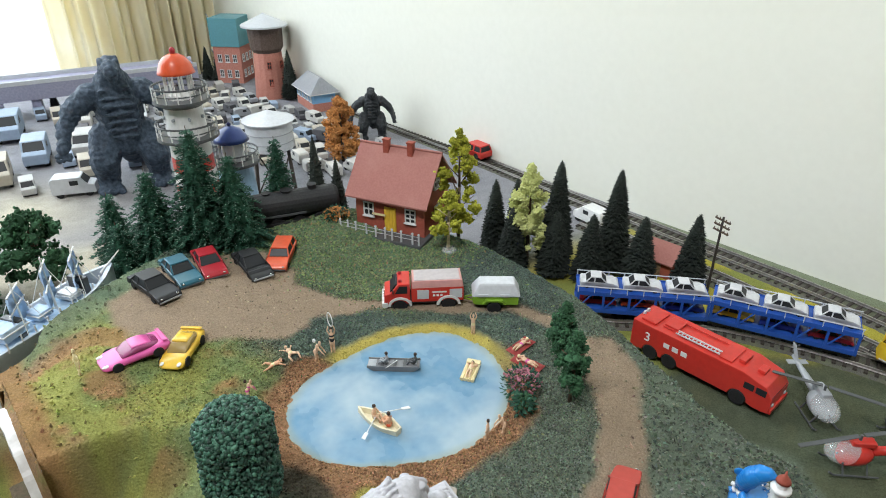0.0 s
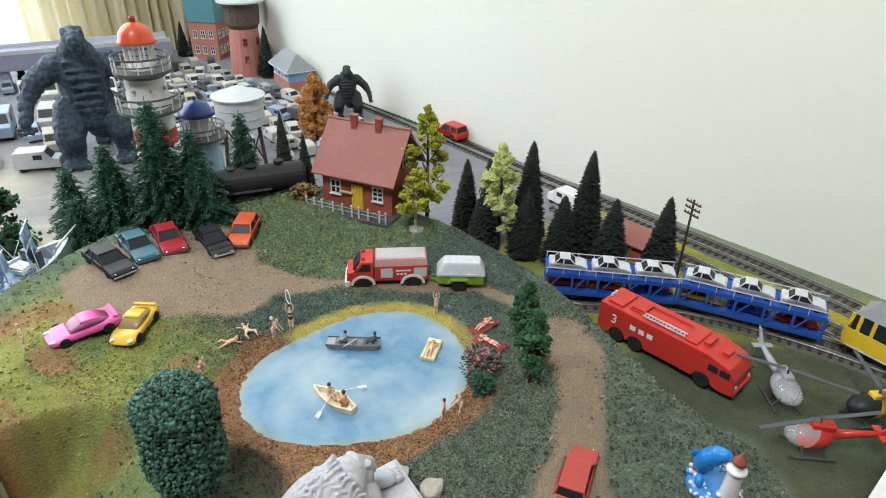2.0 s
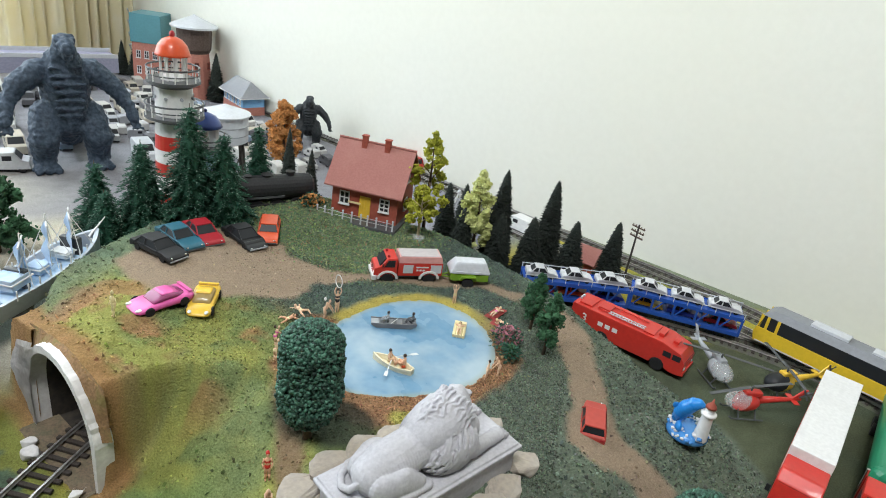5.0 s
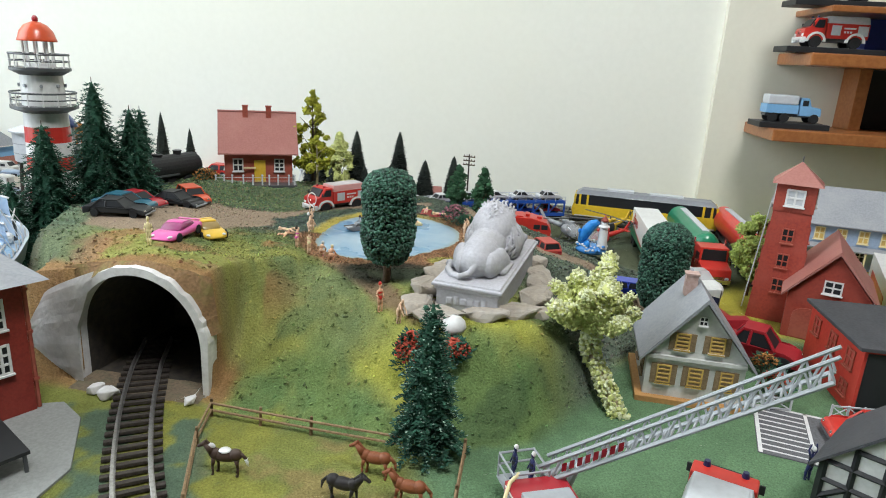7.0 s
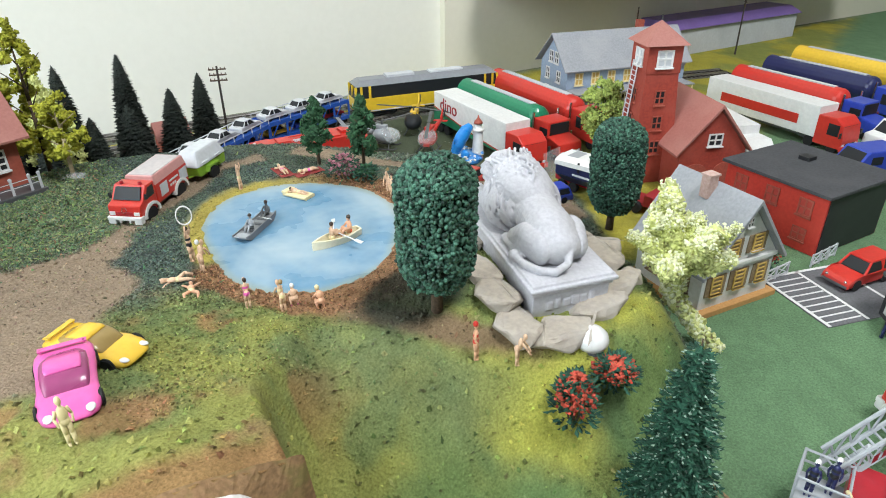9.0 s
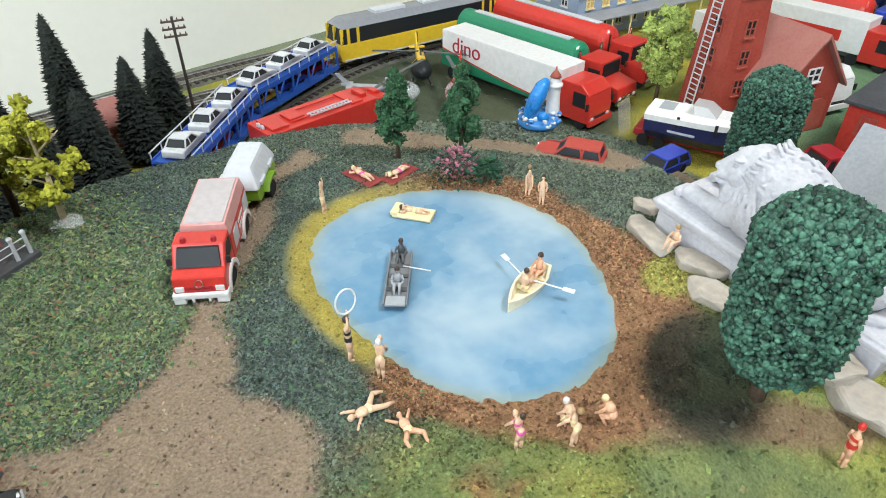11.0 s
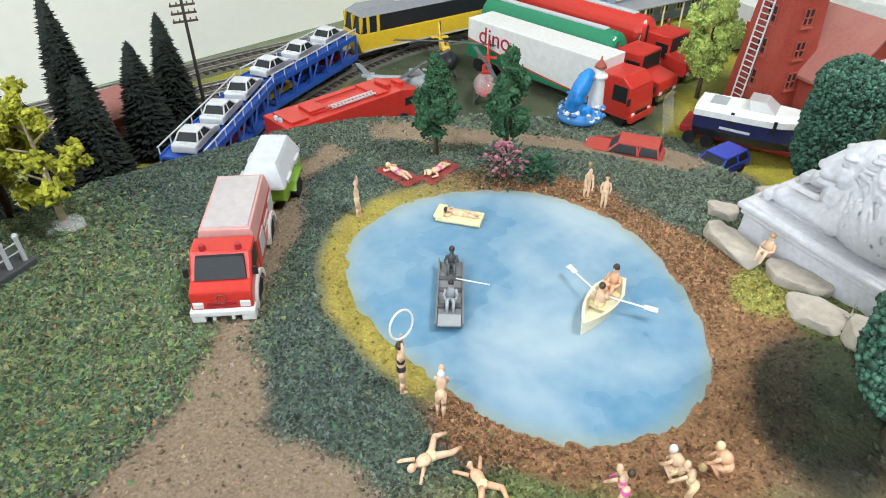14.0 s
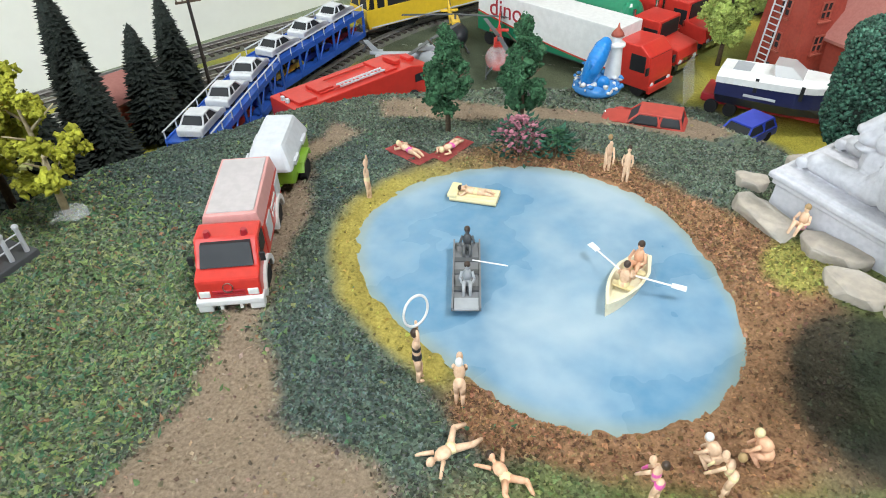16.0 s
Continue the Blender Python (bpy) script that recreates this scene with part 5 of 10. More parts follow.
def fire_truck(x, y, z, turn, label, k=1.0, group="", colour=RED):
    """A short off-road fire engine, cab ahead at +x."""
    t = thing("fire_engine", x, y, z, turn, label, "fire engine", group)
    S = lambda *v: [q * k for q in v]
    bm = bmn()
    box(bm, *S(-0.1, 0, 0.62, 6.2, 2.0, 0.4), 0.05 * k)
    part("chassis", bm, DARKGREY, t)
    bm = bmn()
    cab = [(1.15, 0.75), (1.15, 3.0), (2.1, 3.02), (2.72, 2.05), (3.25, 1.85), (3.32, 0.95), (3.1, 0.75)]
    prism(bm, [tuple(S(*p)) for p in cab], -1.3 * k, 1.3 * k, "y", 0.1 * k)
    part("cab", bm, colour, t)
    bm = bmn()
    frustum(bm, *S(2.62, 2.8, 1.08, 2.1, 2.16, 2.34, 1.0, 2.9))
    part("windscreen", bm, GLASSDARK, t)
    for s in (-1, 1):
        bm = bmn()
        prism(bm, [tuple(S(*p)) for p in ((1.38, 2.0), (1.38, 2.8), (2.02, 2.8), (2.42, 2.0))], s * 1.27 * k, s * 1.325 * k, "y")
        part("side_window", bm, GLASSDARK, t)
    bm = bmn()
    box(bm, *S(-1.1, 0, 0.95, 4.3, 2.6, 1.55), 0.08 * k)
    part("body", bm, colour, t)
    bm = bmn()
    frustum(bm, *S(-3.22, 1.02, 1.3, 2.5, -3.1, 0.95, 1.12, 3.2), 0.05 * k)
    part("roof_sides", bm, LIGHTGREY if group else paint("pale_red_roof", (0.6, 0.3, 0.28)), t)
    bm = bmn()
    box(bm, *S(-1.07, 0, 3.17, 3.75, 2.0, 0.08), 0.03 * k)
    part("roof_panel", bm, paint("dusty_rose_grey", (0.46, 0.42, 0.42), 0.5) if not group else LIGHTGREY, t)
    stripes(t, "roller_shutter", [S(0.1, s * 1.3, 1.3, 0.95, 0.06, 1.0) for s in (-1, 1)] + [S(-2.6, s * 1.3, 1.3, 1.05, 0.06, 1.0) for s in (-1, 1)], LIGHTGREY)
    stripes(t, "lettering", [S(-1.25, s * 1.31, 1.95, 1.2, 0.03, 0.16) for s in (-1, 1)] + [S(-1.1 + 0.3 * i, s * 1.31, 1.55, 0.2, 0.03, 0.2) for s in (-1, 1) for i in (-1, 0, 1)], WHITE)
    bm = bmn()
    box(bm, *S(3.25, 0, 0.72, 0.46, 2.75, 0.3), 0.07 * k)
    for q in (-1, 1):
        box(bm, *S(3.25, q * 1.05, 0.42, 0.42, 0.6, 0.34), 0.06 * k)
        box(bm, *S(3.28, q * 0.4, 0.5, 0.36, 0.14, 0.3), 0.03 * k)
    part("bumper", bm, WHITE, t)
    for i in range(3):
        bm = bmn()
        box(bm, *S(3.3, 0, 1.08 + 0.12 * i, 0.08, 1.3, 0.05))
        part("grille_bar", bm, DEEPRED, t)
    for q in (-1, 1):
        bm = bmn()
        rod(bm, S(2.74, q * 0.5 - 0.3, 2.12), S(2.52, q * 0.5 + 0.25, 2.5), 0.025 * k, 0.025 * k, 5)
        part("wiper", bm, BLACK, t)
        bm = bmn()
        box(bm, *S(2.55, q * 1.45, 2.1, 0.1, 0.22, 0.42), 0.03 * k)
        part("mirror", bm, BLACK, t)
    for s in (-1, 1):
        for wx in (2.0, -2.0):
            bm = bmn()
            pts = [(wx + 1.0 * math.cos(a), 0.6 + 1.0 * math.sin(a)) for a in [math.pi * i / 10 for i in range(11)]] + [(wx + 0.78 * math.cos(a), 0.6 + 0.78 * math.sin(a)) for a in [math.pi * (10 - i) / 10 for i in range(11)]]
            prism(bm, [tuple(S(*p)) for p in pts], s * 1.05 * k, s * 1.42 * k, "y")
            part("wheel_arch", bm, WHITE, t)
            wheel(t, wx * k, s * 1.08 * k, 0.6 * k, 0.62 * k, 0.5 * k)
        bm = bmn()
        box(bm, *S(3.3, s * 0.98, 1.08, 0.1, 0.44, 0.3), 0.04 * k)
        part("headlight", bm, WHITE, t)
        bm = bmn()
        rod(bm, S(1.95, s * 0.75, 3.0), S(1.95, s * 0.75, 3.25), 0.16 * k, 0.12 * k, 10)
        part("beacon", bm, DEEPRED if not group else NAVY, t)
    bm = bmn()
    torus(bm, S(3.3, 0, 1.5), 0.2 * k, 0.03 * k, tilt(0, 78, 0), 16, 6)
    part("badge", bm, CHROME, t)
    return t


TRUCK_TURN = -151.5
truck = fire_truck(-0.15, 8.9, 0.0, TRUCK_TURN, "small red fire engine with white arches and bumper on the path")
truck.scale = (0.92, 0.78, 0.78)


def camper_trailer():
    t = thing("trailer", 4.85, 10.85, 0.0, -157, "lime green two-wheeled trailer with a grey cover", "trailer")
    bm = bmn()
    prism(bm, [(-2.0, 0.75), (-2.0, 1.65), (1.75, 1.65), (1.75, 0.95), (1.5, 0.75)], -1.15, 1.15, "y", 0.06)
    part("tub", bm, LIME, t)
    bm = bmn()
    frustum(bm, -2.2, 1.9, 1.25, 1.65, -1.7, 1.2, 0.72, 2.95, 0.22)
    part("cover", bm, LIGHTGREY, t)
    stripes(t, "side_pouch", [(x, s * 1.22, 1.75, 0.8, 0.16, 0.25) for x in (-0.9, 0.9) for s in (-1, 1)], LIGHTGREY)
    for s in (-1, 1):
        bm = bmn()
        prism(bm, [(-0.95, 1.0), (-0.7, 1.45), (0.7, 1.45), (0.95, 1.0), (0.8, 1.0), (0.6, 1.3), (-0.6, 1.3), (-0.8, 1.0)], s * 1.1, s * 1.5, "y")
        part("mudguard", bm, LIME, t)
        wheel(t, 0, s * 1.25, 0.56, 0.58, 0.42)
    bm = bmn()
    rod(bm, (1.6, 0.5, 0.85), (2.7, 0, 0.8), 0.09)
    rod(bm, (1.6, -0.5, 0.85), (2.7, 0, 0.8), 0.09)
    part("drawbar", bm, LIME, t)
    t.scale = (0.92, 0.82, 0.76)


camper_trailer()


def text_part(name, body, size, matrix, material, parent, depth=0.02):
    c = bpy.data.curves.new(name, "FONT")
    c.body, c.size, c.extrude, c.align_x, c.align_y = body, size * CM, depth * CM, "CENTER", "CENTER"
    tmp = bpy.data.objects.new(name, c)
    scene.collection.objects.link(tmp)
    me = bpy.data.meshes.new_from_object(tmp.evaluated_get(bpy.context.evaluated_depsgraph_get()))
    scene.collection.objects.unlink(tmp)
    me.materials.clear()
    me.materials.append(material)
    ob = new(name, me)
    ob.parent = parent
    m = matrix.copy()
    m.translation = m.translation * CM
    ob.matrix_basis = m
    return ob


def airport_tender():
    """A long airfield fire tender, cab at +x."""
    t = thing("airport_fire_engine", 20.7, 16.25, -5.55, -23.5, "long red airfield fire engine parked below the hill", "fire engine")
    a = 5.75
    bm = bmn()
    out = [(-a, 0.55), (-a, 3.0), (3.4, 3.0), (3.6, 2.95), (5.2, 2.55), (5.75, 1.7), (5.75, 0.5), (5.2, 0.4), (4.6, 0.4)]
    def arch(c, r=0.72):
        return [(c + r * math.cos(k * math.pi / 6), max(0.45, 0.55 + r * math.sin(k * math.pi / 6))) for k in range(7)]
    prism(bm, out + arch(3.4) + arch(-2.2) + arch(-3.9) + [(-5.2, 0.45)], -1.5, 1.5, "y", 0.07)
    part("body", bm, RED, t)
    for s in (-1, 1):
        for wx in (3.4, -2.2, -3.9):
            wheel(t, wx, s * 1.28, 0.62, 0.64, 0.5, RED)
        stripes(t, "side_window", [(x, s * 1.5, 1.75, 0.75, 0.05, 0.55) for x in (4.05, 4.95)], GLASSDARK)
        bm = bmn()
        rod(bm, (-3.5, s * 0.75, 3.1), (1.2, s * 0.75, 3.1), 0.06)
        part("roof_rail", bm, RED, t)
        text_part("number", "3", 1.15, pose(-4.3, s * 1.52, 1.9, 90, 0, 0 if s < 0 else 180), WHITE, t)
        stripes(t, "lettering", [(-2.6 + 0.75 * i, s * 1.51, 1.75, 0.5, 0.03, 0.42) for i in range(3)], WHITE)
    bm = bmn()
    frustum(bm, 5.28, 5.72, 1.3, 1.75, 4.95, 5.18, 1.15, 2.52)
    part("windscreen", bm, GLASSDARK, t)
    stripes(t, "roof_locker", [(-4.6, 0, 3.0, 1.3, 2.2, 0.18), (-2.9, 0.15, 3.0, 1.2, 1.4, 0.2), (1.9, 0, 3.0, 1.0, 2.4, 0.14)], RED)
    stripes(t, "roof_hatch", [(2.9, 0.0, 3.0, 0.5, 1.3, 0.3), (4.3, 0.0, 2.75, 0.55, 0.9, 0.3)], RED)
    lad = thing_part_ladder(t, -2.2, 0.95, 3.22, 3.6, 0.42)
    bm = bmn()
    box(bm, 5.8, 0, 0.5, 0.2, 2.9, 0.4, 0.06)
    part("bumper", bm, RED, t)
    stripes(t, "roof_lamp", [(-5.5, y, 3.0, 0.2, 0.28, 0.28) for y in (-0.2, 0.3)], LIGHTGREY)
    for s in (-1, 1):
        bm = bmn()
        ball(bm, (5.76, s * 1.05, 1.1), (0.08, 0.2, 0.16), 8, 6)
        part("headlight", bm, LIGHTGREY, t)
    return t


def thing_part_ladder(parent, x, y, z, ln, w):
    """A small flat ladder along x as one part."""
    bm = bmn()
    for s in (-1, 1):
        box(bm, x + ln / 2, y * -1 + s * w / 2, z, ln, 0.07, 0.1)
    n = int(ln / 0.28)
    for i in range(n):
        box(bm, x + (i + 0.5) * ln / n, -y, z + 0.02, 0.06, w, 0.06)
    return part("ladder", bm, LIGHTGREY, parent, "pale grey ladder")


airport_tender()


def helicopter(x, y, z, turn, colour, label, cabin_colour=None, blades=2, blade_turn=20):
    t = thing("helicopter", x, y, z, turn, label, "helicopter", "helicopters on the grass")
    bm = bmn()
    ball(bm, (0.6, 0, 1.35), (1.5, 0.95, 0.85), 18, 12)
    bmesh.ops.bisect_plane(bm, geom=list(bm.verts) + list(bm.edges) + list(bm.faces), plane_co=(1.5, 0, 0), plane_no=(1, 0, 0.6), clear_outer=True)
    part("fuselage", bm, colour, t, smooth=True)
    bm = bmn()
    ball(bm, (0.62, 0, 1.35), (1.52, 0.97, 0.87), 18, 12)
    bmesh.ops.bisect_plane(bm, geom=list(bm.verts) + list(bm.edges) + list(bm.faces), plane_co=(1.47, 0, 0), plane_no=(1, 0, 0.6), clear_inner=True)
    part("canopy", bm, cabin_colour or CLEAR, t, smooth=True)
    bm = bmn()
    rod(bm, (-0.5, 0, 1.55), (-4.4, 0, 1.95), 0.36, 0.13, 10)
    part("tail_boom", bm, colour, t, smooth=True)
    bm = bmn()
    prism(bm, [(-4.0, 1.8), (-4.8, 2.9), (-4.45, 2.9), (-3.6, 2.0)], -0.06, 0.06, "y")
    box(bm, -3.7, 0, 1.85, 0.5, 1.5, 0.06)
    part("tail_fin", bm, colour, t)
    bm = bmn()
    box(bm, 0.0, 0, 2.05, 1.5, 0.7, 0.4, 0.1)
    part("engine", bm, colour, t)
    bm = bmn()
    rod(bm, (0.2, 0, 2.3), (0.2, 0, 2.85), 0.09)
    part("mast", bm, DARKGREY, t)
    for i in range(blades):
        bm = bmn()
        a = math.radians(blade_turn + 360 / blades * i)
        box(bm, 2.2, 0, 2.8, 4.2, 0.32, 0.05, 0.01, tilt(0, 0, math.degrees(a)) @ tilt(0, 2, 0))
        bmesh.ops.translate(bm, vec=(0.2, 0, 0), verts=bm.verts)
        part("rotor_blade", bm, DARKGREY, t)
    for s in (-1, 1):
        bm = bmn()
        rod(bm, (-1.2, s * 0.85, 0.08), (1.6, s * 0.85, 0.08), 0.07)
        rod(bm, (1.6, s * 0.85, 0.08), (1.9, s * 0.85, 0.3), 0.07)
        for px in (-0.5, 1.0):
            rod(bm, (px, s * 0.4, 0.8), (px, s * 0.85, 0.1), 0.06)
        part("skid", bm, DARKGREY, t)
    bm = bmn()
    for i in range(2):
        box(bm, 0, 0, -0.6, 0.14, 0.05, 1.2, 0, tilt(0, 90 * i + 30, 0, (-4.6, 0.16, 2.5)))
    part("tail_rotor", bm, DARKGREY, t)
    return t


helicopter(28.6, 14.7, -5.6, -67, GREY, "grey toy helicopter with a clear bubble canopy", blade_turn=60)
helicopter(30.6, 9.9, -5.4, -162, RED, "red toy helicopter with a clear bubble canopy", blade_turn=15)
helicopter(34.6, 15.0, -5.6, -150, YELLOW, "yellow and black toy helicopter near the tracks", GLASSDARK, blade_turn=75)


def cab(parent, x, colour, ln=3.0, w=2.85, h=3.6, bonnet=0.0, glass_mat=GLASSDARK):
    """A lorry's cab, its front at x along the parent's x."""
    bm = bmn()
    if bonnet:
        prism(bm, [(x - ln, 0.7), (x - ln, h), (x - ln * 0.45 , h), (x - bonnet, h * 0.62), (x - 0.1, h * 0.52), (x, h * 0.35), (x, 0.7)], -w / 2, w / 2, "y", 0.12)
    else:
        prism(bm, [(x - ln, 0.6), (x - ln, h * 0.98), (x - ln * 0.35, h), (x - 0.25, h * 0.82), (x, h * 0.42), (x, 0.6)], -w / 2, w / 2, "y", 0.12)
    body = part("cab", bm, colour, parent)
    bm = bmn()
    if bonnet:
        frustum(bm, x - bonnet - 0.35, x - bonnet + 0.06, w * 0.42, h * 0.64, x - ln * 0.5, x - ln * 0.45 + 0.06, w * 0.4, h * 0.95)
    else:
        frustum(bm, x - 0.35, x - 0.08, w * 0.43, h * 0.46, x - 0.6, x - 0.24, w * 0.41, h * 0.8)
    part("windscreen", bm, glass_mat, body)
    for s in (-1, 1):
        bm = bmn()
        box(bm, x - (ln * 0.62 if bonnet else 1.1), s * w / 2, h * 0.5, 1.2, 0.06, h * 0.32, 0.02)
        part("side_window", bm, glass_mat, body)
        bm = bmn()
        box(bm, x - (bonnet + 0.1 if bonnet else 0.15), s * (w / 2 + 0.22), h * 0.5, 0.12, 0.3, 0.55, 0.03)
        part("mirror", bm, BLACK if not bonnet else CHROME, body)
        if bonnet:
            bm = bmn()
            rod(bm, (x - ln + 0.1, s * (w / 2 + 0.12), 0.8), (x - ln + 0.1, s * (w / 2 + 0.12), h + 0.5), 0.12, 0.12, 10)
            part("exhaust_stack", bm, CHROME, body)
        bm = bmn()
        ball(bm, (x, s * w * 0.36, h * 0.28), (0.08, 0.22, 0.15), 8, 6)
        part("headlight", bm, LIGHTGREY, body)
        wheel(parent, x - 0.95, s * (w / 2 - 0.3), 0.58, 0.58, 0.5)
        wheel(parent, x - ln - 0.5, s * (w / 2 - 0.3), 0.58, 0.58, 0.5)
    bm = bmn()
    box(bm, x + 0.02, 0, 0.45, 0.28, w * 1.02, 0.5, 0.06)
    part("bumper", bm, colour if not bonnet else CHROME, body)
    for i in range(4):
        bm = bmn()
        box(bm, x + 0.01, 0, h * 0.2 + 0.13 * i, 0.1, w * 0.5, 0.07)
        part("grille_bar", bm, BLACK if not bonnet else CHROME, body)
    bm = bmn()
    box(bm, x - ln - 0.4, 0, 0.6, 3.0, 1.6, 0.35)
    part("chassis", bm, DARKGREY, parent)
    return body


def lorry(x0, y0, x1, y1, kind, colour, cab_colour, label, bonnet=0.0):
    """An articulated lorry; the trailer's box runs from rear (x0, y0) to front (x1, y1)."""
    ln = math.hypot(x1 - x0, y1 - y0)
    turn = math.degrees(math.atan2(y1 - y0, x1 - x0))
    t = thing("articulated_lorry", (x0 + x1) / 2, (y0 + y1) / 2, BASE + 0.02, turn, label, "lorry", "lorries parked side by side")
    a = ln / 2
    bm = bmn()
    if kind == "plain":
        box(bm, 0, 0, 1.15, ln, 2.9, 3.15, 0.06)
        body = part("trailer_box", bm, WHITE, t)
        stripes(body, "side_panel", [(0, s * 1.46, 2.0, ln * 0.7, 0.05, 1.0) for s in (-1, 1)], RED)
    elif kind == "box":
        box(bm, 0, 0, 1.15, ln, 2.9, 3.15, 0.06)
        body = part("trailer_box", bm, WHITE, t)
        for s in (-1, 1):
            bm = bmn()
            pts = [(-a, 1.13)] + [(-a + ln * i / 14, 1.13 + 1.35 * (1 - i / 14) ** 1.6 + 0.12) for i in range(15)] + [(a, 1.13)]
            prism(bm, pts, s * 1.452, s * 1.472, "y")
            part("green_swoosh", bm, GREEN, body)
            bm = bmn()
            pts = [(-a + ln * i / 14, 1.25 + 1.35 * (1 - i / 14) ** 1.6) for i in range(15)]
            prism(bm, pts + [(p[0], p[1] + 0.12) for p in pts[::-1]], s * 1.453, s * 1.476, "y")
            part("red_line", bm, RED, body)
            text_part("lettering", "dino", 2.0, pose(-a * 0.55, s * 1.475, 3.2, 90, 0, 180 if s > 0 else 0), DEEPRED, body)
    else:
        pts = [(1.45 * math.cos(2 * math.pi * i / 20), 2.75 + 1.55 * math.sin(2 * math.pi * i / 20)) for i in range(20)]
        prism(bm, pts, -a, a - 0.6, "x", 0.12)
        ball(bm, (a - 0.6, 0, 2.75), (0.9, 1.42, 1.52), 20, 12)
        body = part("tank", bm, colour, t, smooth=False)
        bm = bmn()
        box(bm, 0, 0, 4.25, ln * 0.8, 0.7, 0.1)
        part("walkway", bm, LIGHTGREY, body)
    bm = bmn()
    box(bm, -0.5, 0, 0.75, ln * 0.92, 1.8, 0.42)
    part("trailer_frame", bm, DARKGREY, t)
    for wx in (-a + 1.2, -a + 2.6):
        for s in (-1, 1):
            wheel(t, wx, s * 1.18, 0.56, 0.56, 0.48)
    cab(t, a + (2.95 if not bonnet else 4.8), cab_colour, 3.0 if not bonnet else 4.2, bonnet=bonnet)
    return t


lorry(38.1, 13.2, 32.5, 0.8, "box", WHITE, RED, "white box lorry with green swoosh and a red cab")
lorry(43.7, 14.1, 38.0, 1.2, "tank", GREEN, RED, "green tank lorry with a red bonneted cab", 1.9)
lorry(50.0, 13.7, 43.2, -0.4, "tank", RED, RED, "red tank lorry with a bonneted cab", 1.9)


def boat_rig():
    t = thing("boat_trailer", 30.1, -9.9, BASE + 0.02, -99, "red low trailer carrying a boat on the grass", "trailer")
    bm = bmn()
    box(bm, -0.6, 0, 0.62, 10.2, 2.0, 0.28, 0.04)
    box(bm, -4.3, 0, 0.8, 3.0, 2.5, 0.5, 0.08)
    part("bed", bm, DEEPRED, t)
    for wx in (-4.9, -3.5, 3.6):
        for s in (-1, 1):
            wheel(t, wx, s * 1.15, 0.5, 0.5, 0.42, DEEPRED)
    bm = bmn()
    box(bm, -5.7, 0, 0.9, 0.1, 2.5, 2.9, 0.02, tilt(0, -12, 0, (-1.1, 0, 0.2)))
    ob = part("clear_panel", bm, glass("thin_clear_panel", (0.9, 0.9, 0.9), 0.12), t)
    bm = bmn()
    prism(bm, [(4.2, 0.7), (4.2, 1.7), (5.1, 1.6), (5.3, 0.7)], -1.1, 1.1, "y", 0.06)
    part("tow_end", bm, DEEPRED, t)
    t.scale = (0.86, 1, 1)
    b = thing("motor_boat", 28.8, -9.4, BASE + 0.95, -99, "navy and white toy motor boat on a trailer", "boat")
    secs = []
    bm = bmn()
    n = 9
    for i in range(n):
        u = i / (n - 1)
        px = -4.3 + 8.6 * u
        w = 1.4 * (1 - max(0, (u - 0.55) / 0.45) ** 2.0) + 0.03
        secs.append([bm.verts.new(p) for p in ((px, -w, 2.35 + 0.25 * u), (px, -w * 0.96, 1.1), (px, 0, 0.0 + 0.9 * max(0, u - 0.6)), (px, w * 0.96, 1.1), (px, w, 2.35 + 0.25 * u))])
    for p, q in zip(secs[:-1], secs[1:]):
        for k in range(4):
            bm.faces.new((p[k], q[k], q[k + 1], p[k + 1]))
    bm.faces.new(secs[0])
    part("hull", bm, NAVY, b)
    b.scale = (0.86, 1, 1)
    bm = bmn()
    secs = []
    for i in range(n):
        u = i / (n - 1)
        px = -4.35 + 8.75 * u
        w = 1.5 * (1 - max(0, (u - 0.55) / 0.45) ** 2.0) + 0.05
        secs.append([bm.verts.new(p) for p in ((px, -w, 1.95 + 0.25 * u), (px, -w, 2.35 + 0.25 * u), (px, -w * 0.6, 2.6 + 0.3 * u), (px, w * 0.6, 2.6 + 0.3 * u), (px, w, 2.35 + 0.25 * u), (px, w, 1.95 + 0.25 * u))])
    for p, q in zip(secs[:-1], secs[1:]):
        for k in range(5):
            bm.faces.new((p[k], q[k], q[k + 1], p[k + 1]))
    bm.faces.new(secs[0])
    part("deck", bm, WHITE, b)
    stripes(b, "cockpit", [(-2.4, 0, 2.55, 2.2, 1.5, 0.12)], GREY)
    bm = bmn()
    frustum(bm, -0.6, 1.4, 1.0, 2.65, -0.9, 0.3, 0.75, 3.35, 0.05)
    part("windshield", bm, glass("smoked_plastic", (0.5, 0.5, 0.5), 0.6), b)
    stripes(b, "hull_stripe", [(-1.2, s * 1.4, 1.3, 2.2, 0.08, 0.16) for s in (-1, 1)], LIGHTGREY)
    stripes(b, "strap", [(x, s * 1.5, 1.7, 0.25, 0.06, 0.9) for x in (-1.6, 1.4) for s in (-1, 1)], BLACK)


boat_rig()


# ---- boats on the pond ----


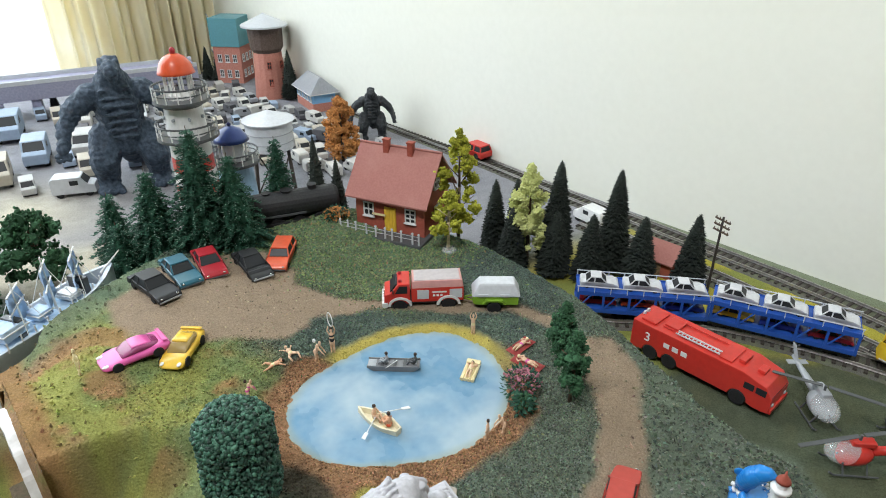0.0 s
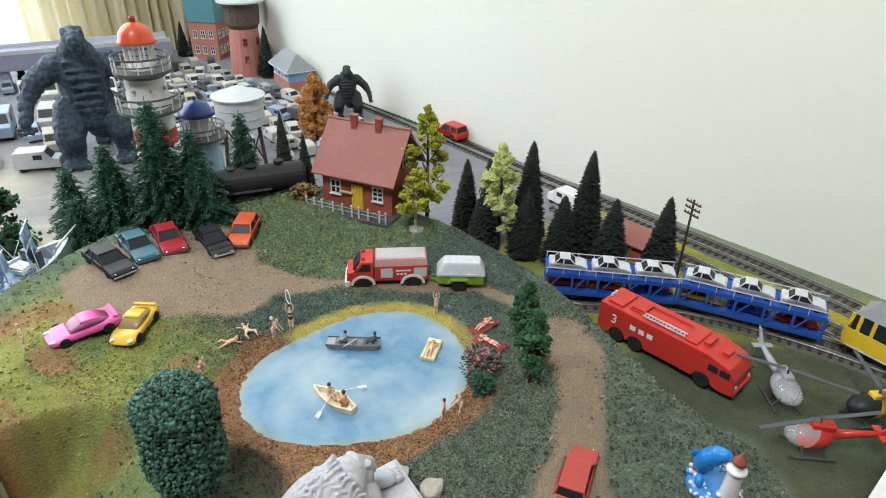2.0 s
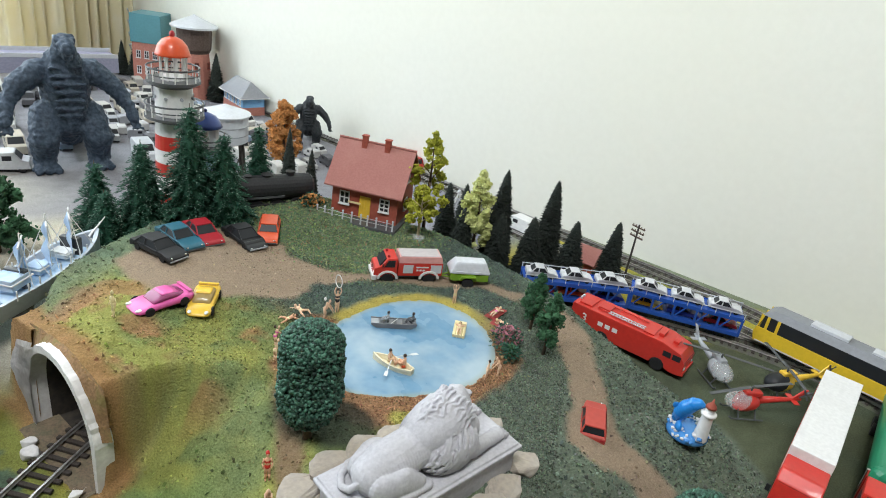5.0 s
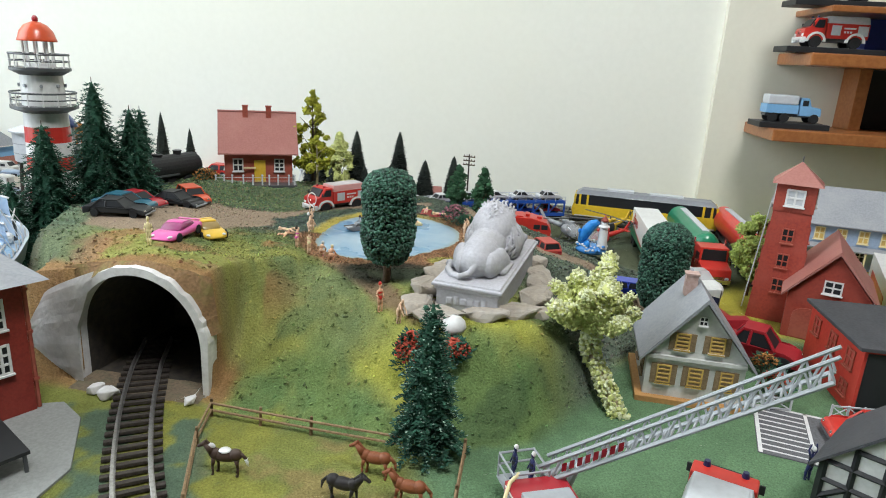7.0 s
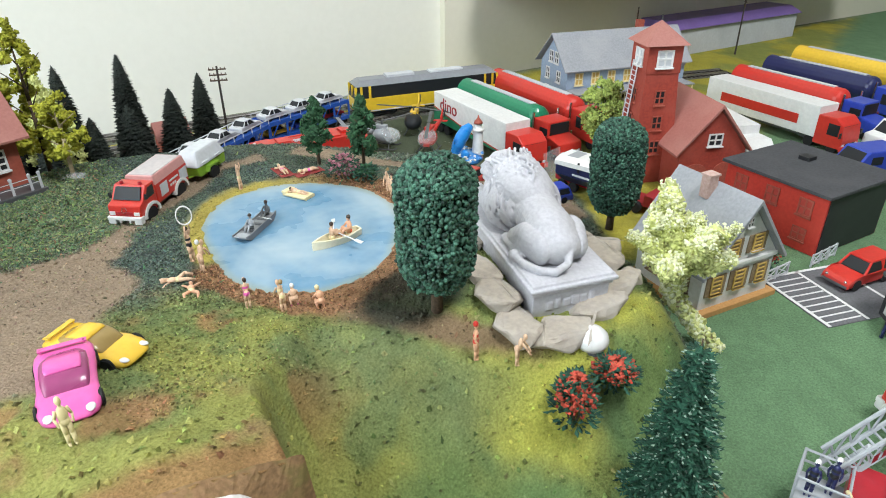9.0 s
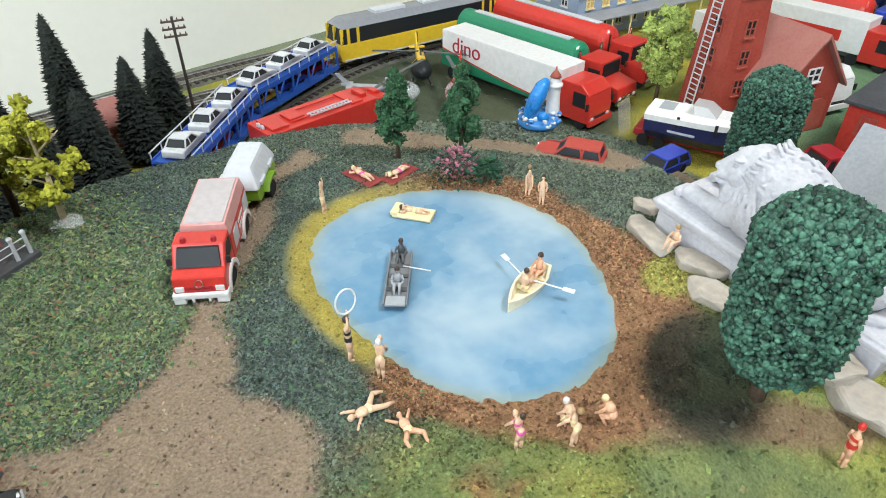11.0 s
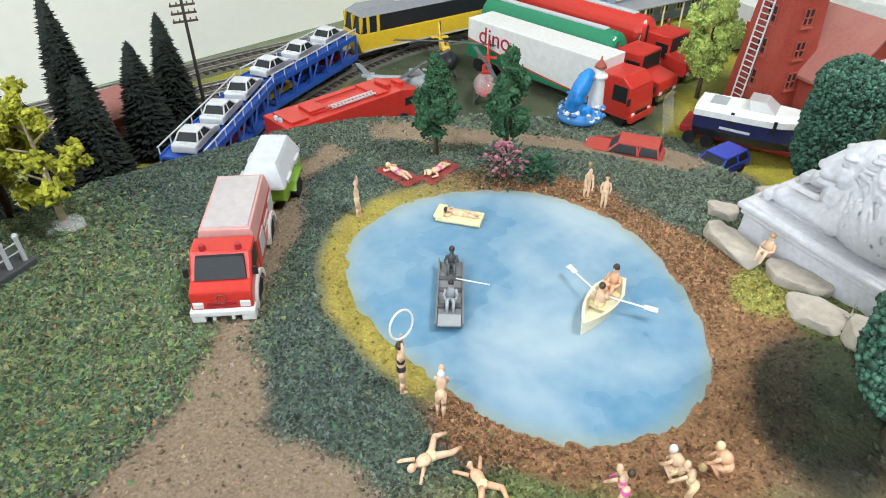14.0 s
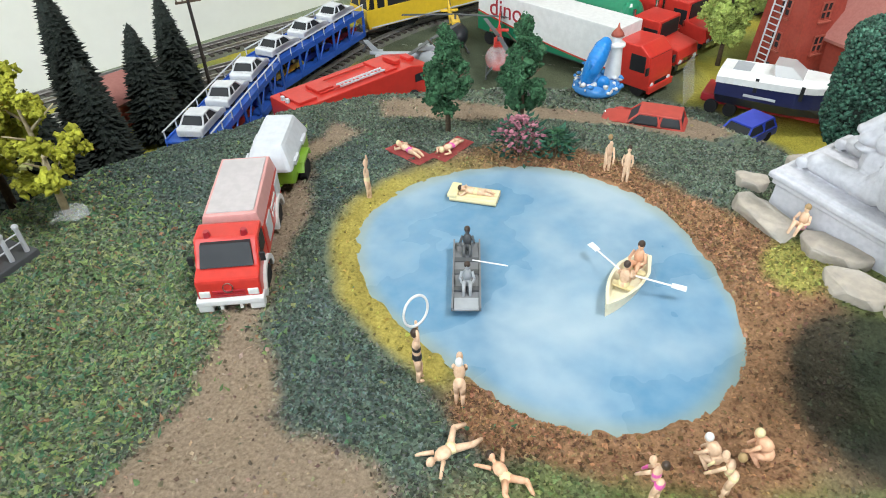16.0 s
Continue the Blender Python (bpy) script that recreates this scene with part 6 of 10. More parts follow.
def hull(bm, ln, w, h, point=0.45, blunt=0.05, wall=0.12, stern=0.72):
    n = 15
    outer, inner = [], []
    for i in range(n):
        u = i / (n - 1)
        px = -ln / 2 + ln * u
        f = (1 - max(0, (u - (1 - point)) / point) ** 2.0) * (stern + (1 - stern) * min(1, u / 0.3)) + blunt
        half = w / 2 * f
        z1 = h * (1 + 0.25 * u * u)
        outer.append([bm.verts.new(p) for p in ((px, -half, z1), (px, -half * 0.75, 0.0), (px, half * 0.75, 0.0), (px, half, z1))])
        hi = max(half - wall, 0.01)
        qx = px * 0.94
        inner.append([bm.verts.new(p) for p in ((qx, -hi, z1), (qx, -hi * 0.72, h * 0.3), (qx, hi * 0.72, h * 0.3), (qx, hi, z1))])
    for a, b in zip(outer[:-1], outer[1:]):
        for k in range(3):
            bm.faces.new((a[k], b[k], b[k + 1], a[k + 1]))
    for a, b in zip(inner[:-1], inner[1:]):
        for k in range(3):
            bm.faces.new((a[k + 1], b[k + 1], b[k], a[k]))
    for k in (0, 3):
        for i in range(n - 1):
            q = (outer[i][k], inner[i][k], inner[i + 1][k], outer[i + 1][k])
            bm.faces.new(q if k else q[::-1])
    for e in (0, n - 1):
        bm.faces.new(outer[e])
        for k in range(3):
            pass
        bm.faces.new((outer[e][0], outer[e][3], inner[e][3], inner[e][0]))
        bm.faces.new(inner[e])
    bmesh.ops.recalc_face_normals(bm, faces=list(bm.faces))


PUNTGREY = paint("punt_grey", (0.17, 0.175, 0.185), 0.5)


def punt():
    """A flat grey punt."""
    t = thing("punt", 1.4, 1.0, 0.03, 21, "grey flat-bottomed punt on the pond", "boat")
    bm = bmn()
    prism(bm, [(-1.75, 0.3), (-1.35, 0.0), (1.35, 0.0), (1.75, 0.35)], -0.42, 0.42, "y", 0.02)
    part("bottom", bm, PUNTGREY, t)
    for s in (-1, 1):
        bm = bmn()
        prism(bm, [(-1.75, 0.28), (-1.35, 0.02), (1.35, 0.02), (1.75, 0.34), (1.75, 0.5), (1.3, 0.42), (-1.3, 0.4), (-1.75, 0.42)], s * 0.42, s * 0.48, "y")
        part("side", bm, PUNTGREY, t)
    stripes(t, "thwart", [(x, 0, 0.3, 0.22, 0.84, 0.08) for x in (-0.75, 0.1, 0.75)], DARKGREY)
    stripes(t, "foredeck", [(-1.45, 0, 0.26, 0.55, 0.8, 0.08)], GREY)
    bm = bmn()
    rod(bm, (0.25, -0.2, 0.75), (-0.35, -1.35, 1.0), 0.025)
    part("fishing_rod", bm, WHITE, t)


punt()


def rowing_boat():
    t = thing("rowing_boat", 3.0, -4.05, 0.03, 168, "cream plastic rowing boat with white oars", "boat")
    bm = bmn()
    t.scale = (0.97, 0.78, 0.85)
    hull(bm, 3.3, 1.4, 0.5, 0.6, 0.04, stern=0.42)
    part("hull", bm, mat("ivory_plastic", (0.74, 0.68, 0.5), (0.68, 0.61, 0.43), 4, 0.6, 0.5, bump=0.05), t)
    stripes(t, "thwart", [(x, 0, 0.3, 0.25, 1.0, 0.08) for x in (-0.7, 0.25)], CREAM)
    for s, tip in ((-1, (-0.75, -1.75)), (1, (-0.35, 1.75))):
        bm = bmn()
        a, b = Vector((0.0, s * 0.3, 0.78)), Vector((tip[0], tip[1], 0.62))
        rod(bm, a, b, 0.035)
        d = (b - a).normalized()
        w = d.cross(Vector((0, 0, 1))) * 0.11
        vs = [bm.verts.new(q) for q in (b - w, b + w, b + w * 1.2 + d * 0.6, b - w * 1.2 + d * 0.6)]
        up = Vector((0, 0, 0.04))
        ws = [bm.verts.new(q.co + up) for q in vs]
        bm.faces.new(vs[::-1])
        bm.faces.new(ws)
        for k in range(4):
            bm.faces.new((vs[k], vs[(k + 1) % 4], ws[(k + 1) % 4], ws[k]))
        part("oar", bm, WHITE, t)


rowing_boat()


def air_mattress():
    t = thing("air_mattress", 6.3, 2.55, 0.05, 97, "yellow floating air mattress", "air mattress")
    for i in range(4):
        bm = bmn()
        rod(bm, (-0.95, -0.36 + 0.24 * i, 0.1), (0.95, -0.36 + 0.24 * i, 0.1), 0.13, 0.13, 8)
        part("tube", bm, CREAM, t)
    bm = bmn()
    box(bm, 0.85, 0, 0.15, 0.4, 0.95, 0.16, 0.05)
    part("pillow", bm, CREAM, t)


air_mattress()

# ---- the brick house on the hill ----


def pane_window(parent, x, y, z, w, h, turn=0.0, rows=2, cols=2, frame=WHITE, pane=None, name="window", sill=True):
    """A small window with bars, on a wall that faces -y before turning."""
    m = tilt(0, 0, turn, (x, y, z))
    bm = bmn()
    box(bm, 0, 0.02, 0, w, 0.08, h)
    bmesh.ops.transform(bm, matrix=m, verts=bm.verts)
    win = part(name, bm, pane or GLASSDARK, parent)
    bm = bmn()
    t = min(w, h) * 0.12
    for px in np.linspace(-w / 2, w / 2, cols + 1):
        box(bm, float(px), -0.04, 0, t, 0.08, h + t)
    for pz in np.linspace(0, h, rows + 1):
        box(bm, 0, -0.038, float(pz), w, 0.08, t)
    if sill:
        box(bm, 0, -0.1, -0.08, w * 1.25, 0.2, 0.1)
    bmesh.ops.transform(bm, matrix=m, verts=bm.verts)
    part("frame", bm, frame, win)
    return win


def pitched_roof(parent, x0, x1, y0, y1, z0, z1, material, over=0.3, thick=0.14, ribs=0):
    """Two slopes with the ridge along x."""
    ym = (y0 + y1) / 2
    roof = None
    for s, ye in ((-1, y0), (1, y1)):
        bm = bmn()
        d = Vector((0, ye - ym, z0 - z1)).normalized()
        nrm = Vector((0, -d.z * (1 if s < 0 else -1) * 1.0, 0))
        pts = [(ym, z1), (ye, z0), (ye, z0 + thick), (ym, z1 + thick * 1.4)]
        prism(bm, pts, x0, x1, "x")
        roof = part("roof_slope", bm, material, parent)
    return roof


def house():
    t = thing("brick_house", -7.3, 19.4, 1.05, 0, "red brick cottage with a tiled roof and yellow door", "house")
    bm = bmn()
    box(bm, -0.3, -1.0, -1.4, 8.3, 6.6, 1.42, 0.05)
    part("base_plate", bm, DARKGREY, t)
    bm = bmn()
    prism(bm, [(-2.55, 0.0), (-2.55, 3.0), (0, 6.9), (2.55, 3.0), (2.55, 0.0)], -3.45, 3.45, "x")
    wall = part("wall", bm, BRICK, t)
    pitched_roof(t, -4.05, 4.05, -3.35, 3.35, 3.05, 7.0, ROOF, ribs=26)
    bm = bmn()
    rod(bm, (-4.05, 0, 7.2), (4.05, 0, 7.2), 0.12, 0.12, 8)
    part("ridge", bm, ROOF, t)
    for x in (-1.25, 1.15):
        bm = bmn()
        box(bm, x, -0.25, 6.3, 0.55, 0.5, 1.5, 0.03)
        box(bm, x, -0.25, 7.75, 0.66, 0.6, 0.14, 0.02)
        part("chimney", bm, BRICK, t)
    bm = bmn()
    box(bm, 0.1, -2.62, 0.08, 1.15, 0.14, 2.3, 0.02)
    door = part("door", bm, YELLOW, t, "open yellow plank door")
    bm = bmn()
    for i in range(4):
        box(bm, -0.32 + 0.28 * i, -2.7, 0.14, 0.22, 0.05, 2.15)
    part("plank", bm, YELLOW, door)
    pane_window(t, -2.1, -2.58, 1.2, 0.95, 1.25)
    pane_window(t, 2.1, -2.58, 1.2, 0.95, 1.25, rows=3)
    for z in (1.0, 3.9):
        pane_window(t, 3.47, 0.0, z, 1.0, 1.1, 90)
        pane_window(t, -3.47, 0.0, z, 1.0, 1.1, -90)
    bm = bmn()
    box(bm, -0.95, -2.85, 1.55, 1.3, 0.12, 0.16)
    part("awning_rail", bm, CREAM, t)
    for x in (-4.3, -3.5, -2.7, -1.6, -0.65, 0.3, 1.0, 1.9, 3.0, 3.6):
        bm = bmn()
        rod(bm, (x, -4.05, 0.0), (x, -4.05, 1.0), 0.09, 0.08, 7)
        ball(bm, (x, -4.05, 1.03), 0.12, 7, 5)
        part("post", bm, LIGHTGREY, t)
    bm = bmn()
    for z in (0.45, 0.8):
        rod(bm, (-4.3, -4.05, z), (3.6, -4.05, z), 0.025, 0.025, 5)
    part("rail", bm, LIGHTGREY, t)
    return t


house()


def shrub(x, y, z, r, h, label, leafs, flowers, n=260, name="flowering_shrub", stalk=0.3):
    t = thing(name, x, y, z, 0, label, "shrub")
    bm = bmn()
    for i in range(9):
        a = i * 2.4
        rod(bm, (0.1 * math.cos(a), 0.1 * math.sin(a), -0.1), (r * 0.7 * math.cos(a), r * 0.7 * math.sin(a), h * 0.75), 0.04, 0.015, 4)
    part("stalk", bm, BARK, t)
    for material, frac, nm in ((leafs, 0.0, "foliage"), (flowers, 0.35, "blossom")):
        bm = bmn()
        for i in range(n):
            a, v = rnd.uniform(0, 6.283), rnd.random() ** 0.7
            rr = r * (0.35 + 0.65 * math.sin(math.pi * min(1, v * 0.8 + 0.2))) * rnd.uniform(0.4, 1.0)
            v = frac + (1 - frac) * v
            c = (rr * math.cos(a), rr * math.sin(a), h * v)
            if material is flowers:
                blob(bm, c, rnd.uniform(0.05, 0.11), 0.5, 1)
            else:
                leaf(bm, c, (math.cos(a), math.sin(a), rnd.uniform(-0.4, 0.9)), rnd.uniform(0.25, 0.5), 0.45)
        part(nm, bm, material, t)
    return t


shrub(-12.6, 16.3, 0.9, 1.35, 1.7, "rust-red flowering shrub beside the brick house", FIRGREEN, LEAFBROWN, 240)
shrub(10.0, 1.9, 0.1, 1.25, 1.75, "dark shrub with muted pink flowers at the pond's edge", FIRGREEN, FLOWERPINK, 200)
shrub(10.6, 0.4, 0.1, 0.75, 1.2, "low dark green plant at the pond's edge", FIRGREEN, LEAFGREEN, 120)
for x, y, h in ((11.5, 5.9, 5.2), (12.95, 2.75, 5.5)):
    foam_tree(x, y, ground_z(x, y), h, 1.15, LEAFGREEN, "small mid-green foam tree behind the pond", crown_from=0.22, clumps=60, size=0.36, group="green trees by the pond")
for x, y, z, h, r in ((-20.8, 8.3, -1.0, 13.0, 2.8), (-24.4, 6.4, -2.5, 11.8, 2.8), (-18.3, 9.6, -0.6, 10.2, 2.4), (-18.4, 15.9, -0.6, 10.2, 1.8), (-28.6, 5.6, -4.6, 11.6, 2.7), (-26.6, 4.2, -3.6, 9.8, 2.0)):
    bough_fir(x, y, min(z, ground_z(x, y)), h, r * 1.2, "green model fir with pale frosted tips at the hill's edge", "frosted firs on the hill")
for x, y, h, r in ((-17.0, 19.8, 8.6, 1.3), (-14.2, 19.2, 7.0, 1.2)):
    cone_fir(x, y, -0.5, h, r, "dark bottle-brush model fir behind a locomotive", group="dark firs behind the hill")
bough_fir(0.7, -24.6, BASE + 0.3, 8.9, 1.8, "bushy green model fir by the paddock fence", density=1.2)
wispy_tree()
foam_tree(38.0, -5.4, BASE, 8.0, 2.0, LEAFBRIGHT, "bright green round foam tree beside the brick tower", crown_from=0.25, shape="round", clumps=80, size=0.55)


# ---- the reclining lion ----


def merge_surface(ob, voxel, smooth, rough):
    """Melts overlapping volumes into one carved surface with a grain."""
    m = ob.modifiers.new("merge", "REMESH")
    m.mode, m.voxel_size, m.use_smooth_shade = "VOXEL", voxel * CM, True
    k = ob.modifiers.new("soften", "SMOOTH")
    k.iterations, k.factor = smooth, 0.5
    tex = bpy.data.textures.new("grain", "CLOUDS")
    tex.noise_scale, tex.noise_depth = voxel * 5 * CM, 3
    d = ob.modifiers.new("grain", "DISPLACE")
    d.texture, d.strength, d.mid_level, d.texture_coords = tex, rough * CM, 0.5, "LOCAL"



def lion():
    """One plain mesh: a stepped plinth, a reclining body, a thick mane, the head turned aside and bowed."""
    bm = bmn()
    # plinth, its top at height 0
    box(bm, 0, 0, -3.6, 10.3, 4.1, 3.2, 0.05)
    box(bm, 0, 0, -0.62, 10.55, 4.35, 0.24, 0.06)
    box(bm, 0, 0, -0.36, 10.85, 4.65, 0.22, 0.06)
    box(bm, 0, 0, -0.16, 10.5, 4.3, 0.16, 0.04)
    for i, (w, h) in enumerate(((0.26, 0.55), (0.34, 0.42), (0.4, 0.5), (0.36, 0.42), (0.24, 0.55), (0.34, 0.42))):
        box(bm, -5.16, -1.15 + 0.46 * i, -1.45 - 0.02 * i, 0.14, w, h, 0.03)
    def run(rows):
        """A smooth swelling form through (x, y, z, rx, ry, rz) rows."""
        for a, b in zip(rows[:-1], rows[1:]):
            n = max(2, int((Vector(b[:3]) - Vector(a[:3])).length / 0.16))
            for k in range(n + 1):
                p = [a[j] + (b[j] - a[j]) * k / n for j in range(6)]
                ball(bm, p[:3], p[3:], 16, 11)
    # trunk from the rump to the shoulders
    run([(-3.45, 0.0, 0.85, 0.95, 1.15, 0.95), (-2.6, 0.0, 1.12, 1.0, 1.3, 1.1), (-1.0, 0.0, 1.3, 1.0, 1.22, 1.15), (0.8, 0.05, 1.6, 1.0, 1.3, 1.35), (2.0, 0.1, 1.55, 1.0, 1.4, 1.4), (2.7, 0.15, 1.2, 0.85, 1.3, 1.0)])
    for s in (-1, 1):
        # folded hind legs, and fore legs laid forward
        run([(-3.2, s * 0.95, 0.75, 0.95, 0.6, 0.85), (-2.5, s * 1.3, 0.85, 0.95, 0.5, 0.85), (-1.6, s * 1.42, 0.5, 0.6, 0.4, 0.5)])
        run([(-1.7, s * 1.5, 0.26, 0.4, 0.36, 0.28), (-2.7, s * 1.62, 0.24, 0.4, 0.32, 0.26), (-1.1, s * 1.6, 0.22, 0.45, 0.36, 0.24)])
        run([(1.9, s * 1.35, 1.0, 0.6, 0.5, 0.8), (2.3, s * 1.4, 0.55, 0.55, 0.46, 0.5), (3.4, s * 1.25, 0.4, 0.45, 0.42, 0.38), (4.4, s * 1.15, 0.36, 0.42, 0.46, 0.36)])
        for k in (-0.3, -0.1, 0.1, 0.3):
            ball(bm, (4.85, s * 1.15 + k, 0.24), (0.26, 0.12, 0.22), 10, 7)
    # tail curled round the rump
    pts = [(-4.2, -0.2, 0.95), (-4.62, 0.1, 0.5), (-4.7, 0.7, 0.24), (-4.35, 1.35, 0.2), (-3.6, 1.85, 0.2), (-2.7, 1.98, 0.2)]
    for i, (p, q) in enumerate(zip(pts[:-1], pts[1:])):
        rod(bm, p, q, 0.2, 0.2, 9)
        ball(bm, q, 0.21 if i < 4 else 0.32, 10, 8)
    # head, turned a little to its left and bowed
    fw = Vector((0.86, 0.42, -0.1)).normalized()
    sd = Vector((0, 0, 1)).cross(fw).normalized()
    up = fw.cross(sd)
    c, k = Vector((2.2, 0.4, 2.45)), 1.2
    basis = Matrix((fw, sd, up)).transposed().to_4x4()
    def lump(f, t, u, r, n=16):
        ball(bm, c + (fw * f + sd * t + up * u) * k, tuple(q * k for q in r), n, max(8, n * 2 // 3), basis)
    # skull tapering smoothly into a broad muzzle
    for i in range(10):
        q = i / 9
        lump(0.95 * q, 0, 0.05 - 0.27 * q, (0.8 - 0.38 * q, 0.76 - 0.33 * q, 0.86 - 0.52 * q), 22)
        lump(0.42 + 0.84 * q, 0, 0.42 - 0.47 * q, (0.42 - 0.26 * q, 0.42 - 0.2 * q, 0.36 - 0.24 * q), 18)
    lump(1.36, 0, -0.1, (0.12, 0.22, 0.12), 12)
    for i in range(8):
        q = i / 7
        lump(0.4 + 0.62 * q, 0, -0.6 - 0.02 * q, (0.4, 0.42 - 0.12 * q, 0.3 - 0.14 * q))
    for t in (-1, 1):
        lump(1.12, t * 0.2, -0.27, (0.26, 0.22, 0.2))
        lump(0.55, t * 0.42, -0.2, (0.42, 0.26, 0.4))
        lump(0.7, t * 0.36, 0.42, (0.22, 0.22, 0.09))
        lump(0.8, t * 0.4, 0.2, (0.1, 0.12, 0.06), 10)
    # mane: a ruff behind the face that flows back over neck and shoulders
    a0, a1 = c - fw * 0.3 + Vector((0, -0.1, 0.1)), Vector((-0.3, 0.0, 1.8))
    axis = (a1 - a0).normalized()
    e1 = axis.cross(Vector((0, 0, 1))).normalized()
    e2 = e1.cross(axis)
    def swell(v):
        return 1.06 + 0.4 * math.sin(math.pi * min(1.0, max(0.0, v) * 0.9)) - 0.08 * v
    for q in range(17):
        v = 0.02 + 0.98 * q / 16
        r = swell(v) * 0.95
        ball(bm, a0 + (a1 - a0) * v, (r, r * 1.1, r * 0.88), 22, 15)
    # chest and shoulders under the mane, set all over with wavy locks
    rr = random.Random(5)
    for e in (-1, 1):
        ctr, rad = Vector((0.95, e * 0.55, 1.05)), Vector((1.95, 1.38, 1.5))
        ball(bm, ctr, (rad.x * 0.98, rad.y * 0.97, rad.z * 0.98), 26, 18)
        for i in range(84):
            x, z = ctr.x + rad.x * rr.uniform(-0.8, 0.95), ctr.z + rad.z * rr.uniform(-0.35, 0.95)
            lean, ph, last = rr.uniform(0.35, 0.8), rr.uniform(0, 6.28), None
            for step in range(rr.randint(7, 12)):
                u = 1 - ((x - ctr.x) / rad.x) ** 2 - ((z - ctr.z) / rad.z) ** 2
                if u < 0.02 or z < 0.12:
                    break
                p = Vector((x, ctr.y + e * (rad.y * math.sqrt(u) + 0.07), z))
                if last is not None:
                    rod(bm, last, p, 0.085, 0.08, 6)
                last = p
                sway = 0.07 * math.sin(ph + 1.3 * step)
                x, z = x - 0.11 * lean + sway, z - 0.12 + 0.6 * sway
    rr = random.Random(12)
    for layer in range(6):
        for i in range(23):
            ph = 2 * math.pi * (i + 0.5 * (layer % 2) + rr.uniform(-0.2, 0.2)) / 23
            if math.sin(ph) < -0.72:
                continue
            v = -0.2 + 0.17 * layer + rr.uniform(-0.03, 0.03)
            stop = v + rr.uniform(0.3, 0.46)
            wave, last = rr.uniform(0.6, 1.4), None
            while v < min(stop, 1.08):
                w = ph + 0.1 * wave * math.sin(15.0 * v + 1.1 * math.sin(3 * ph) + 2.1 * layer)
                ctr = a0 + (a1 - a0) * v
                r = swell(v) + 0.1 + 0.05 * math.sin(9.0 * (v - stop))
                fall = 1.0 * max(0.0, v + 0.1) * abs(math.cos(w))
                p = ctr + (e1 * math.cos(w) * 1.08 + e2 * math.sin(w) * 0.9) * r - Vector((0, 0, fall))
                p.z = max(p.z, 0.1)
                if last is not None:
                    rod(bm, last, p, 0.09, 0.085, 7)
                last, v = p, v + 0.04
    # beard under the chin
    for i in range(14):
        p = c + (fw * 0.3 + sd * (-0.65 + 0.1 * i) + up * -0.85) * k
        for q in range(5):
            e = p + Vector((0.05 * math.sin(q * 1.5 + i), 0.06 * math.cos(q * 1.7 + i), -0.22))
            e.z = max(e.z, 0.1)
            rod(bm, p, e, 0.12, 0.11, 6)
            p = e
    ob = part("lion_statue", bm, STONE, smooth=True)
    merge_surface(ob, 0.038, 0, 0.02)
    ob.matrix_basis = pose(7.8 * CM, -13.6 * CM, 1.75 * CM, 0, -3.5, 54.5)
    return tagged(ob, "pale stone statue of a reclining lion on a stepped plinth", "statue")


lion()


def boulder(x, y, z, r, seed, flat=0.55, group="rocks round the lion", turn=0.0, stretch=1.4):
    bm = bmn()
    rr = random.Random(int(seed * 10) + 1)
    for i in range(13):
        a, q = 2 * math.pi * (i + rr.uniform(-0.3, 0.3)) / 6.5, rr.uniform(0.8, 1.1)
        bm.verts.new((math.cos(a) * r * stretch * q, math.sin(a) * r * q, (-0.5 if i % 2 else rr.uniform(0.6, 1.1)) * r * flat))
    hull_ = bmesh.ops.convex_hull(bm, input=list(bm.verts))
    bmesh.ops.delete(bm, geom=[v for v in bm.verts if not v.link_faces], context="VERTS")
    bmesh.ops.bevel(bm, geom=list(bm.edges), offset=r * 0.1, segments=2, affect="EDGES", profile=0.6)
    bmesh.ops.subdivide_edges(bm, edges=list(bm.edges), cuts=1, use_grid_fill=True)
    for v in bm.verts:
        v.co += Vector((noise.noise(v.co * 1.9), noise.noise(v.co * 1.9 + Vector((7, 0, 0))), noise.noise(v.co * 2.3 + Vector((0, 7, seed))))) * r * 0.09
    ob = part("boulder", bm, ROCK)
    ob.matrix_basis = pose(x * CM, y * CM, z * CM, 0, 0, turn)
    return tagged(ob, "rough pale grey-brown rock beside the lion statue", "rock", group)


for i, (x, y, r, s, a) in enumerate(((10.9, -7.6, 0.62, 1.3, 80), (8.4, -8.1, 0.72, 2.2, 45), (7.0, -10.3, 0.72, 1.7, 68), (5.2, -11.0, 0.8, 1.5, 62), (4.3, -13.0, 1.05, 1.5, 65), (3.2, -14.6, 1.15, 1.5, 60), (2.1, -16.3, 1.1, 1.4, 60), (2.9, -18.3, 1.1, 1.5, -20),
                                     (5.7, -18.7, 1.1, 1.5, -30), (8.0, -18.7, 1.1, 1.5, -25), (10.2, -16.8, 1.2, 1.6, 60), (11.5, -14.4, 1.2, 1.6, 60), (12.4, -12.0, 1.1, 1.4, 60), (13.2, -9.8, 0.9, 1.3, 60), (3.0, -16.2, 0.55, 1.2, 10), (12.4, -16.6, 0.9, 1.4, 20), (9.4, -19.0, 0.7, 1.3, 10))):
    boulder(x, y, max(ground_z(x, y), -3.0) + 0.1, r, i * 3.7, 0.5, turn=a, stretch=s)


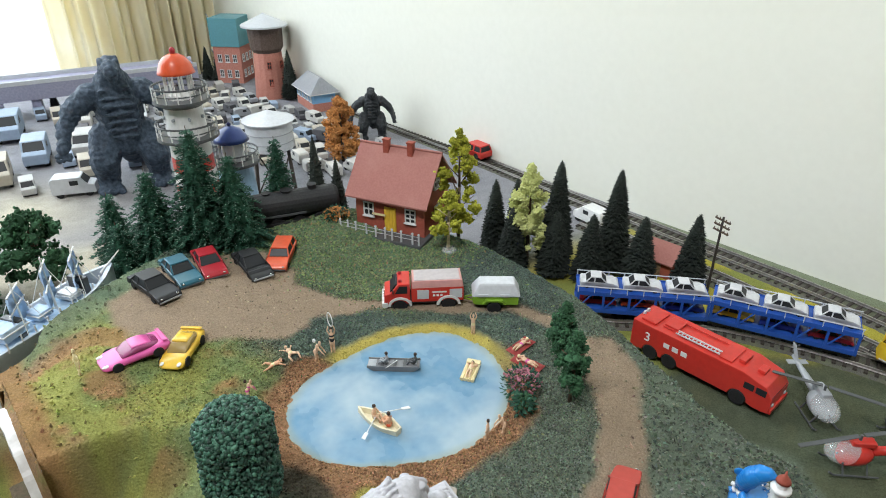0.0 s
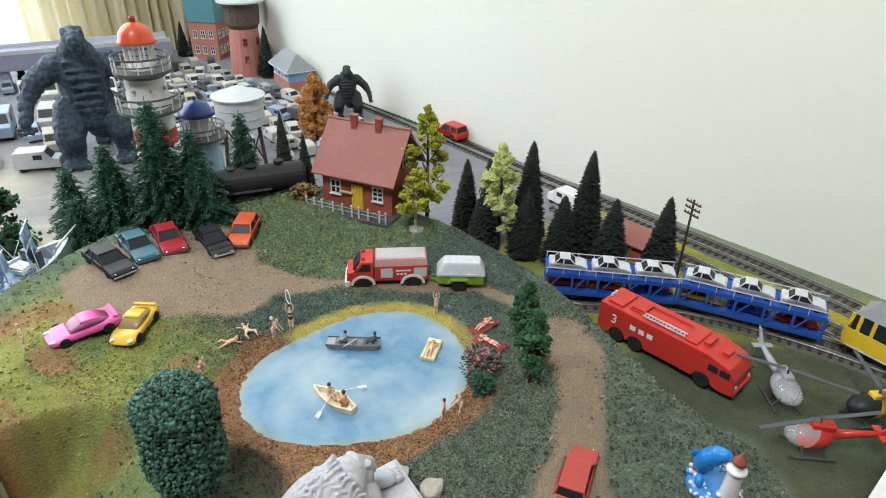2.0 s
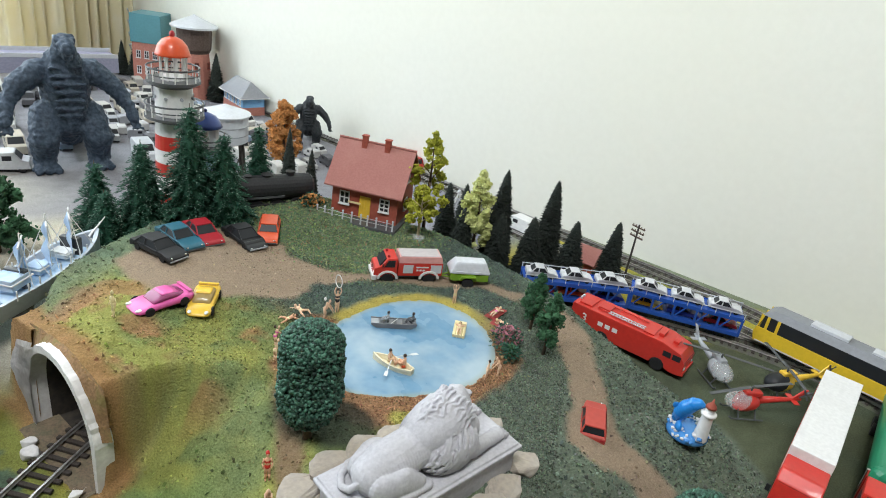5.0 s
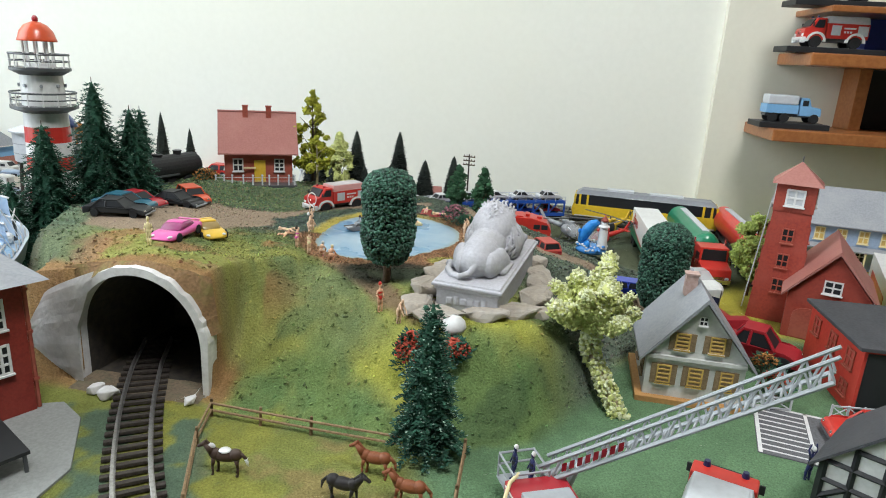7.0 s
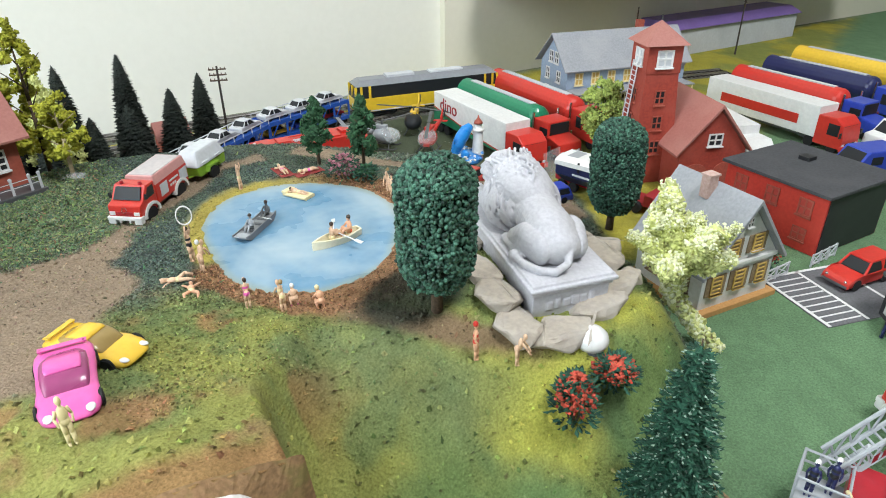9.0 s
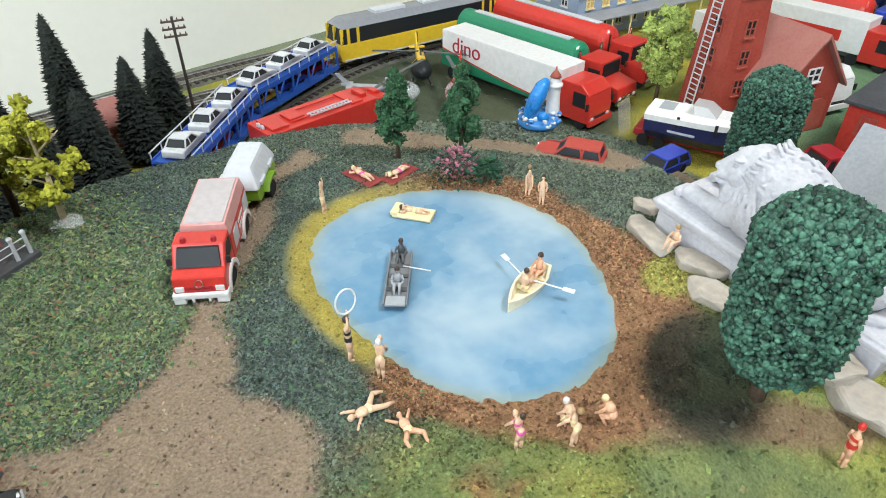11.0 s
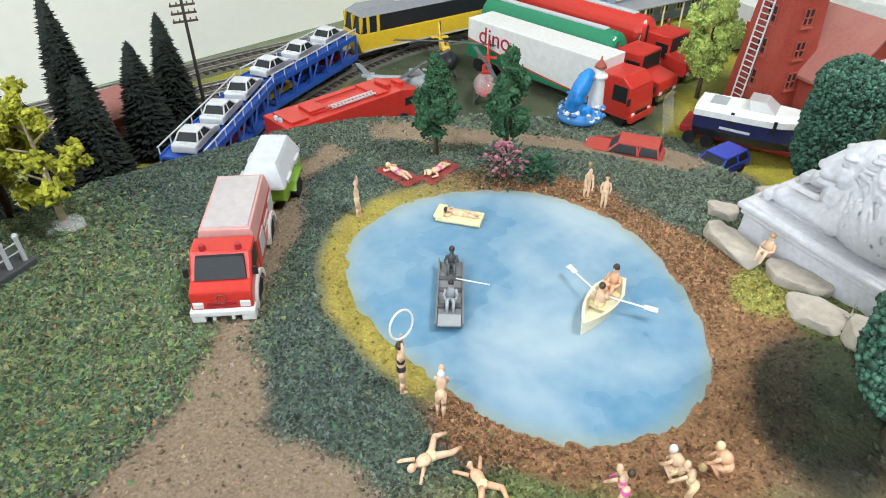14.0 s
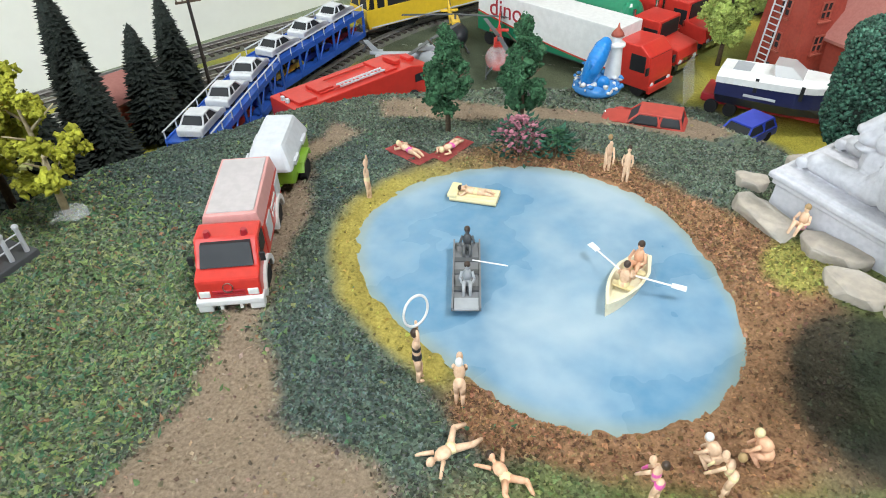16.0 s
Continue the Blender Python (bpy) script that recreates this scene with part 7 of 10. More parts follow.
def dolphin():
    """A painted souvenir: one plain mesh with slots for its colours."""
    bm = bmn()
    lathe(bm, [(1.55, -0.1), (1.75, 0.15), (1.6, 0.5), (1.2, 0.7), (0.4, 0.75)], 20)
    for f in bm.faces:
        f.material_index = 0
    n0 = len(bm.faces)
    for i in range(150):
        a, rr = rnd.uniform(0, 6.28), rnd.uniform(0.9, 1.75)
        blob(bm, (rr * math.cos(a), rr * math.sin(a), rnd.uniform(0.2, 0.85)), rnd.uniform(0.1, 0.22), 0.5, 1)
    bm.faces.ensure_lookup_table()
    for k, f in enumerate(bm.faces[n0:]):
        f.material_index = 1 if (k // 80) % 3 else 0
    n1 = len(bm.faces)
    body = [(-0.75, 0.75, 0.5, 0.3), (-0.95, 0.6, 1.1, 0.48), (-0.9, 0.35, 1.8, 0.62), (-0.65, 0.1, 2.5, 0.66), (-0.3, -0.1, 3.05, 0.58), (0.05, -0.25, 3.3, 0.42), (0.4, -0.35, 3.25, 0.2)]
    for (a, b) in zip(body[:-1], body[1:]):
        for k in range(3):
            u = k / 3
            p = [a[j] + (b[j] - a[j]) * u for j in range(4)]
            ball(bm, p[:3], p[3], 12, 8)
    ball(bm, (-1.35, 0.5, 2.2), (0.5, 0.1, 0.3), 8, 6, tilt(0, 40, 20))
    ball(bm, (-0.3, 0.7, 1.9), (0.18, 0.5, 0.12), 8, 6)
    ball(bm, (-1.0, -0.5, 0.9), (0.3, 0.5, 0.5), 10, 7)
    bm.faces.ensure_lookup_table()
    for f in bm.faces[n1:]:
        f.material_index = 2
    n2 = len(bm.faces)
    lathe(bm, [(0.6, 0.5), (0.59, 0.6), (0.46, 2.75), (0.45, 2.86), (0.46, 2.9), (0.62, 2.95), (0.63, 3.0), (0.62, 3.12), (0.58, 3.16), (0.36, 3.2), (0.35, 3.26), (0.34, 3.65)], 16, (0.75, -0.95))
    bm.faces.ensure_lookup_table()
    for f in bm.faces[n2:]:
        f.material_index = 3
    n3 = len(bm.faces)
    lathe(bm, [(0.46, 3.65), (0.38, 3.85), (0.1, 4.2), (0.04, 4.5)], 14, (0.75, -0.95))
    bm.faces.ensure_lookup_table()
    for f in bm.faces[n3:]:
        f.material_index = 4
    ob = part("dolphin_figurine", bm, [paint("sea_blue_glaze", (0.06, 0.25, 0.6), 0.25), WHITE, BRIGHTBLUE, WHITE, BRICK], smooth=True)
    ob.matrix_basis = pose(24.3 * CM, 1.3 * CM, -2.75 * CM, 0, 0, 5) @ Matrix.Scale(0.87, 4)
    return tagged(ob, "glossy blue dolphin and lighthouse souvenir figurine on the hillside", "figurine")


dolphin()


# ---- the train on the curved track ----
TRAINBLUE = paint("car_carrier_blue", (0.02, 0.09, 0.42), 0.45)
TRAINYELLOW = paint("engine_yellow", (0.7, 0.47, 0.03), 0.4)
TRAINROOF = paint("engine_roof_grey", (0.22, 0.23, 0.25), 0.6)
RAILTOP = BASE + 0.54
CURVE_LINE = curve_points(CURVE, 0.05)


def rail_place(x):
    """The place and heading on the curved track where it passes x."""
    p, a = min(CURVE_LINE, key=lambda q: abs(q[0].x - x))
    return p, a


def seat(t, xa, xb):
    """Sets a vehicle on the rails with its bogies at xa and xb."""
    (p, _), (q, _) = rail_place(xa), rail_place(xb)
    c, d = (p + q) / 2, q - p
    t.matrix_basis = pose(c.x * CM, c.y * CM, RAILTOP * CM, 0, 0, math.degrees(math.atan2(d.y, d.x)))


def bogie(parent, x, frame=BLACK):
    bm = bmn()
    box(bm, x, 0, 0.35, 3.2, 1.5, 0.45, 0.05)
    for s in (-1, 1):
        box(bm, x, s * 0.98, 0.3, 3.0, 0.14, 0.4, 0.04)
        for k in (-1, 1):
            box(bm, x + k * 0.95, s * 1.03, 0.25, 0.5, 0.16, 0.42, 0.04)
    b = part("bogie", bm, frame, parent)
    for k in (-1, 1):
        bm = bmn()
        for s in (-1, 1):
            rod(bm, (x + k * 0.95, s * 0.7, 0.5), (x + k * 0.95, s * 0.9, 0.5), 0.5, 0.46, 16)
        rod(bm, (x + k * 0.95, -0.8, 0.5), (x + k * 0.95, 0.8, 0.5), 0.09)
        part("wheelset", bm, DARKGREY, b)


def electric_engine():
    t = thing("electric_locomotive", 0, 0, 0, 0, "yellow toy locomotive with a dark window band and grey roof", "locomotive")
    a = 9.0
    bm = bmn()
    prism(bm, [(-a, 0.75), (-a - 0.25, 1.6), (-a - 0.1, 2.35), (a + 0.1, 2.35), (a + 0.25, 1.6), (a, 0.75)], -1.5, 1.5, "y", 0.07)
    part("body", bm, TRAINYELLOW, t)
    bm = bmn()
    prism(bm, [(-a - 0.05, 2.3), (-a + 0.35, 3.75), (a - 0.35, 3.75), (a + 0.05, 2.3)], -1.46, 1.46, "y", 0.05)
    part("window_band", bm, GLASSDARK, t)
    bm = bmn()
    frustum(bm, -a + 0.1, a - 0.1, 1.52, 3.7, -a + 0.9, a - 0.9, 0.9, 4.3, 0.08)
    part("roof", bm, TRAINROOF, t)
    stripes(t, "roof_box", [(-3.2, 0, 4.22, 3.4, 1.3, 0.35), (2.6, 0, 4.22, 4.2, 1.2, 0.28)], LIGHTGREY)
    for s in (-1, 1):
        stripes(t, "cab_pillar", [(e * (a - x), s * 1.46, 2.3, 0.28, 0.1, 1.42) for e in (-1, 1) for x in (0.75, 1.75)], TRAINYELLOW)
        stripes(t, "sill_line", [(0, s * 1.5, 0.82, 2 * a - 0.4, 0.05, 0.12)], LIGHTGREY)
        stripes(t, "end_pillar", [(s * (a - 0.13), y, 2.3, 0.3, 0.2, 1.4) for y in (-1.36, 0, 1.36)], TRAINYELLOW)
        for y in (-0.95, 0.95):
            bm = bmn()
            rod(bm, (s * (a + 0.1), y, 1.0), (s * (a + 0.6), y, 1.0), 0.1, 0.1, 8)
            rod(bm, (s * (a + 0.6), y, 1.0), (s * (a + 0.68), y, 1.0), 0.26, 0.26, 10)
            part("buffer", bm, DARKGREY, t)
            bm = bmn()
            ball(bm, (s * (a + 0.22), y, 1.65), (0.08, 0.2, 0.2), 8, 6)
            part("headlight", bm, WHITE, t)
        bogie(t, s * 5.4)
    bm = bmn()
    box(bm, 0, 0, 0.4, 4.6, 2.2, 0.5, 0.06)
    part("underframe", bm, BLACK, t)
    seat(t, 36.3, 46.6)
    return t


def car_carrier(xa, xb):
    """A two-deck open wagon for motor cars."""
    t = thing("car_carrier_wagon", 0, 0, 0, 0, "blue two-deck railway car carrier loaded with toy cars", "railway wagon", "car carrier wagons")
    a = 5.6
    for name, z in (("lower_deck", 0.85), ("upper_deck", 2.55)):
        bm = bmn()
        box(bm, 0, 0, z, 2 * a, 2.7, 0.18, 0.03)
        for s in (-1, 1):
            box(bm, 0, s * 1.36, z - 0.12, 2 * a, 0.1, 0.42, 0.02)
        part(name, bm, TRAINBLUE, t)
    for s in (-1, 1):
        for i in range(6):
            px = -a + 0.15 + (2 * a - 0.3) * i / 5
            bm = bmn()
            box(bm, px, s * 1.38, 0.8, 0.22, 0.12, 1.9, 0.02)
            part("post", bm, TRAINBLUE, t)
        for i in range(5):
            px = -a + 0.15 + (2 * a - 0.3) * i / 5
            bm = bmn()
            rod(bm, (px, s * 1.38, 1.0), (px + 1.1, s * 1.38, 2.5), 0.07, 0.07, 5)
            part("brace", bm, TRAINBLUE, t)
        bm = bmn()
        rod(bm, (-a, s * 1.38, 3.3), (a, s * 1.38, 3.3), 0.05, 0.05, 6)
        for i in range(9):
            px = -a + 0.1 + (2 * a - 0.2) * i / 8
            rod(bm, (px, s * 1.38, 2.7), (px, s * 1.38, 3.3), 0.045, 0.045, 5)
        part("guard_rail", bm, LIGHTGREY, t)
    bogie(t, -3.9)
    bogie(t, 3.9)
    seat(t, xa, xb)
    return t


def loaded_carrier(xa, xb, upper, lower):
    t = car_carrier(xa, xb)
    m = t.matrix_basis
    turn = math.degrees(m.to_euler().z)
    for z, cars in ((2.73, upper), (1.03, lower)):
        for k, (colour, words) in enumerate(cars):
            p = m @ Vector(((-3.7 + 3.7 * k) * CM, 0, z * CM))
            car(p.x / CM, p.y / CM, p.z / CM, turn, 3.3, 1.5, 1.1 if z > 2 else 1.05, colour, words + " toy car carried on a railway wagon", "sedan", "cars on the railway wagons", lamps=False)


electric_engine()
SILVER = paint("silver_white_paint", (0.6, 0.61, 0.63), 0.3)
loaded_carrier(22.2, 30.0, [(SILVER, "silver-white"), (SILVER, "silver-white"), (SILVER, "silver-white")], [(YELLOW, "yellow"), (BLUE, "blue"), (DEEPRED, "dark red")])
loaded_carrier(10.9, 18.5, [(SILVER, "silver-white"), (SILVER, "silver-white"), (SILVER, "silver-white")], [(DEEPRED, "dark red"), (ORANGE, "orange"), (BLUE, "blue")])


# ---- telegraph poles and small hut ----


def telegraph_pole(x, y, h, turn, arms=3, group="telegraph poles"):
    t = thing("telegraph_pole", x, y, BASE, turn, "dark brown telegraph pole with cross arms", "telegraph pole", group)
    bm = bmn()
    rod(bm, (0, 0, -0.1), (0, 0, h), 0.14, 0.1, 8)
    part("pole", bm, TIE, t)
    for i in range(arms):
        bm = bmn()
        box(bm, 0, 0, h - 0.4 - 0.55 * i, 1.7, 0.13, 0.13)
        for px in (-0.75, -0.35, 0.35, 0.75):
            rod(bm, (px, 0, h - 0.28 - 0.55 * i), (px, 0, h - 0.1 - 0.55 * i), 0.06, 0.04, 5)
        part("cross_arm", bm, BARK, t)


telegraph_pole(20.1, 28.5, 8.3, -40)
telegraph_pole(76, 6, 9.0, 20)
telegraph_pole(96, -4, 9.0, 20)


def hut():
    t = thing("hut", 15.6, 31.6, BASE, -20, "small red-roofed wooden hut between dark firs", "hut")
    bm = bmn()
    prism(bm, [(-1.3, 0), (-1.3, 1.9), (0, 3.1), (1.3, 1.9), (1.3, 0)], -1.4, 1.4, "x")
    part("wall", bm, BRICK, t)
    pitched_roof(t, -1.7, 1.7, -1.7, 1.7, 1.7, 3.2, ROOF, ribs=8)
    bm = bmn()
    box(bm, 0, -1.33, 0, 0.8, 0.1, 1.5)
    part("door", bm, WOOD, t)


hut()


# ---- the village in front: white house, fire station, red buildings ----
GREYROOF = mat("grey_slate_plastic", (0.3, 0.31, 0.33), (0.25, 0.26, 0.28), 5, 0.4, 0.6, bump=0.15, c3=(0.36, 0.36, 0.37))
DARKROOF = mat("dark_roof_card", (0.06, 0.062, 0.07), (0.045, 0.046, 0.05), 5, 0.4, 0.7, bump=0.15, c3=(0.085, 0.085, 0.09))
WHITEWALL = mat("white_render", (0.62, 0.62, 0.6), (0.55, 0.55, 0.53), 4, 0.5, 0.7, bump=0.15, c3=(0.5, 0.49, 0.46))
SHUTTER = mat("brown_shutter_wood", (0.28, 0.2, 0.12), (0.2, 0.14, 0.08), 6, 1, 0.6, bump=0.3)
LITPANE = mat("amber_window_card", (0.62, 0.42, 0.12), (0.5, 0.32, 0.09), 3, 1, 0.5)


def white_house():
    # the gable faces the paddock
    t = thing("white_house", 18.8, -22.75, BASE, -28, "white gabled house with grey roof and shuttered windows", "house")
    bm = bmn()
    box(bm, 0, 3.0, -0.2, 7.4, 7.0, 0.6, 0.04)
    part("plinth", bm, mat("ochre_plinth", (0.5, 0.27, 0.1), (0.42, 0.22, 0.08), 5, 1, 0.7), t)
    bm = bmn()
    prism(bm, [(-3.2, 0.35), (-3.2, 3.6), (0, 7.6), (3.2, 3.6), (3.2, 0.35)], 0.0, 6.0, "y")
    wall = part("wall", bm, WHITEWALL, t)
    for s in (-1, 1):
        bm = bmn()
        prism(bm, [(0, 7.75), (s * 3.75, 3.05), (s * 3.75, 3.3), (0, 8.1)], -0.55, 6.5, "y")
        part("roof_slope", bm, GREYROOF, t)
    bm = bmn()
    box(bm, -0.6, 3.2, 7.0, 0.8, 0.7, 1.6, 0.03)
    box(bm, -0.6, 3.2, 8.55, 0.95, 0.85, 0.15, 0.02)
    part("chimney", bm, mat("pink_brick", (0.5, 0.36, 0.32), (0.42, 0.28, 0.24), 5, 1, 0.7), t)
    bm = bmn()
    box(bm, 0, -0.12, 3.25, 6.4, 0.25, 0.3, 0.03)
    part("ledge", bm, WHITEWALL, t)
    for x, z, w, h in ((-2.0, 1.35, 1.7, 1.5), (0.05, 1.35, 1.7, 1.5), (2.05, 1.35, 1.5, 1.5), (-1.1, 4.0, 1.7, 1.3), (1.1, 4.0, 1.7, 1.3)):
        bm = bmn()
        box(bm, x, -0.03, z, w, 0.1, h)
        sh = part("shutter", bm, SHUTTER, t)
        pane_window(t, x, -0.1, z + 0.1, w * 0.5, h * 0.85, rows=4, cols=1, frame=LITPANE, pane=SHUTTER)
        bm = bmn()
        box(bm, x, -0.18, z - 0.02, w * 0.62, 0.22, 0.14)
        part("window_box", bm, WHITE, t)
    pane_window(t, 0, -0.03, 6.0, 0.5, 0.6)
    for y in (1.6, 4.2):
        pane_window(t, -3.22, y, 1.3, 1.1, 1.3, -90, frame=SHUTTER)
        pane_window(t, 3.22, y, 1.3, 1.1, 1.3, 90, frame=SHUTTER)
    t.scale = (0.94, 0.94, 0.92)
    return t


white_house()


def lattice_ladder(bm, a, b, w, rails=0.08, rung=0.05, step=0.5):
    a, b = Vector(a), Vector(b)
    d = (b - a)
    s = d.cross(Vector((0, 0, 1))).normalized() * w / 2
    for q in (-s, s):
        rod(bm, a + q, b + q, rails, rails, 6)
    n = int(d.length / step)
    for i in range(1, n):
        p = a + d * (i / n)
        rod(bm, p - s, p + s, rung, rung, 5)


def fire_station():
    t = thing("fire_station", 36.8, -10.0, BASE, -45, "red brick fire station with a tall hose tower", "fire station")
    REDB = mat("bright_red_brick", (0.33, 0.055, 0.035), (0.26, 0.042, 0.03), 5, 0.5, 0.6, bump=0.2, c3=(0.36, 0.085, 0.06))
    bm = bmn()
    frustum(bm, -2.0, 2.0, 2.0, 0, -1.35, 1.35, 1.35, 12.0)
    tower = part("tower", bm, REDB, t)
    bm = bmn()
    box(bm, 0, 0, 9.7, 3.1, 3.1, 2.4, 0.04)
    part("tower_head", bm, REDB, t)
    bm = bmn()
    frustum(bm, -1.95, 1.95, 1.95, 12.05, -0.06, 0.06, 0.06, 13.8)
    part("tower_roof", bm, ROOF, t)
    bm = bmn()
    rod(bm, (0, 0, 13.6), (0, 0, 14.3), 0.05)
    part("finial", bm, DARKGREY, t)
    for k, a in enumerate((0, 90, 180, 270)):
        m = Matrix.Rotation(math.radians(a), 4, "Z")
        p = m @ Vector((0, -1.56, 0))
        pane_window(t, p.x, p.y, 10.2, 1.3, 1.3, a, frame=WHITE, pane=LIGHTGREY)
        for j in range(3):
            zz = 2.6 + 2.2 * j
            off = 2.0 - 0.65 * (zz + 0.6) / 12.0
            p = m @ Vector((0, -off - 0.0, 0))
            pane_window(t, p.x, p.y, zz, 0.85, 1.2, a, frame=BRICK)
    bm = bmn()
    lattice_ladder(bm, (-2.5, 0.3, 0.2), (-1.7, 0.3, 10.5), 0.9, 0.06, 0.045, 0.4)
    part("ladder", bm, LIGHTGREY, t, "grey ladder leaning on the tower")
    bm = bmn()
    prism(bm, [(0.9, 0), (0.9, 3.9), (3.9, 7.4), (6.9, 3.9), (6.9, 0)], -4.9, 3.2, "y")
    part("engine_hall", bm, REDB, t)
    for s in (-1, 1):
        bm = bmn()
        prism(bm, [(3.9, 7.55), (3.9 + s * 3.5, 3.5), (3.9 + s * 3.5, 3.7), (3.9, 7.85)], -5.3, 3.6, "y")
        part("roof_slope", bm, ROOF, t)
    for x in (2.5, 5.3):
        bm = bmn()
        pts = [(-1.05, 0.1), (-1.05, 2.0)] + [(1.05 * -math.cos(math.pi * i / 8), 2.0 + 0.7 * math.sin(math.pi * i / 8)) for i in range(1, 8)] + [(1.05, 2.0), (1.05, 0.1)]
        prism(bm, [(x + p[0], p[1]) for p in pts], -4.98, -4.88, "y")
        part("engine_door", bm, BRICK, t)
    pane_window(t, 3.9, -4.92, 4.2, 1.2, 1.0)
    return t


fire_station()


def red_building():
    t = thing("red_building", 33.7, -23.8, BASE, -25, "bright red flat-roofed building with white sills", "building")
    REDW = mat("bright_red_render", (0.5, 0.045, 0.03), (0.42, 0.035, 0.025), 4, 0.4, 0.55, bump=0.1, c3=(0.54, 0.07, 0.045))
    bm = bmn()
    box(bm, 0, 0, 0, 7.6, 8.4, 4.6, 0.04)
    part("wall", bm, REDW, t)
    bm = bmn()
    box(bm, 0.0, 0, 4.6, 8.4, 9.0, 0.25, 0.04)
    part("roof", bm, DARKROOF, t)
    bm = bmn()
    box(bm, 1.2, 1.0, 4.84, 1.0, 0.9, 0.3, 0.03)
    part("skylight", bm, BLACK, t)
    for y in (-2.7, 0.0, 2.7):
        pane_window(t, -3.82, y, 2.7, 1.0, 1.2, -90, frame=BRICK, pane=DULLRED)
    pane_window(t, -3.82, -2.7, 0.8, 1.0, 0.9, -90, frame=BRICK, pane=DULLRED)
    bm = bmn()
    box(bm, 0, -4.23, 0.1, 7.2, 0.08, 4.3)
    part("dark_front", bm, BLACK, t)
    return t


red_building()


def brick_villa():
    """The tall brick house by the tunnel, of which a corner shows."""
    t = thing("brick_villa", -24.6, -16.55, BASE, 37, "tall dark red brick house with a broad grey roof", "house")
    DARKBRICK = mat("dark_red_brick", (0.26, 0.035, 0.025), (0.2, 0.028, 0.02), 6, 0.5, 0.6, bump=0.25, c3=(0.3, 0.05, 0.035))
    bm = bmn()
    box(bm, 0, 0, 0, 7.6, 4.8, 8.6, 0.03)
    part("wall", bm, DARKBRICK, t)
    bm = bmn()
    frustum(bm, -4.9, 4.9, 3.4, 8.3, -1.6, 1.6, 0.4, 9.3)
    part("roof", bm, GREYROOF, t)
    for y in (-1.1, 1.1):
        for z in (1.6, 5.4):
            pane_window(t, 3.83, y, z, 1.15, 1.7, 90, rows=3, cols=3)
    for x in (-2.2, 0, 2.2):
        for z in (2.9, 5.6):
            pane_window(t, x, -2.43, z, 1.15, 1.7, rows=3, cols=3)
    bm = bmn()
    rod(bm, (3.95, -2.3, 0.2), (3.95, -2.3, 8.4), 0.12, 0.12, 7)
    for z in (2, 5, 7.6):
        box(bm, 3.95, -2.3, z, 0.3, 0.3, 0.16)
    part("downpipe", bm, BRICK, t)
    bm = bmn()
    prism(bm, [(-2.4, 1.8), (-8.3, 1.2), (-8.3, 1.4), (-2.4, 2.0)], -4.0, 1.2, "x")
    part("porch_roof", bm, BLACK, t)
    for x in (-3.6, 1.0):
        bm = bmn()
        rod(bm, (x, -8.1, 0), (x, -8.1, 1.3), 0.1)
        part("porch_post", bm, DARKGREY, t)
    t.scale = (1, 1, 0.96)
    p = slab_pavement()
    return t


def slab_pavement():
    bm = bmn()
    pts = [(-29, -26.5), (-18.6, -26), (-17.0, -22.5), (-17.6, -17.6), (-18.9, -15.6), (-29, -15.4)]
    prism(bm, pts, BASE - 0.05, BASE + 0.14, "z", 0.03)
    return tagged(part("pavement", bm, mat("pale_grey_paving", (0.3, 0.31, 0.3), (0.25, 0.26, 0.25), 6, 0.5, 0.8, bump=0.2)), "pale grey paving round the brick house", "pavement", kind="structure")


brick_villa()


def blue_house():
    # long, with its ridge along its own x
    t = thing("blue_grey_house", 59.5, 2.6, BASE, -36, "pale blue clapboard house with a grey roof and porch", "house")
    CLAP = mat("pale_blue_clapboard", (0.3, 0.38, 0.5), (0.26, 0.33, 0.44), 4, 0.5, 0.6, bump=0.15)
    bm = bmn()
    prism(bm, [(-3.4, 0), (-3.4, 5.0), (0, 8.4), (3.4, 5.0), (3.4, 0)], -8.2, 8.2, "x")
    part("wall", bm, CLAP, t)
    pitched_roof(t, -8.8, 8.8, -4.0, 4.0, 4.8, 8.5, GREYROOF, ribs=24)
    for x in (-6.6, -4.4, -2.2, 0, 2.2, 4.4, 6.6):
        for z in (0.9, 3.1):
            pane_window(t, x, -3.42, z, 0.95, 1.35, frame=CREAM if z > 2 else WHITE, pane=LITPANE if z > 2 else None)
    for y in (-1.4, 1.4):
        for z in (0.9, 3.1, 5.2):
            pane_window(t, -8.23, y * (1 if z < 5 else 0.5), z, 0.9, 1.3, -90)
    bm = bmn()
    box(bm, 0, -4.6, 2.55, 16.4, 2.6, 0.16, 0.02)
    part("porch_roof", bm, GREYROOF, t)
    for x in (-8, -5.3, -2.7, 0, 2.7, 5.3, 8):
        bm = bmn()
        rod(bm, (x, -5.7, 0), (x, -5.7, 2.6), 0.1)
        part("porch_post", bm, CREAM, t)
    bm = bmn()
    box(bm, 3.5, 0.4, 7.6, 0.8, 0.8, 1.9, 0.03)
    part("chimney", bm, BRICK, t)
    return t


blue_house()


# ---- the paddock ----


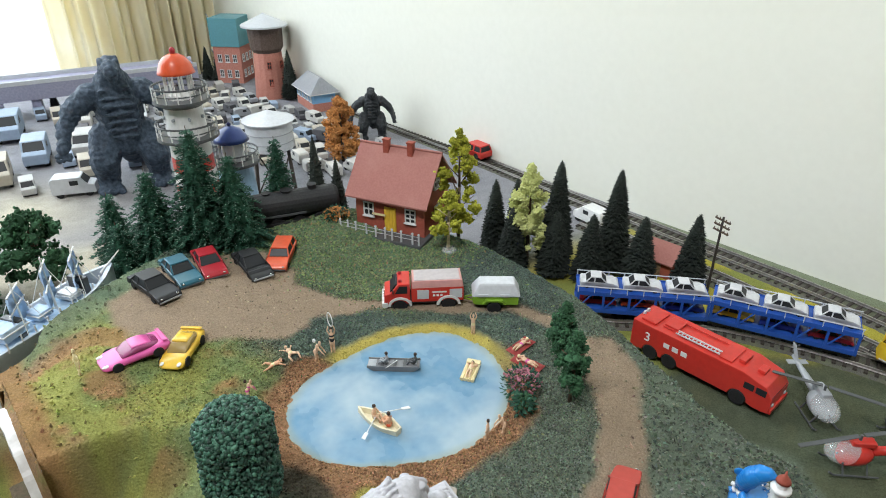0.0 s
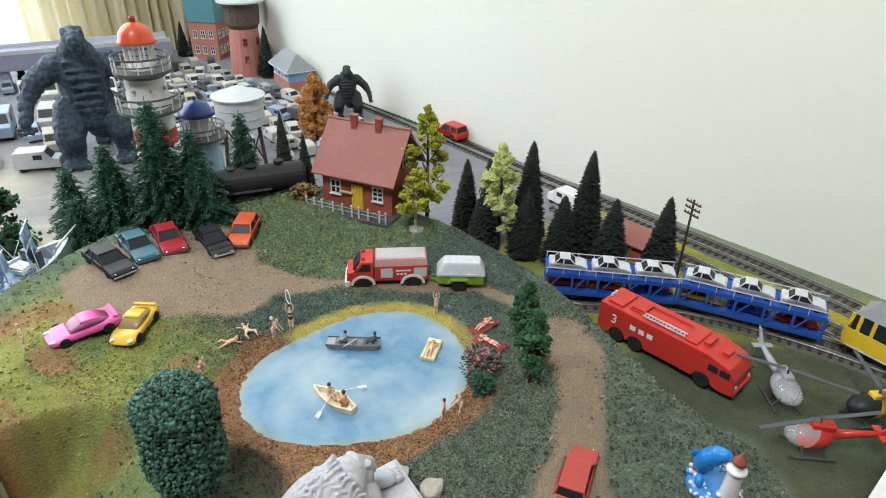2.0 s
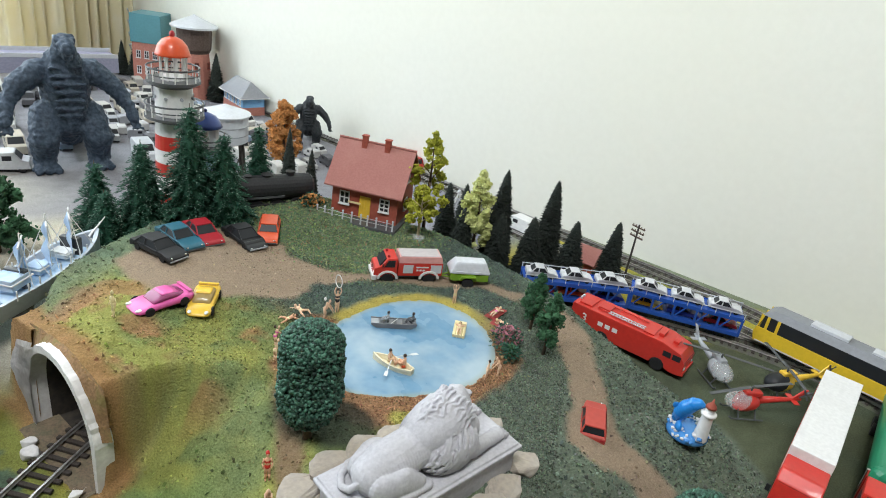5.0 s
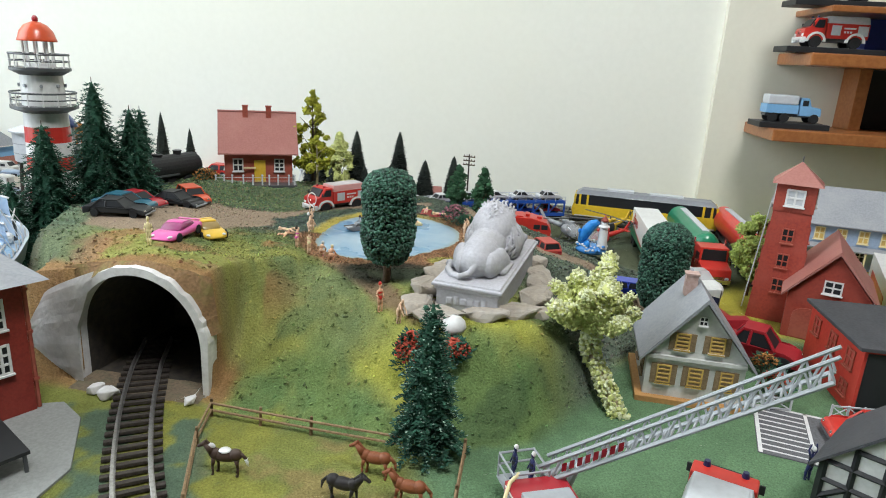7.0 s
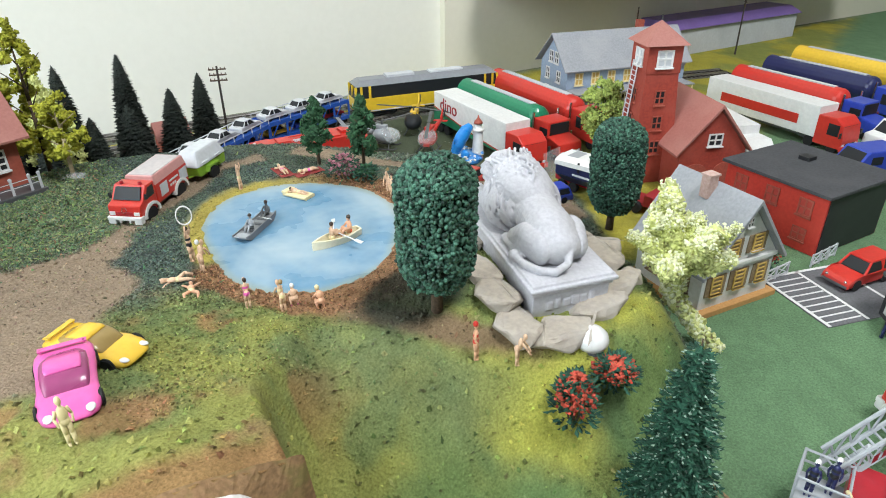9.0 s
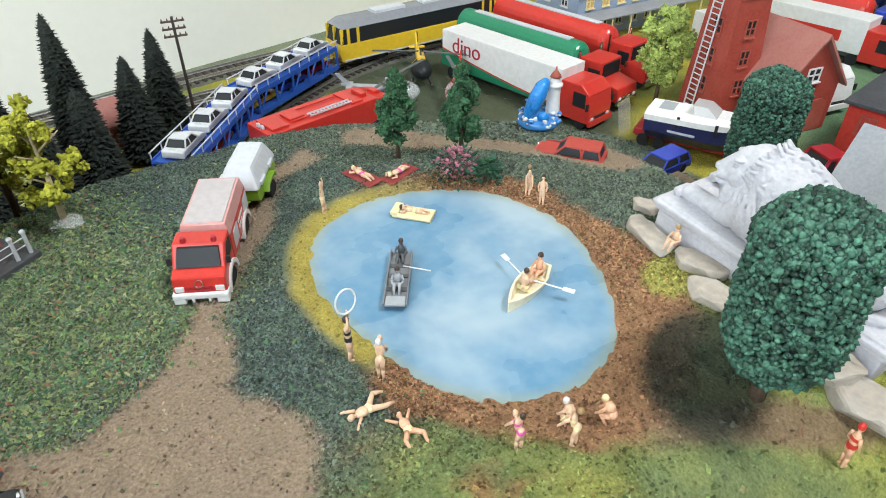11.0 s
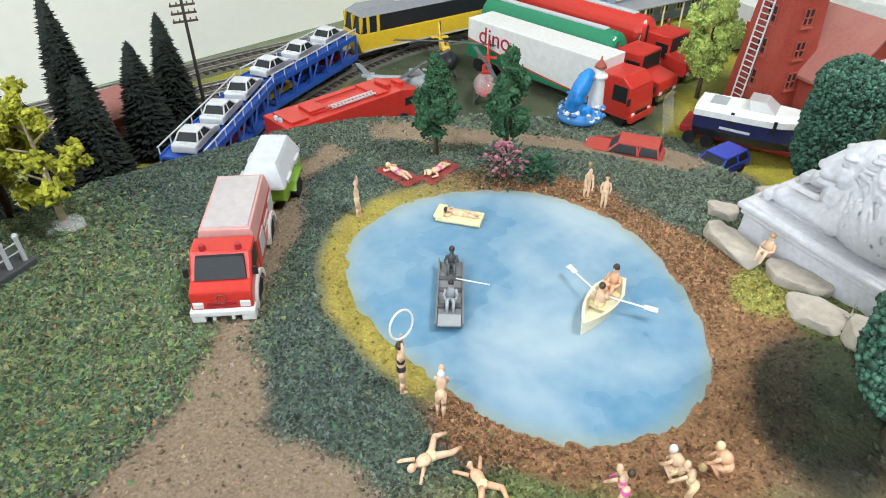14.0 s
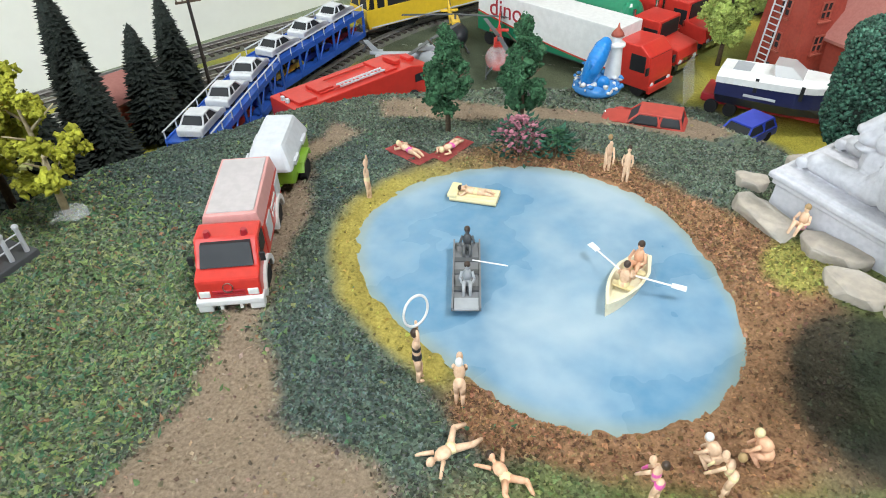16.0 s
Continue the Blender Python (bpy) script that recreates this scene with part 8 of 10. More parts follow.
def fence(pts, label):
    t = thing("paddock_fence", 0, 0, 0, 0, label, "fence", "paddock fences")
    for (x0, y0), (x1, y1) in zip(pts[:-1], pts[1:]):
        n = max(2, int(math.hypot(x1 - x0, y1 - y0) / 3.0) + 1)
        ps = [(x0 + (x1 - x0) * i / (n - 1), y0 + (y1 - y0) * i / (n - 1)) for i in range(n)]
        zs = [max(ground_z(*p), BASE) for p in ps]
        for p, z in zip(ps, zs):
            bm = bmn()
            rod(bm, (p[0], p[1], z - 0.2), (p[0] + 0.05, p[1], z + 1.15), 0.11, 0.09, 6)
            part("post", bm, WOOD, t)
        for (p, z), (q, w) in zip(list(zip(ps, zs))[:-1], list(zip(ps, zs))[1:]):
            for h in (0.45, 0.9):
                bm = bmn()
                rod(bm, (p[0], p[1] - 0.1, z + h), (q[0], q[1] - 0.1, w + h), 0.075, 0.075, 5)
                part("rail", bm, WOOD, t)


fence([(-11.4, -27), (-11.2, -21.5), (-10.6, -18.6), (-5.2, -21.6), (-0.4, -24.2)], "ochre wooden post and rail paddock fence")
fence([(2.6, -25.4), (1.0, -29), (-0.8, -33)], "ochre wooden post and rail paddock fence beside the lawn")


def horse(x, y, turn, colour, label, mane=None):
    """One plain mesh of a standing horse."""
    bm = bmn()
    ball(bm, (0, 0, 1.35), (0.95, 0.38, 0.42), 14, 9)
    ball(bm, (-0.65, 0, 1.45), (0.45, 0.38, 0.42), 12, 8)
    ball(bm, (0.65, 0, 1.42), (0.4, 0.34, 0.42), 12, 8)
    rod(bm, (0.8, 0, 1.5), (1.3, 0, 2.1), 0.3, 0.17, 9)
    ball(bm, (1.32, 0, 2.12), (0.2, 0.16, 0.2), 9, 7)
    rod(bm, (1.3, 0, 2.15), (1.72, 0, 1.9), 0.17, 0.1, 8)
    ball(bm, (1.72, 0, 1.9), 0.11, 8, 6)
    for s in (-1, 1):
        rod(bm, (1.25, s * 0.08, 2.25), (1.22, s * 0.1, 2.45), 0.05, 0.01, 5)
        for px, k in ((0.7, 0.12 * s), (-0.75, -0.1 * s)):
            rod(bm, (px, s * 0.2, 1.2), (px + k, s * 0.2, 0.62), 0.15, 0.09, 7)
            rod(bm, (px + k, s * 0.2, 0.62), (px + k * 0.7, s * 0.2, 0.05), 0.085, 0.07, 7)
            rod(bm, (px + k * 0.7, s * 0.2, 0.12), (px + k * 0.7 + 0.05, s * 0.2, 0.0), 0.08, 0.11, 7)
    rod(bm, (-1.0, 0, 1.6), (-1.35, 0, 1.2), 0.1, 0.12, 6)
    rod(bm, (-1.35, 0, 1.2), (-1.45, 0, 0.7), 0.12, 0.04, 6)
    for i in range(6):
        u = i / 5
        ball(bm, (0.72 + 0.5 * u, 0, 1.75 + 0.5 * u), (0.13, 0.09, 0.16), 7, 5)
    if mane:
        k0 = len(bm.faces)
        ball(bm, (0.02, 0, 1.74), (0.42, 0.36, 0.12), 12, 6)
        ball(bm, (0.95, 0, 1.98), (0.34, 0.11, 0.22), 9, 6)
        rod(bm, (-1.32, 0, 1.25), (-1.47, 0, 0.7), 0.14, 0.05, 6)
        for f in list(bm.faces)[k0:]:
            f.material_index = 1
    ob = part("model_horse", bm, [colour, WHITE], smooth=True)
    ob.matrix_basis = pose(x * CM, y * CM, ground_z(x, y) * CM, 0, 0, turn) @ Matrix.Scale(0.78, 4)
    return tagged(ob, label, "horse", "horses in the paddock")


CHESTNUT = mat("chestnut_coat", (0.24, 0.08, 0.035), (0.18, 0.06, 0.025), 4, 1, 0.5)
DARKCOAT = mat("dark_brown_coat", (0.06, 0.035, 0.025), (0.045, 0.025, 0.02), 4, 1, 0.5, c3=(0.12, 0.09, 0.07))
BLACKCOAT = mat("black_coat", (0.02, 0.018, 0.018), (0.03, 0.026, 0.026), 4, 1, 0.5)
horse(-9.6, -24.3, 160, DARKCOAT, "dark brown model horse with a pale saddle cloth", True)
horse(-2.35, -25.95, 150, CHESTNUT, "chestnut model horse standing in the paddock")
horse(-4.2, -27.65, -32, BLACKCOAT, "black model horse standing in the paddock")
horse(-1.15, -28.5, 148, CHESTNUT, "chestnut model horse grazing near the fence")

for x, y, r, h in ((0.75, -20.1, 1.0, 2.6), (3.1, -20.9, 1.05, 1.2)):
    shrub(x, y, ground_z(x, y) + 0.1, r, h, "bright red flowering shrub on the slope", FIRGREEN, FLOWERRED, 420)


def parasol_stone():
    t = thing("white_dish", 3.5, -19.5, ground_z(3.5, -19.5) - 0.95, 0, "white domed disc standing on a dark foot", "ornament")
    bm = bmn()
    lathe(bm, [(0.95, -0.1), (0.9, 0.5), (0.7, 1.0), (0.5, 1.2)], 18)
    part("foot", bm, DARKGREY, t)
    bm = bmn()
    lathe(bm, [(0.4, 0.9), (0.95, 1.1), (1.1, 1.5), (0.98, 1.95), (0.65, 2.3), (0.3, 2.45), (0.04, 2.5)], 24)
    part("dome", bm, WHITE, t, smooth=True)
    t.scale = (0.72, 0.72, 0.7)


parasol_stone()


def hatched_yard():
    t = thing("marked_yard", 24.6, -28.5, BASE + 0.02, -38, "grey yard with white painted hatching", "road marking", kind="structure")
    bm = bmn()
    box(bm, 0, 0, -0.05, 8.5, 6.0, 0.1)
    part("asphalt", bm, mat("grey_asphalt", (0.14, 0.14, 0.15), (0.1, 0.1, 0.105), 10, 0.5, 0.85, bump=0.3), t)
    rows = [(0, 2.9, 0.055, 8.4, 0.22, 0.02), (-4.1, 0, 0.055, 0.22, 6.0, 0.02), (-1.2, 0, 0.055, 0.2, 6.0, 0.02), (1.8, 0, 0.055, 0.2, 6.0, 0.02)]
    stripes(t, "white_line", rows + [(-2.7, -2.6 + 0.6 * i, 0.056, 2.7, 0.12, 0.018) for i in range(9)], WHITE)


hatched_yard()


def ladder_truck():
    """A turntable ladder; its cab points along its own x."""
    t = thing("ladder_fire_engine", 4.1, -35.9, BASE, -92, "red and white ladder fire engine with a long grey ladder", "fire engine")
    bm = bmn()
    def arch(c, r=0.75):
        return [(c + r * math.cos(k * math.pi / 6), max(0.5, 0.6 + r * math.sin(k * math.pi / 6))) for k in range(7)]
    prism(bm, [(-5.4, 0.5), (-5.4, 2.2), (2.6, 2.2), (2.6, 0.5)] + arch(-3.0), -1.45, 1.45, "y", 0.05)
    part("body", bm, DEEPRED, t)
    stripes(t, "white_stripe", [(-1.6, s * 1.47, 0.95, 7.2, 0.04, 0.14) for s in (-1, 1)] + [(-1.6, s * 1.47, 2.0, 7.2, 0.04, 0.1) for s in (-1, 1)], WHITE)
    stripes(t, "locker", [(x, s * 1.47, 1.4, 1.2, 0.05, 0.5) for x in (-4.6, -1.2, 0.8) for s in (-1, 1)], GREY)
    bm = bmn()
    box(bm, -1.0, 0, 2.2, 6.2, 2.3, 0.3, 0.05)
    part("deck", bm, GREY, t)
    bm = bmn()
    prism(bm, [(2.7, 0.5), (2.7, 3.2), (5.3, 3.2), (5.8, 1.7), (5.8, 0.5)] , -1.45, 1.45, "y", 0.1)
    part("cab", bm, WHITE, t)
    stripes(t, "side_window", [(x, s * 1.46, 1.9, 1.0, 0.05, 0.9) for x in (3.4, 4.7) for s in (-1, 1)], GLASSDARK)
    for s in (-1, 1):
        for wx in (-3.0, 4.2):
            wheel(t, wx, s * 1.25, 0.62, 0.64, 0.5)
    bm = bmn()
    lathe(bm, [(0.7, 2.4), (0.7, 2.7), (0.5, 2.9)], 18, (-1.6, 0))
    part("turntable", bm, DARKGREY, t)
    return t


ladder_truck()


def long_ladder():
    a, b = Vector((5.1, -29.7, -4.3)), Vector((12.3, -37.5, 4.6))
    t = thing("turntable_ladder", 0, 0, 0, 0, "long grey lattice ladder raised from a fire engine", "ladder")
    d = b - a
    s = d.cross(Vector((0, 0, 1))).normalized() * 0.55
    up = Vector((0, 0, 1.0))
    for q in (-s, s):
        bm = bmn()
        rod(bm, a + q, b + q, 0.12, 0.1, 6)
        rod(bm, a + q + up, b + q + up, 0.1, 0.08, 6)
        n = 16
        for i in range(n):
            p0, p1 = a + q + d * (i / n), a + q + d * ((i + 1) / n)
            rod(bm, p0, p0.lerp(p1, 0.5) + up, 0.055, 0.055, 5)
            rod(bm, p0.lerp(p1, 0.5) + up, p1, 0.055, 0.055, 5)
        part("side_truss", bm, GREY, t)
    for i in range(38):
        bm = bmn()
        p = a + d * (i + 0.5) / 38
        rod(bm, p - s, p + s, 0.06, 0.06, 5)
        part("rung", bm, GREY, t)
    side = s.normalized() * (-1 if s.y > 0 else 1)
    for i in range(8):
        p = a + d * (0.12 + 0.032 * i) + side * 0.75 + Vector((0, 0, 0.55))
        q = d.normalized()
        bm = bmn()
        vs = [bm.verts.new(p + q * u + Vector((0, 0, w))) for u, w in ((-0.14, -0.22), (0.14, -0.22), (0.14, 0.22), (-0.14, 0.22))]
        bm.faces.new(vs)
        bmesh.ops.solidify(bm, geom=list(bm.faces), thickness=0.03)
        part("lettering", bm, DEEPRED, t)
    bx, by, bz = a.x - 1, a.y, a.z - 0.2
    corners = ((-0.9, -0.9), (0.9, -0.9), (0.9, 0.9), (-0.9, 0.9))
    bm = bmn()
    box(bm, bx, by, bz - 0.05, 1.9, 1.9, 0.1)
    basket = part("basket", bm, GREY, t)
    for (x0, y0), (x1, y1) in zip(corners, corners[1:] + corners[:1]):
        for z in (0.7, 1.3):
            bm = bmn()
            rod(bm, (bx + x0, by + y0, bz + z), (bx + x1, by + y1, bz + z), 0.06, 0.06, 5)
            part("basket_rail", bm, GREY, basket)
        bm = bmn()
        rod(bm, (bx + x0, by + y0, bz), (bx + x0, by + y0, bz + 1.35), 0.06, 0.06, 5)
        part("basket_post", bm, GREY, basket)
    bm = bmn()
    rod(bm, a + d * 0.16, a + Vector((1.2, -0.3, -0.6)), 0.16, 0.2, 8)
    part("ram", bm, LIGHTGREY, t)


long_ladder()
fire_truck(10.9, -34.8, BASE, 44, "red fire engine with a pale roof on the lawn", 1.1, "fire engines on the lawn")
car(28.4, -18.0, BASE, -52, 5.6, 2.5, 2.6, DEEPRED, "dark red model pickup parked behind the white house", "sedan")


def timbered_house():
    """A black half-timbered house at the lawn's edge."""
    t = thing("half_timbered_house", 21.8, -34.2, BASE, -62, "black half-timbered house with pale panels and dark roof", "house")
    bm = bmn()
    prism(bm, [(-3.0, 0), (-3.0, 3.6), (0, 6.6), (3.0, 3.6), (3.0, 0)], -3.2, 3.2, "y")
    wall = part("wall", bm, WHITEWALL, t)
    for s in (-1, 1):
        bm = bmn()
        prism(bm, [(0, 6.75), (s * 3.6, 3.1), (s * 3.6, 3.3), (0, 7.0)], -3.6, 3.6, "y")
        part("roof_slope", bm, DARKROOF, t)
    def beam(a, b):
        q = bmn()
        rod(q, a, b, 0.17, 0.17, 4)
        part("beam", q, BLACK, t)
    for face in (-3.24, 3.24):
        for x in (-2.9, -1.5, 0, 1.5, 2.9):
            beam((x, face, 0), (x, face, 3.6 + (3.0 - abs(x)) * 0.95))
        for z in (0.1, 1.3, 2.5, 3.7):
            beam((-2.9, face, z), (2.9, face, z))
        for x in (-2.2, -0.7, 0.7, 2.2):
            beam((x - 0.7, face, 1.3), (x + 0.7, face, 2.5))
            beam((x + 0.7, face, 0.1), (x - 0.7, face, 1.3))
        beam((-1.5, face, 4.9), (1.5, face, 4.9))
    for face in (-3.04, 3.04):
        for y in (-3.1, -1.6, 0, 1.6, 3.1):
            beam((face, y, 0), (face, y, 3.5))
        for z in (0.1, 1.3, 2.5, 3.5):
            beam((face, -3.1, z), (face, 3.1, z))
        for y in (-2.35, -0.8, 0.8, 2.35):
            beam((face, y - 0.75, 1.3), (face, y + 0.75, 2.5))
    t.scale = (0.85, 0.85, 0.85)


timbered_house()


def garden_fence(x0, y0, x1, y1):
    t = thing("garden_fence", x0, y0, BASE, math.degrees(math.atan2(y1 - y0, x1 - x0)), "low pale garden fence with crossed braces", "fence", "garden fences")
    ln = math.hypot(x1 - x0, y1 - y0)
    n = max(2, int(ln / 0.9))
    for i in range(n + 1):
        bm = bmn()
        box(bm, ln * i / n, 0, 0, 0.12, 0.12, 1.05, 0.02)
        part("post", bm, LIGHTGREY, t)
    for z in (0.15, 0.9):
        bm = bmn()
        box(bm, ln / 2, 0, z, ln, 0.08, 0.1)
        part("rail", bm, LIGHTGREY, t)
    for i in range(n):
        for u, w in ((0.2, 0.9), (0.9, 0.2)):
            bm = bmn()
            rod(bm, (ln * i / n, 0, u), (ln * (i + 1) / n, 0, w), 0.04, 0.04, 4)
            part("brace", bm, LIGHTGREY, t)


garden_fence(22.4, -23.9, 24.8, -24.9)
garden_fence(26.8, -26.1, 29.6, -27.2)
shrub(24.9, -23.3, BASE, 1.2, 2.0, "dark red flowering shrub beside the garden fence", FIRGREEN, FLOWERRED, 160)
shrub(27.2, -19.9, BASE, 1.0, 1.5, "orange flowering shrub behind the white house", FIRGREEN, LEAFBROWN, 140)
car(26.6, -28.9, BASE + 0.08, 150, 4.6, 2.0, 1.8, RED, "small red model fire car on the marked yard", "wagon")


def fire_hose():
    """A pale hose hanging down from the ladder's basket."""
    bm = bmn()
    pts = [(3.5, -30.5, -3.2), (2.9, -30.9, -3.3), (2.3, -31.6, -4.0), (1.7, -32.3, -5.0), (1.3, -32.8, -5.5), (0.7, -33.0, -5.6), (0.4, -32.5, -5.6), (0.9, -34.5, -5.6), (0.2, -37.0, -5.6)]
    for p, q in zip(pts[:-1], pts[1:]):
        rod(bm, p, q, 0.09, 0.09, 7)
        ball(bm, q, 0.09, 7, 5)
    ob = part("fire_hose", bm, CREAM, smooth=True)
    return tagged(ob, "pale fire hose hanging from the ladder basket", "hose")


fire_hose()
for i, (x, y, r) in enumerate(((-16.6, -15.4, 0.55), (-17.4, -14.6, 0.45), (-11.9, -17.0, 0.35))):
    ob = boulder(x, y, BASE + 0.25, r, 70 + i * 1.9, 0.7, "plaster lumps at the tunnel mouth", 30 * i, 1.3)
    ob.data.materials[0] = PLASTER
    tagged(ob, "pale crumbled plaster lump at the tunnel mouth", "rock", "plaster lumps at the tunnel mouth")


def a_frame_crane(x, y):
    t = thing("a_frame_crane", x, y, BASE, 20, "small white A-frame crane beside the rear track", "crane")
    for s in (-1, 1):
        bm = bmn()
        rod(bm, (s * 1.4, 0, 0), (0, 0, 4.6), 0.16, 0.12, 6)
        part("leg", bm, WHITE, t)
    bm = bmn()
    rod(bm, (0, 0, 4.4), (2.4, -0.8, 3.0), 0.1, 0.08, 6)
    part("jib", bm, WHITE, t)
    bm = bmn()
    ball(bm, (0, 0, 4.65), 0.28, 10, 7)
    part("sheave", bm, LIGHTGREY, t)


a_frame_crane(-1.5, 36.5)

# ---- miniature figures: each one plain mesh ----


def limb(bm, pts, r0, r1):
    n = len(pts) - 1
    for i, (p, q) in enumerate(zip(pts[:-1], pts[1:])):
        ra, rb = r0 + (r1 - r0) * i / n, r0 + (r1 - r0) * (i + 1) / n
        rod(bm, p, q, ra, rb, 7)
        ball(bm, q, rb, 7, 5)


def figure(x, y, z, turn, label, posture="stand", skin=FLESHPALE, second=None, k=1.0, top=None, group="bathers round the pond"):
    """A toy figure facing its own +x."""
    bm = bmn()
    hipz = 0.98
    if posture in ("stand", "hoop", "armsup", "bent"):
        lean = 0.45 if posture == "bent" else 0.0
        limb(bm, [(0, -0.11, hipz), (0.05, -0.12, 0.5), (0, -0.13, 0.06)], 0.15, 0.08)
        limb(bm, [(0, 0.11, hipz), (0.12, 0.13, 0.52), (0.12, 0.14, 0.06)], 0.15, 0.08)
        for s in (-1, 1):
            ball(bm, (0.1, s * 0.13, 0.05), (0.16, 0.07, 0.06), 7, 5)
        ball(bm, (0.02, 0, 1.0), (0.2, 0.25, 0.2), 10, 7)
        ball(bm, (0.02 + lean * 0.5, 0, 1.3), (0.18, 0.24, 0.35), 10, 8)
        hx, hz = 0.03 + lean * 1.1, 1.86 - lean * 0.3
        rod(bm, (lean * 0.9, 0, 1.5), (hx, 0, hz - 0.1), 0.08, 0.08, 7)
        ball(bm, (hx, 0, hz), (0.15, 0.14, 0.18), 10, 8)
        for s in (-1, 1):
            sh = (lean * 0.8, s * 0.24, 1.5 - lean * 0.1)
            if posture in ("hoop", "armsup"):
                limb(bm, [sh, (0.1, s * 0.36, 1.85), (0.08, s * 0.24, 2.15)], 0.08, 0.055)
            elif posture == "bent":
                limb(bm, [sh, (0.75, s * 0.26, 1.05), (0.95, s * 0.2, 0.8)], 0.08, 0.055)
            else:
                limb(bm, [sh, (0.02, s * 0.36, 1.2), (0.2, s * 0.3, 0.98)], 0.08, 0.055)
    elif posture == "sit":
        ball(bm, (0, 0, 0.2), (0.24, 0.27, 0.2), 10, 7)
        ball(bm, (-0.05, 0, 0.55), (0.17, 0.24, 0.36), 10, 8)
        ball(bm, (0.0, 0, 1.08), (0.15, 0.14, 0.18), 10, 8)
        rod(bm, (-0.05, 0, 0.8), (0, 0, 1.0), 0.08, 0.08, 7)
        for s in (-1, 1):
            limb(bm, [(0.05, s * 0.12, 0.2), (0.5, s * 0.16, 0.5), (0.82, s * 0.16, 0.08)], 0.14, 0.07)
            limb(bm, [(-0.05, s * 0.24, 0.75), (0.15, s * 0.36, 0.5), (0.42, s * 0.26, 0.5)], 0.08, 0.055)
    elif posture == "crouch":
        ball(bm, (0, 0, 0.55), (0.22, 0.26, 0.2), 10, 7)
        ball(bm, (0.2, 0, 0.85), (0.3, 0.24, 0.24), 10, 8)
        ball(bm, (0.5, 0, 1.12), (0.15, 0.14, 0.17), 10, 8)
        for s in (-1, 1):
            limb(bm, [(0, s * 0.15, 0.5), (0.42, s * 0.22, 0.45), (0.1, s * 0.22, 0.06)], 0.14, 0.07)
            limb(bm, [(0.25, s * 0.22, 0.9), (0.5, s * 0.35, 0.6), (0.7, s * 0.22, 0.35)], 0.08, 0.055)
    elif posture in ("lie", "sprawl"):
        ball(bm, (0, 0, 0.16), (0.24, 0.25, 0.15), 10, 7)
        ball(bm, (0.35, 0, 0.2), (0.34, 0.25, 0.16), 10, 8)
        ball(bm, (0.9, 0, 0.26), (0.18, 0.14, 0.16), 10, 8)
        rod(bm, (0.6, 0, 0.2), (0.85, 0, 0.25), 0.08, 0.08, 7)
        w = 0.3 if posture == "sprawl" else 0.0
        for s in (-1, 1):
            limb(bm, [(-0.1, s * 0.12, 0.16), (-0.55, s * (0.16 + w), 0.22 + 0.15 * w), (-1.02, s * (0.14 + w * 0.9), 0.1)], 0.14, 0.07)
            limb(bm, [(0.55, s * 0.24, 0.2), (0.75 + w * 0.5, s * 0.52, 0.16), (1.02, s * (0.3 + w), 0.12)], 0.08, 0.055)
    n0 = len(bm.faces)
    bm.faces.ensure_lookup_table()
    if second is not None:
        for f in bm.faces:
            c = f.calc_center_median()
            if posture in ("stand", "hoop", "armsup", "bent"):
                if 0.9 < c.z < 1.12 and abs(c.y) < 0.27 or (top and 1.3 < c.z < 1.48 and abs(c.y) < 0.24):
                    f.material_index = 1
            elif posture in ("lie", "sprawl"):
                if -0.18 < c.x < 0.12 and abs(c.y) < 0.26:
                    f.material_index = 1
            elif c.z < 0.32 and abs(c.x) < 0.2:
                f.material_index = 1
    if top:
        k0 = len(bm.faces)
        head = {"sit": (-0.02, 0, 1.14), "crouch": (0.47, 0, 1.2)}.get(posture, (0.0, 0, 1.92))
        if posture in ("lie", "sprawl"):
            head = (0.97, 0, 0.28)
        ball(bm, head, (0.17, 0.165, 0.16), 9, 7)
        bm.faces.ensure_lookup_table()
        for f in bm.faces[k0:]:
            f.material_index = 2
    if posture == "hoop":
        k0 = len(bm.faces)
        torus(bm, (0.1, 0, 2.72), 0.52, 0.045, tilt(90, 0, 30), 26, 7)
        bm.faces.ensure_lookup_table()
        for f in bm.faces[k0:]:
            f.material_index = 3
    slim = 0.74 if posture in ("stand", "hoop", "armsup", "bent") else 0.85
    ob = part("miniature_figure", bm, [skin, second or skin, top or skin, WHITE], smooth=True)
    ob.matrix_basis = pose(x * CM, y * CM, z * CM, 0, 0, turn) @ Matrix.Diagonal((k * slim, k * slim, k, 1))
    return tagged(ob, label, "figure", group)


HAIR = paint("dark_hair_paint", (0.05, 0.03, 0.02), 0.6)
BLOND = paint("pale_hair_paint", (0.34, 0.22, 0.1), 0.6)
gz = ground_z
figure(-3.2, 0.7, gz(-3.2, 0.7) - 0.02, -60, "toy bather swinging a pale hoop by the pond", "hoop", FLESHPALE, BLACK, 1.0, HAIR)
figure(-3.6, -0.75, gz(-3.6, -0.75), 20, "toy bather with a cap walking by the pond", "bent", FLESHPALE, None, 0.92, WHITE)
figure(4.85, 6.65, gz(4.85, 6.65), -70, "toy bather standing with raised arms on the shore", "armsup", FLESHPALE, CREAM, 0.85)
figure(9.5, -2.8, gz(9.5, -2.8), 190, "toy bather standing at the pond's edge", "stand", FLESHPALE, None, 0.8, HAIR)
figure(10.2, -1.9, gz(10.2, -1.9), 200, "toy bather standing with arms raised at the pond", "bent", FLESHPALE, None, 0.82, BLOND)
figure(-5.3, -1.2, gz(-5.3, -1.2), 155, "toy bather sprawled on the turf in yellow trunks", "sprawl", FLESHPALE, CREAM, 0.88)
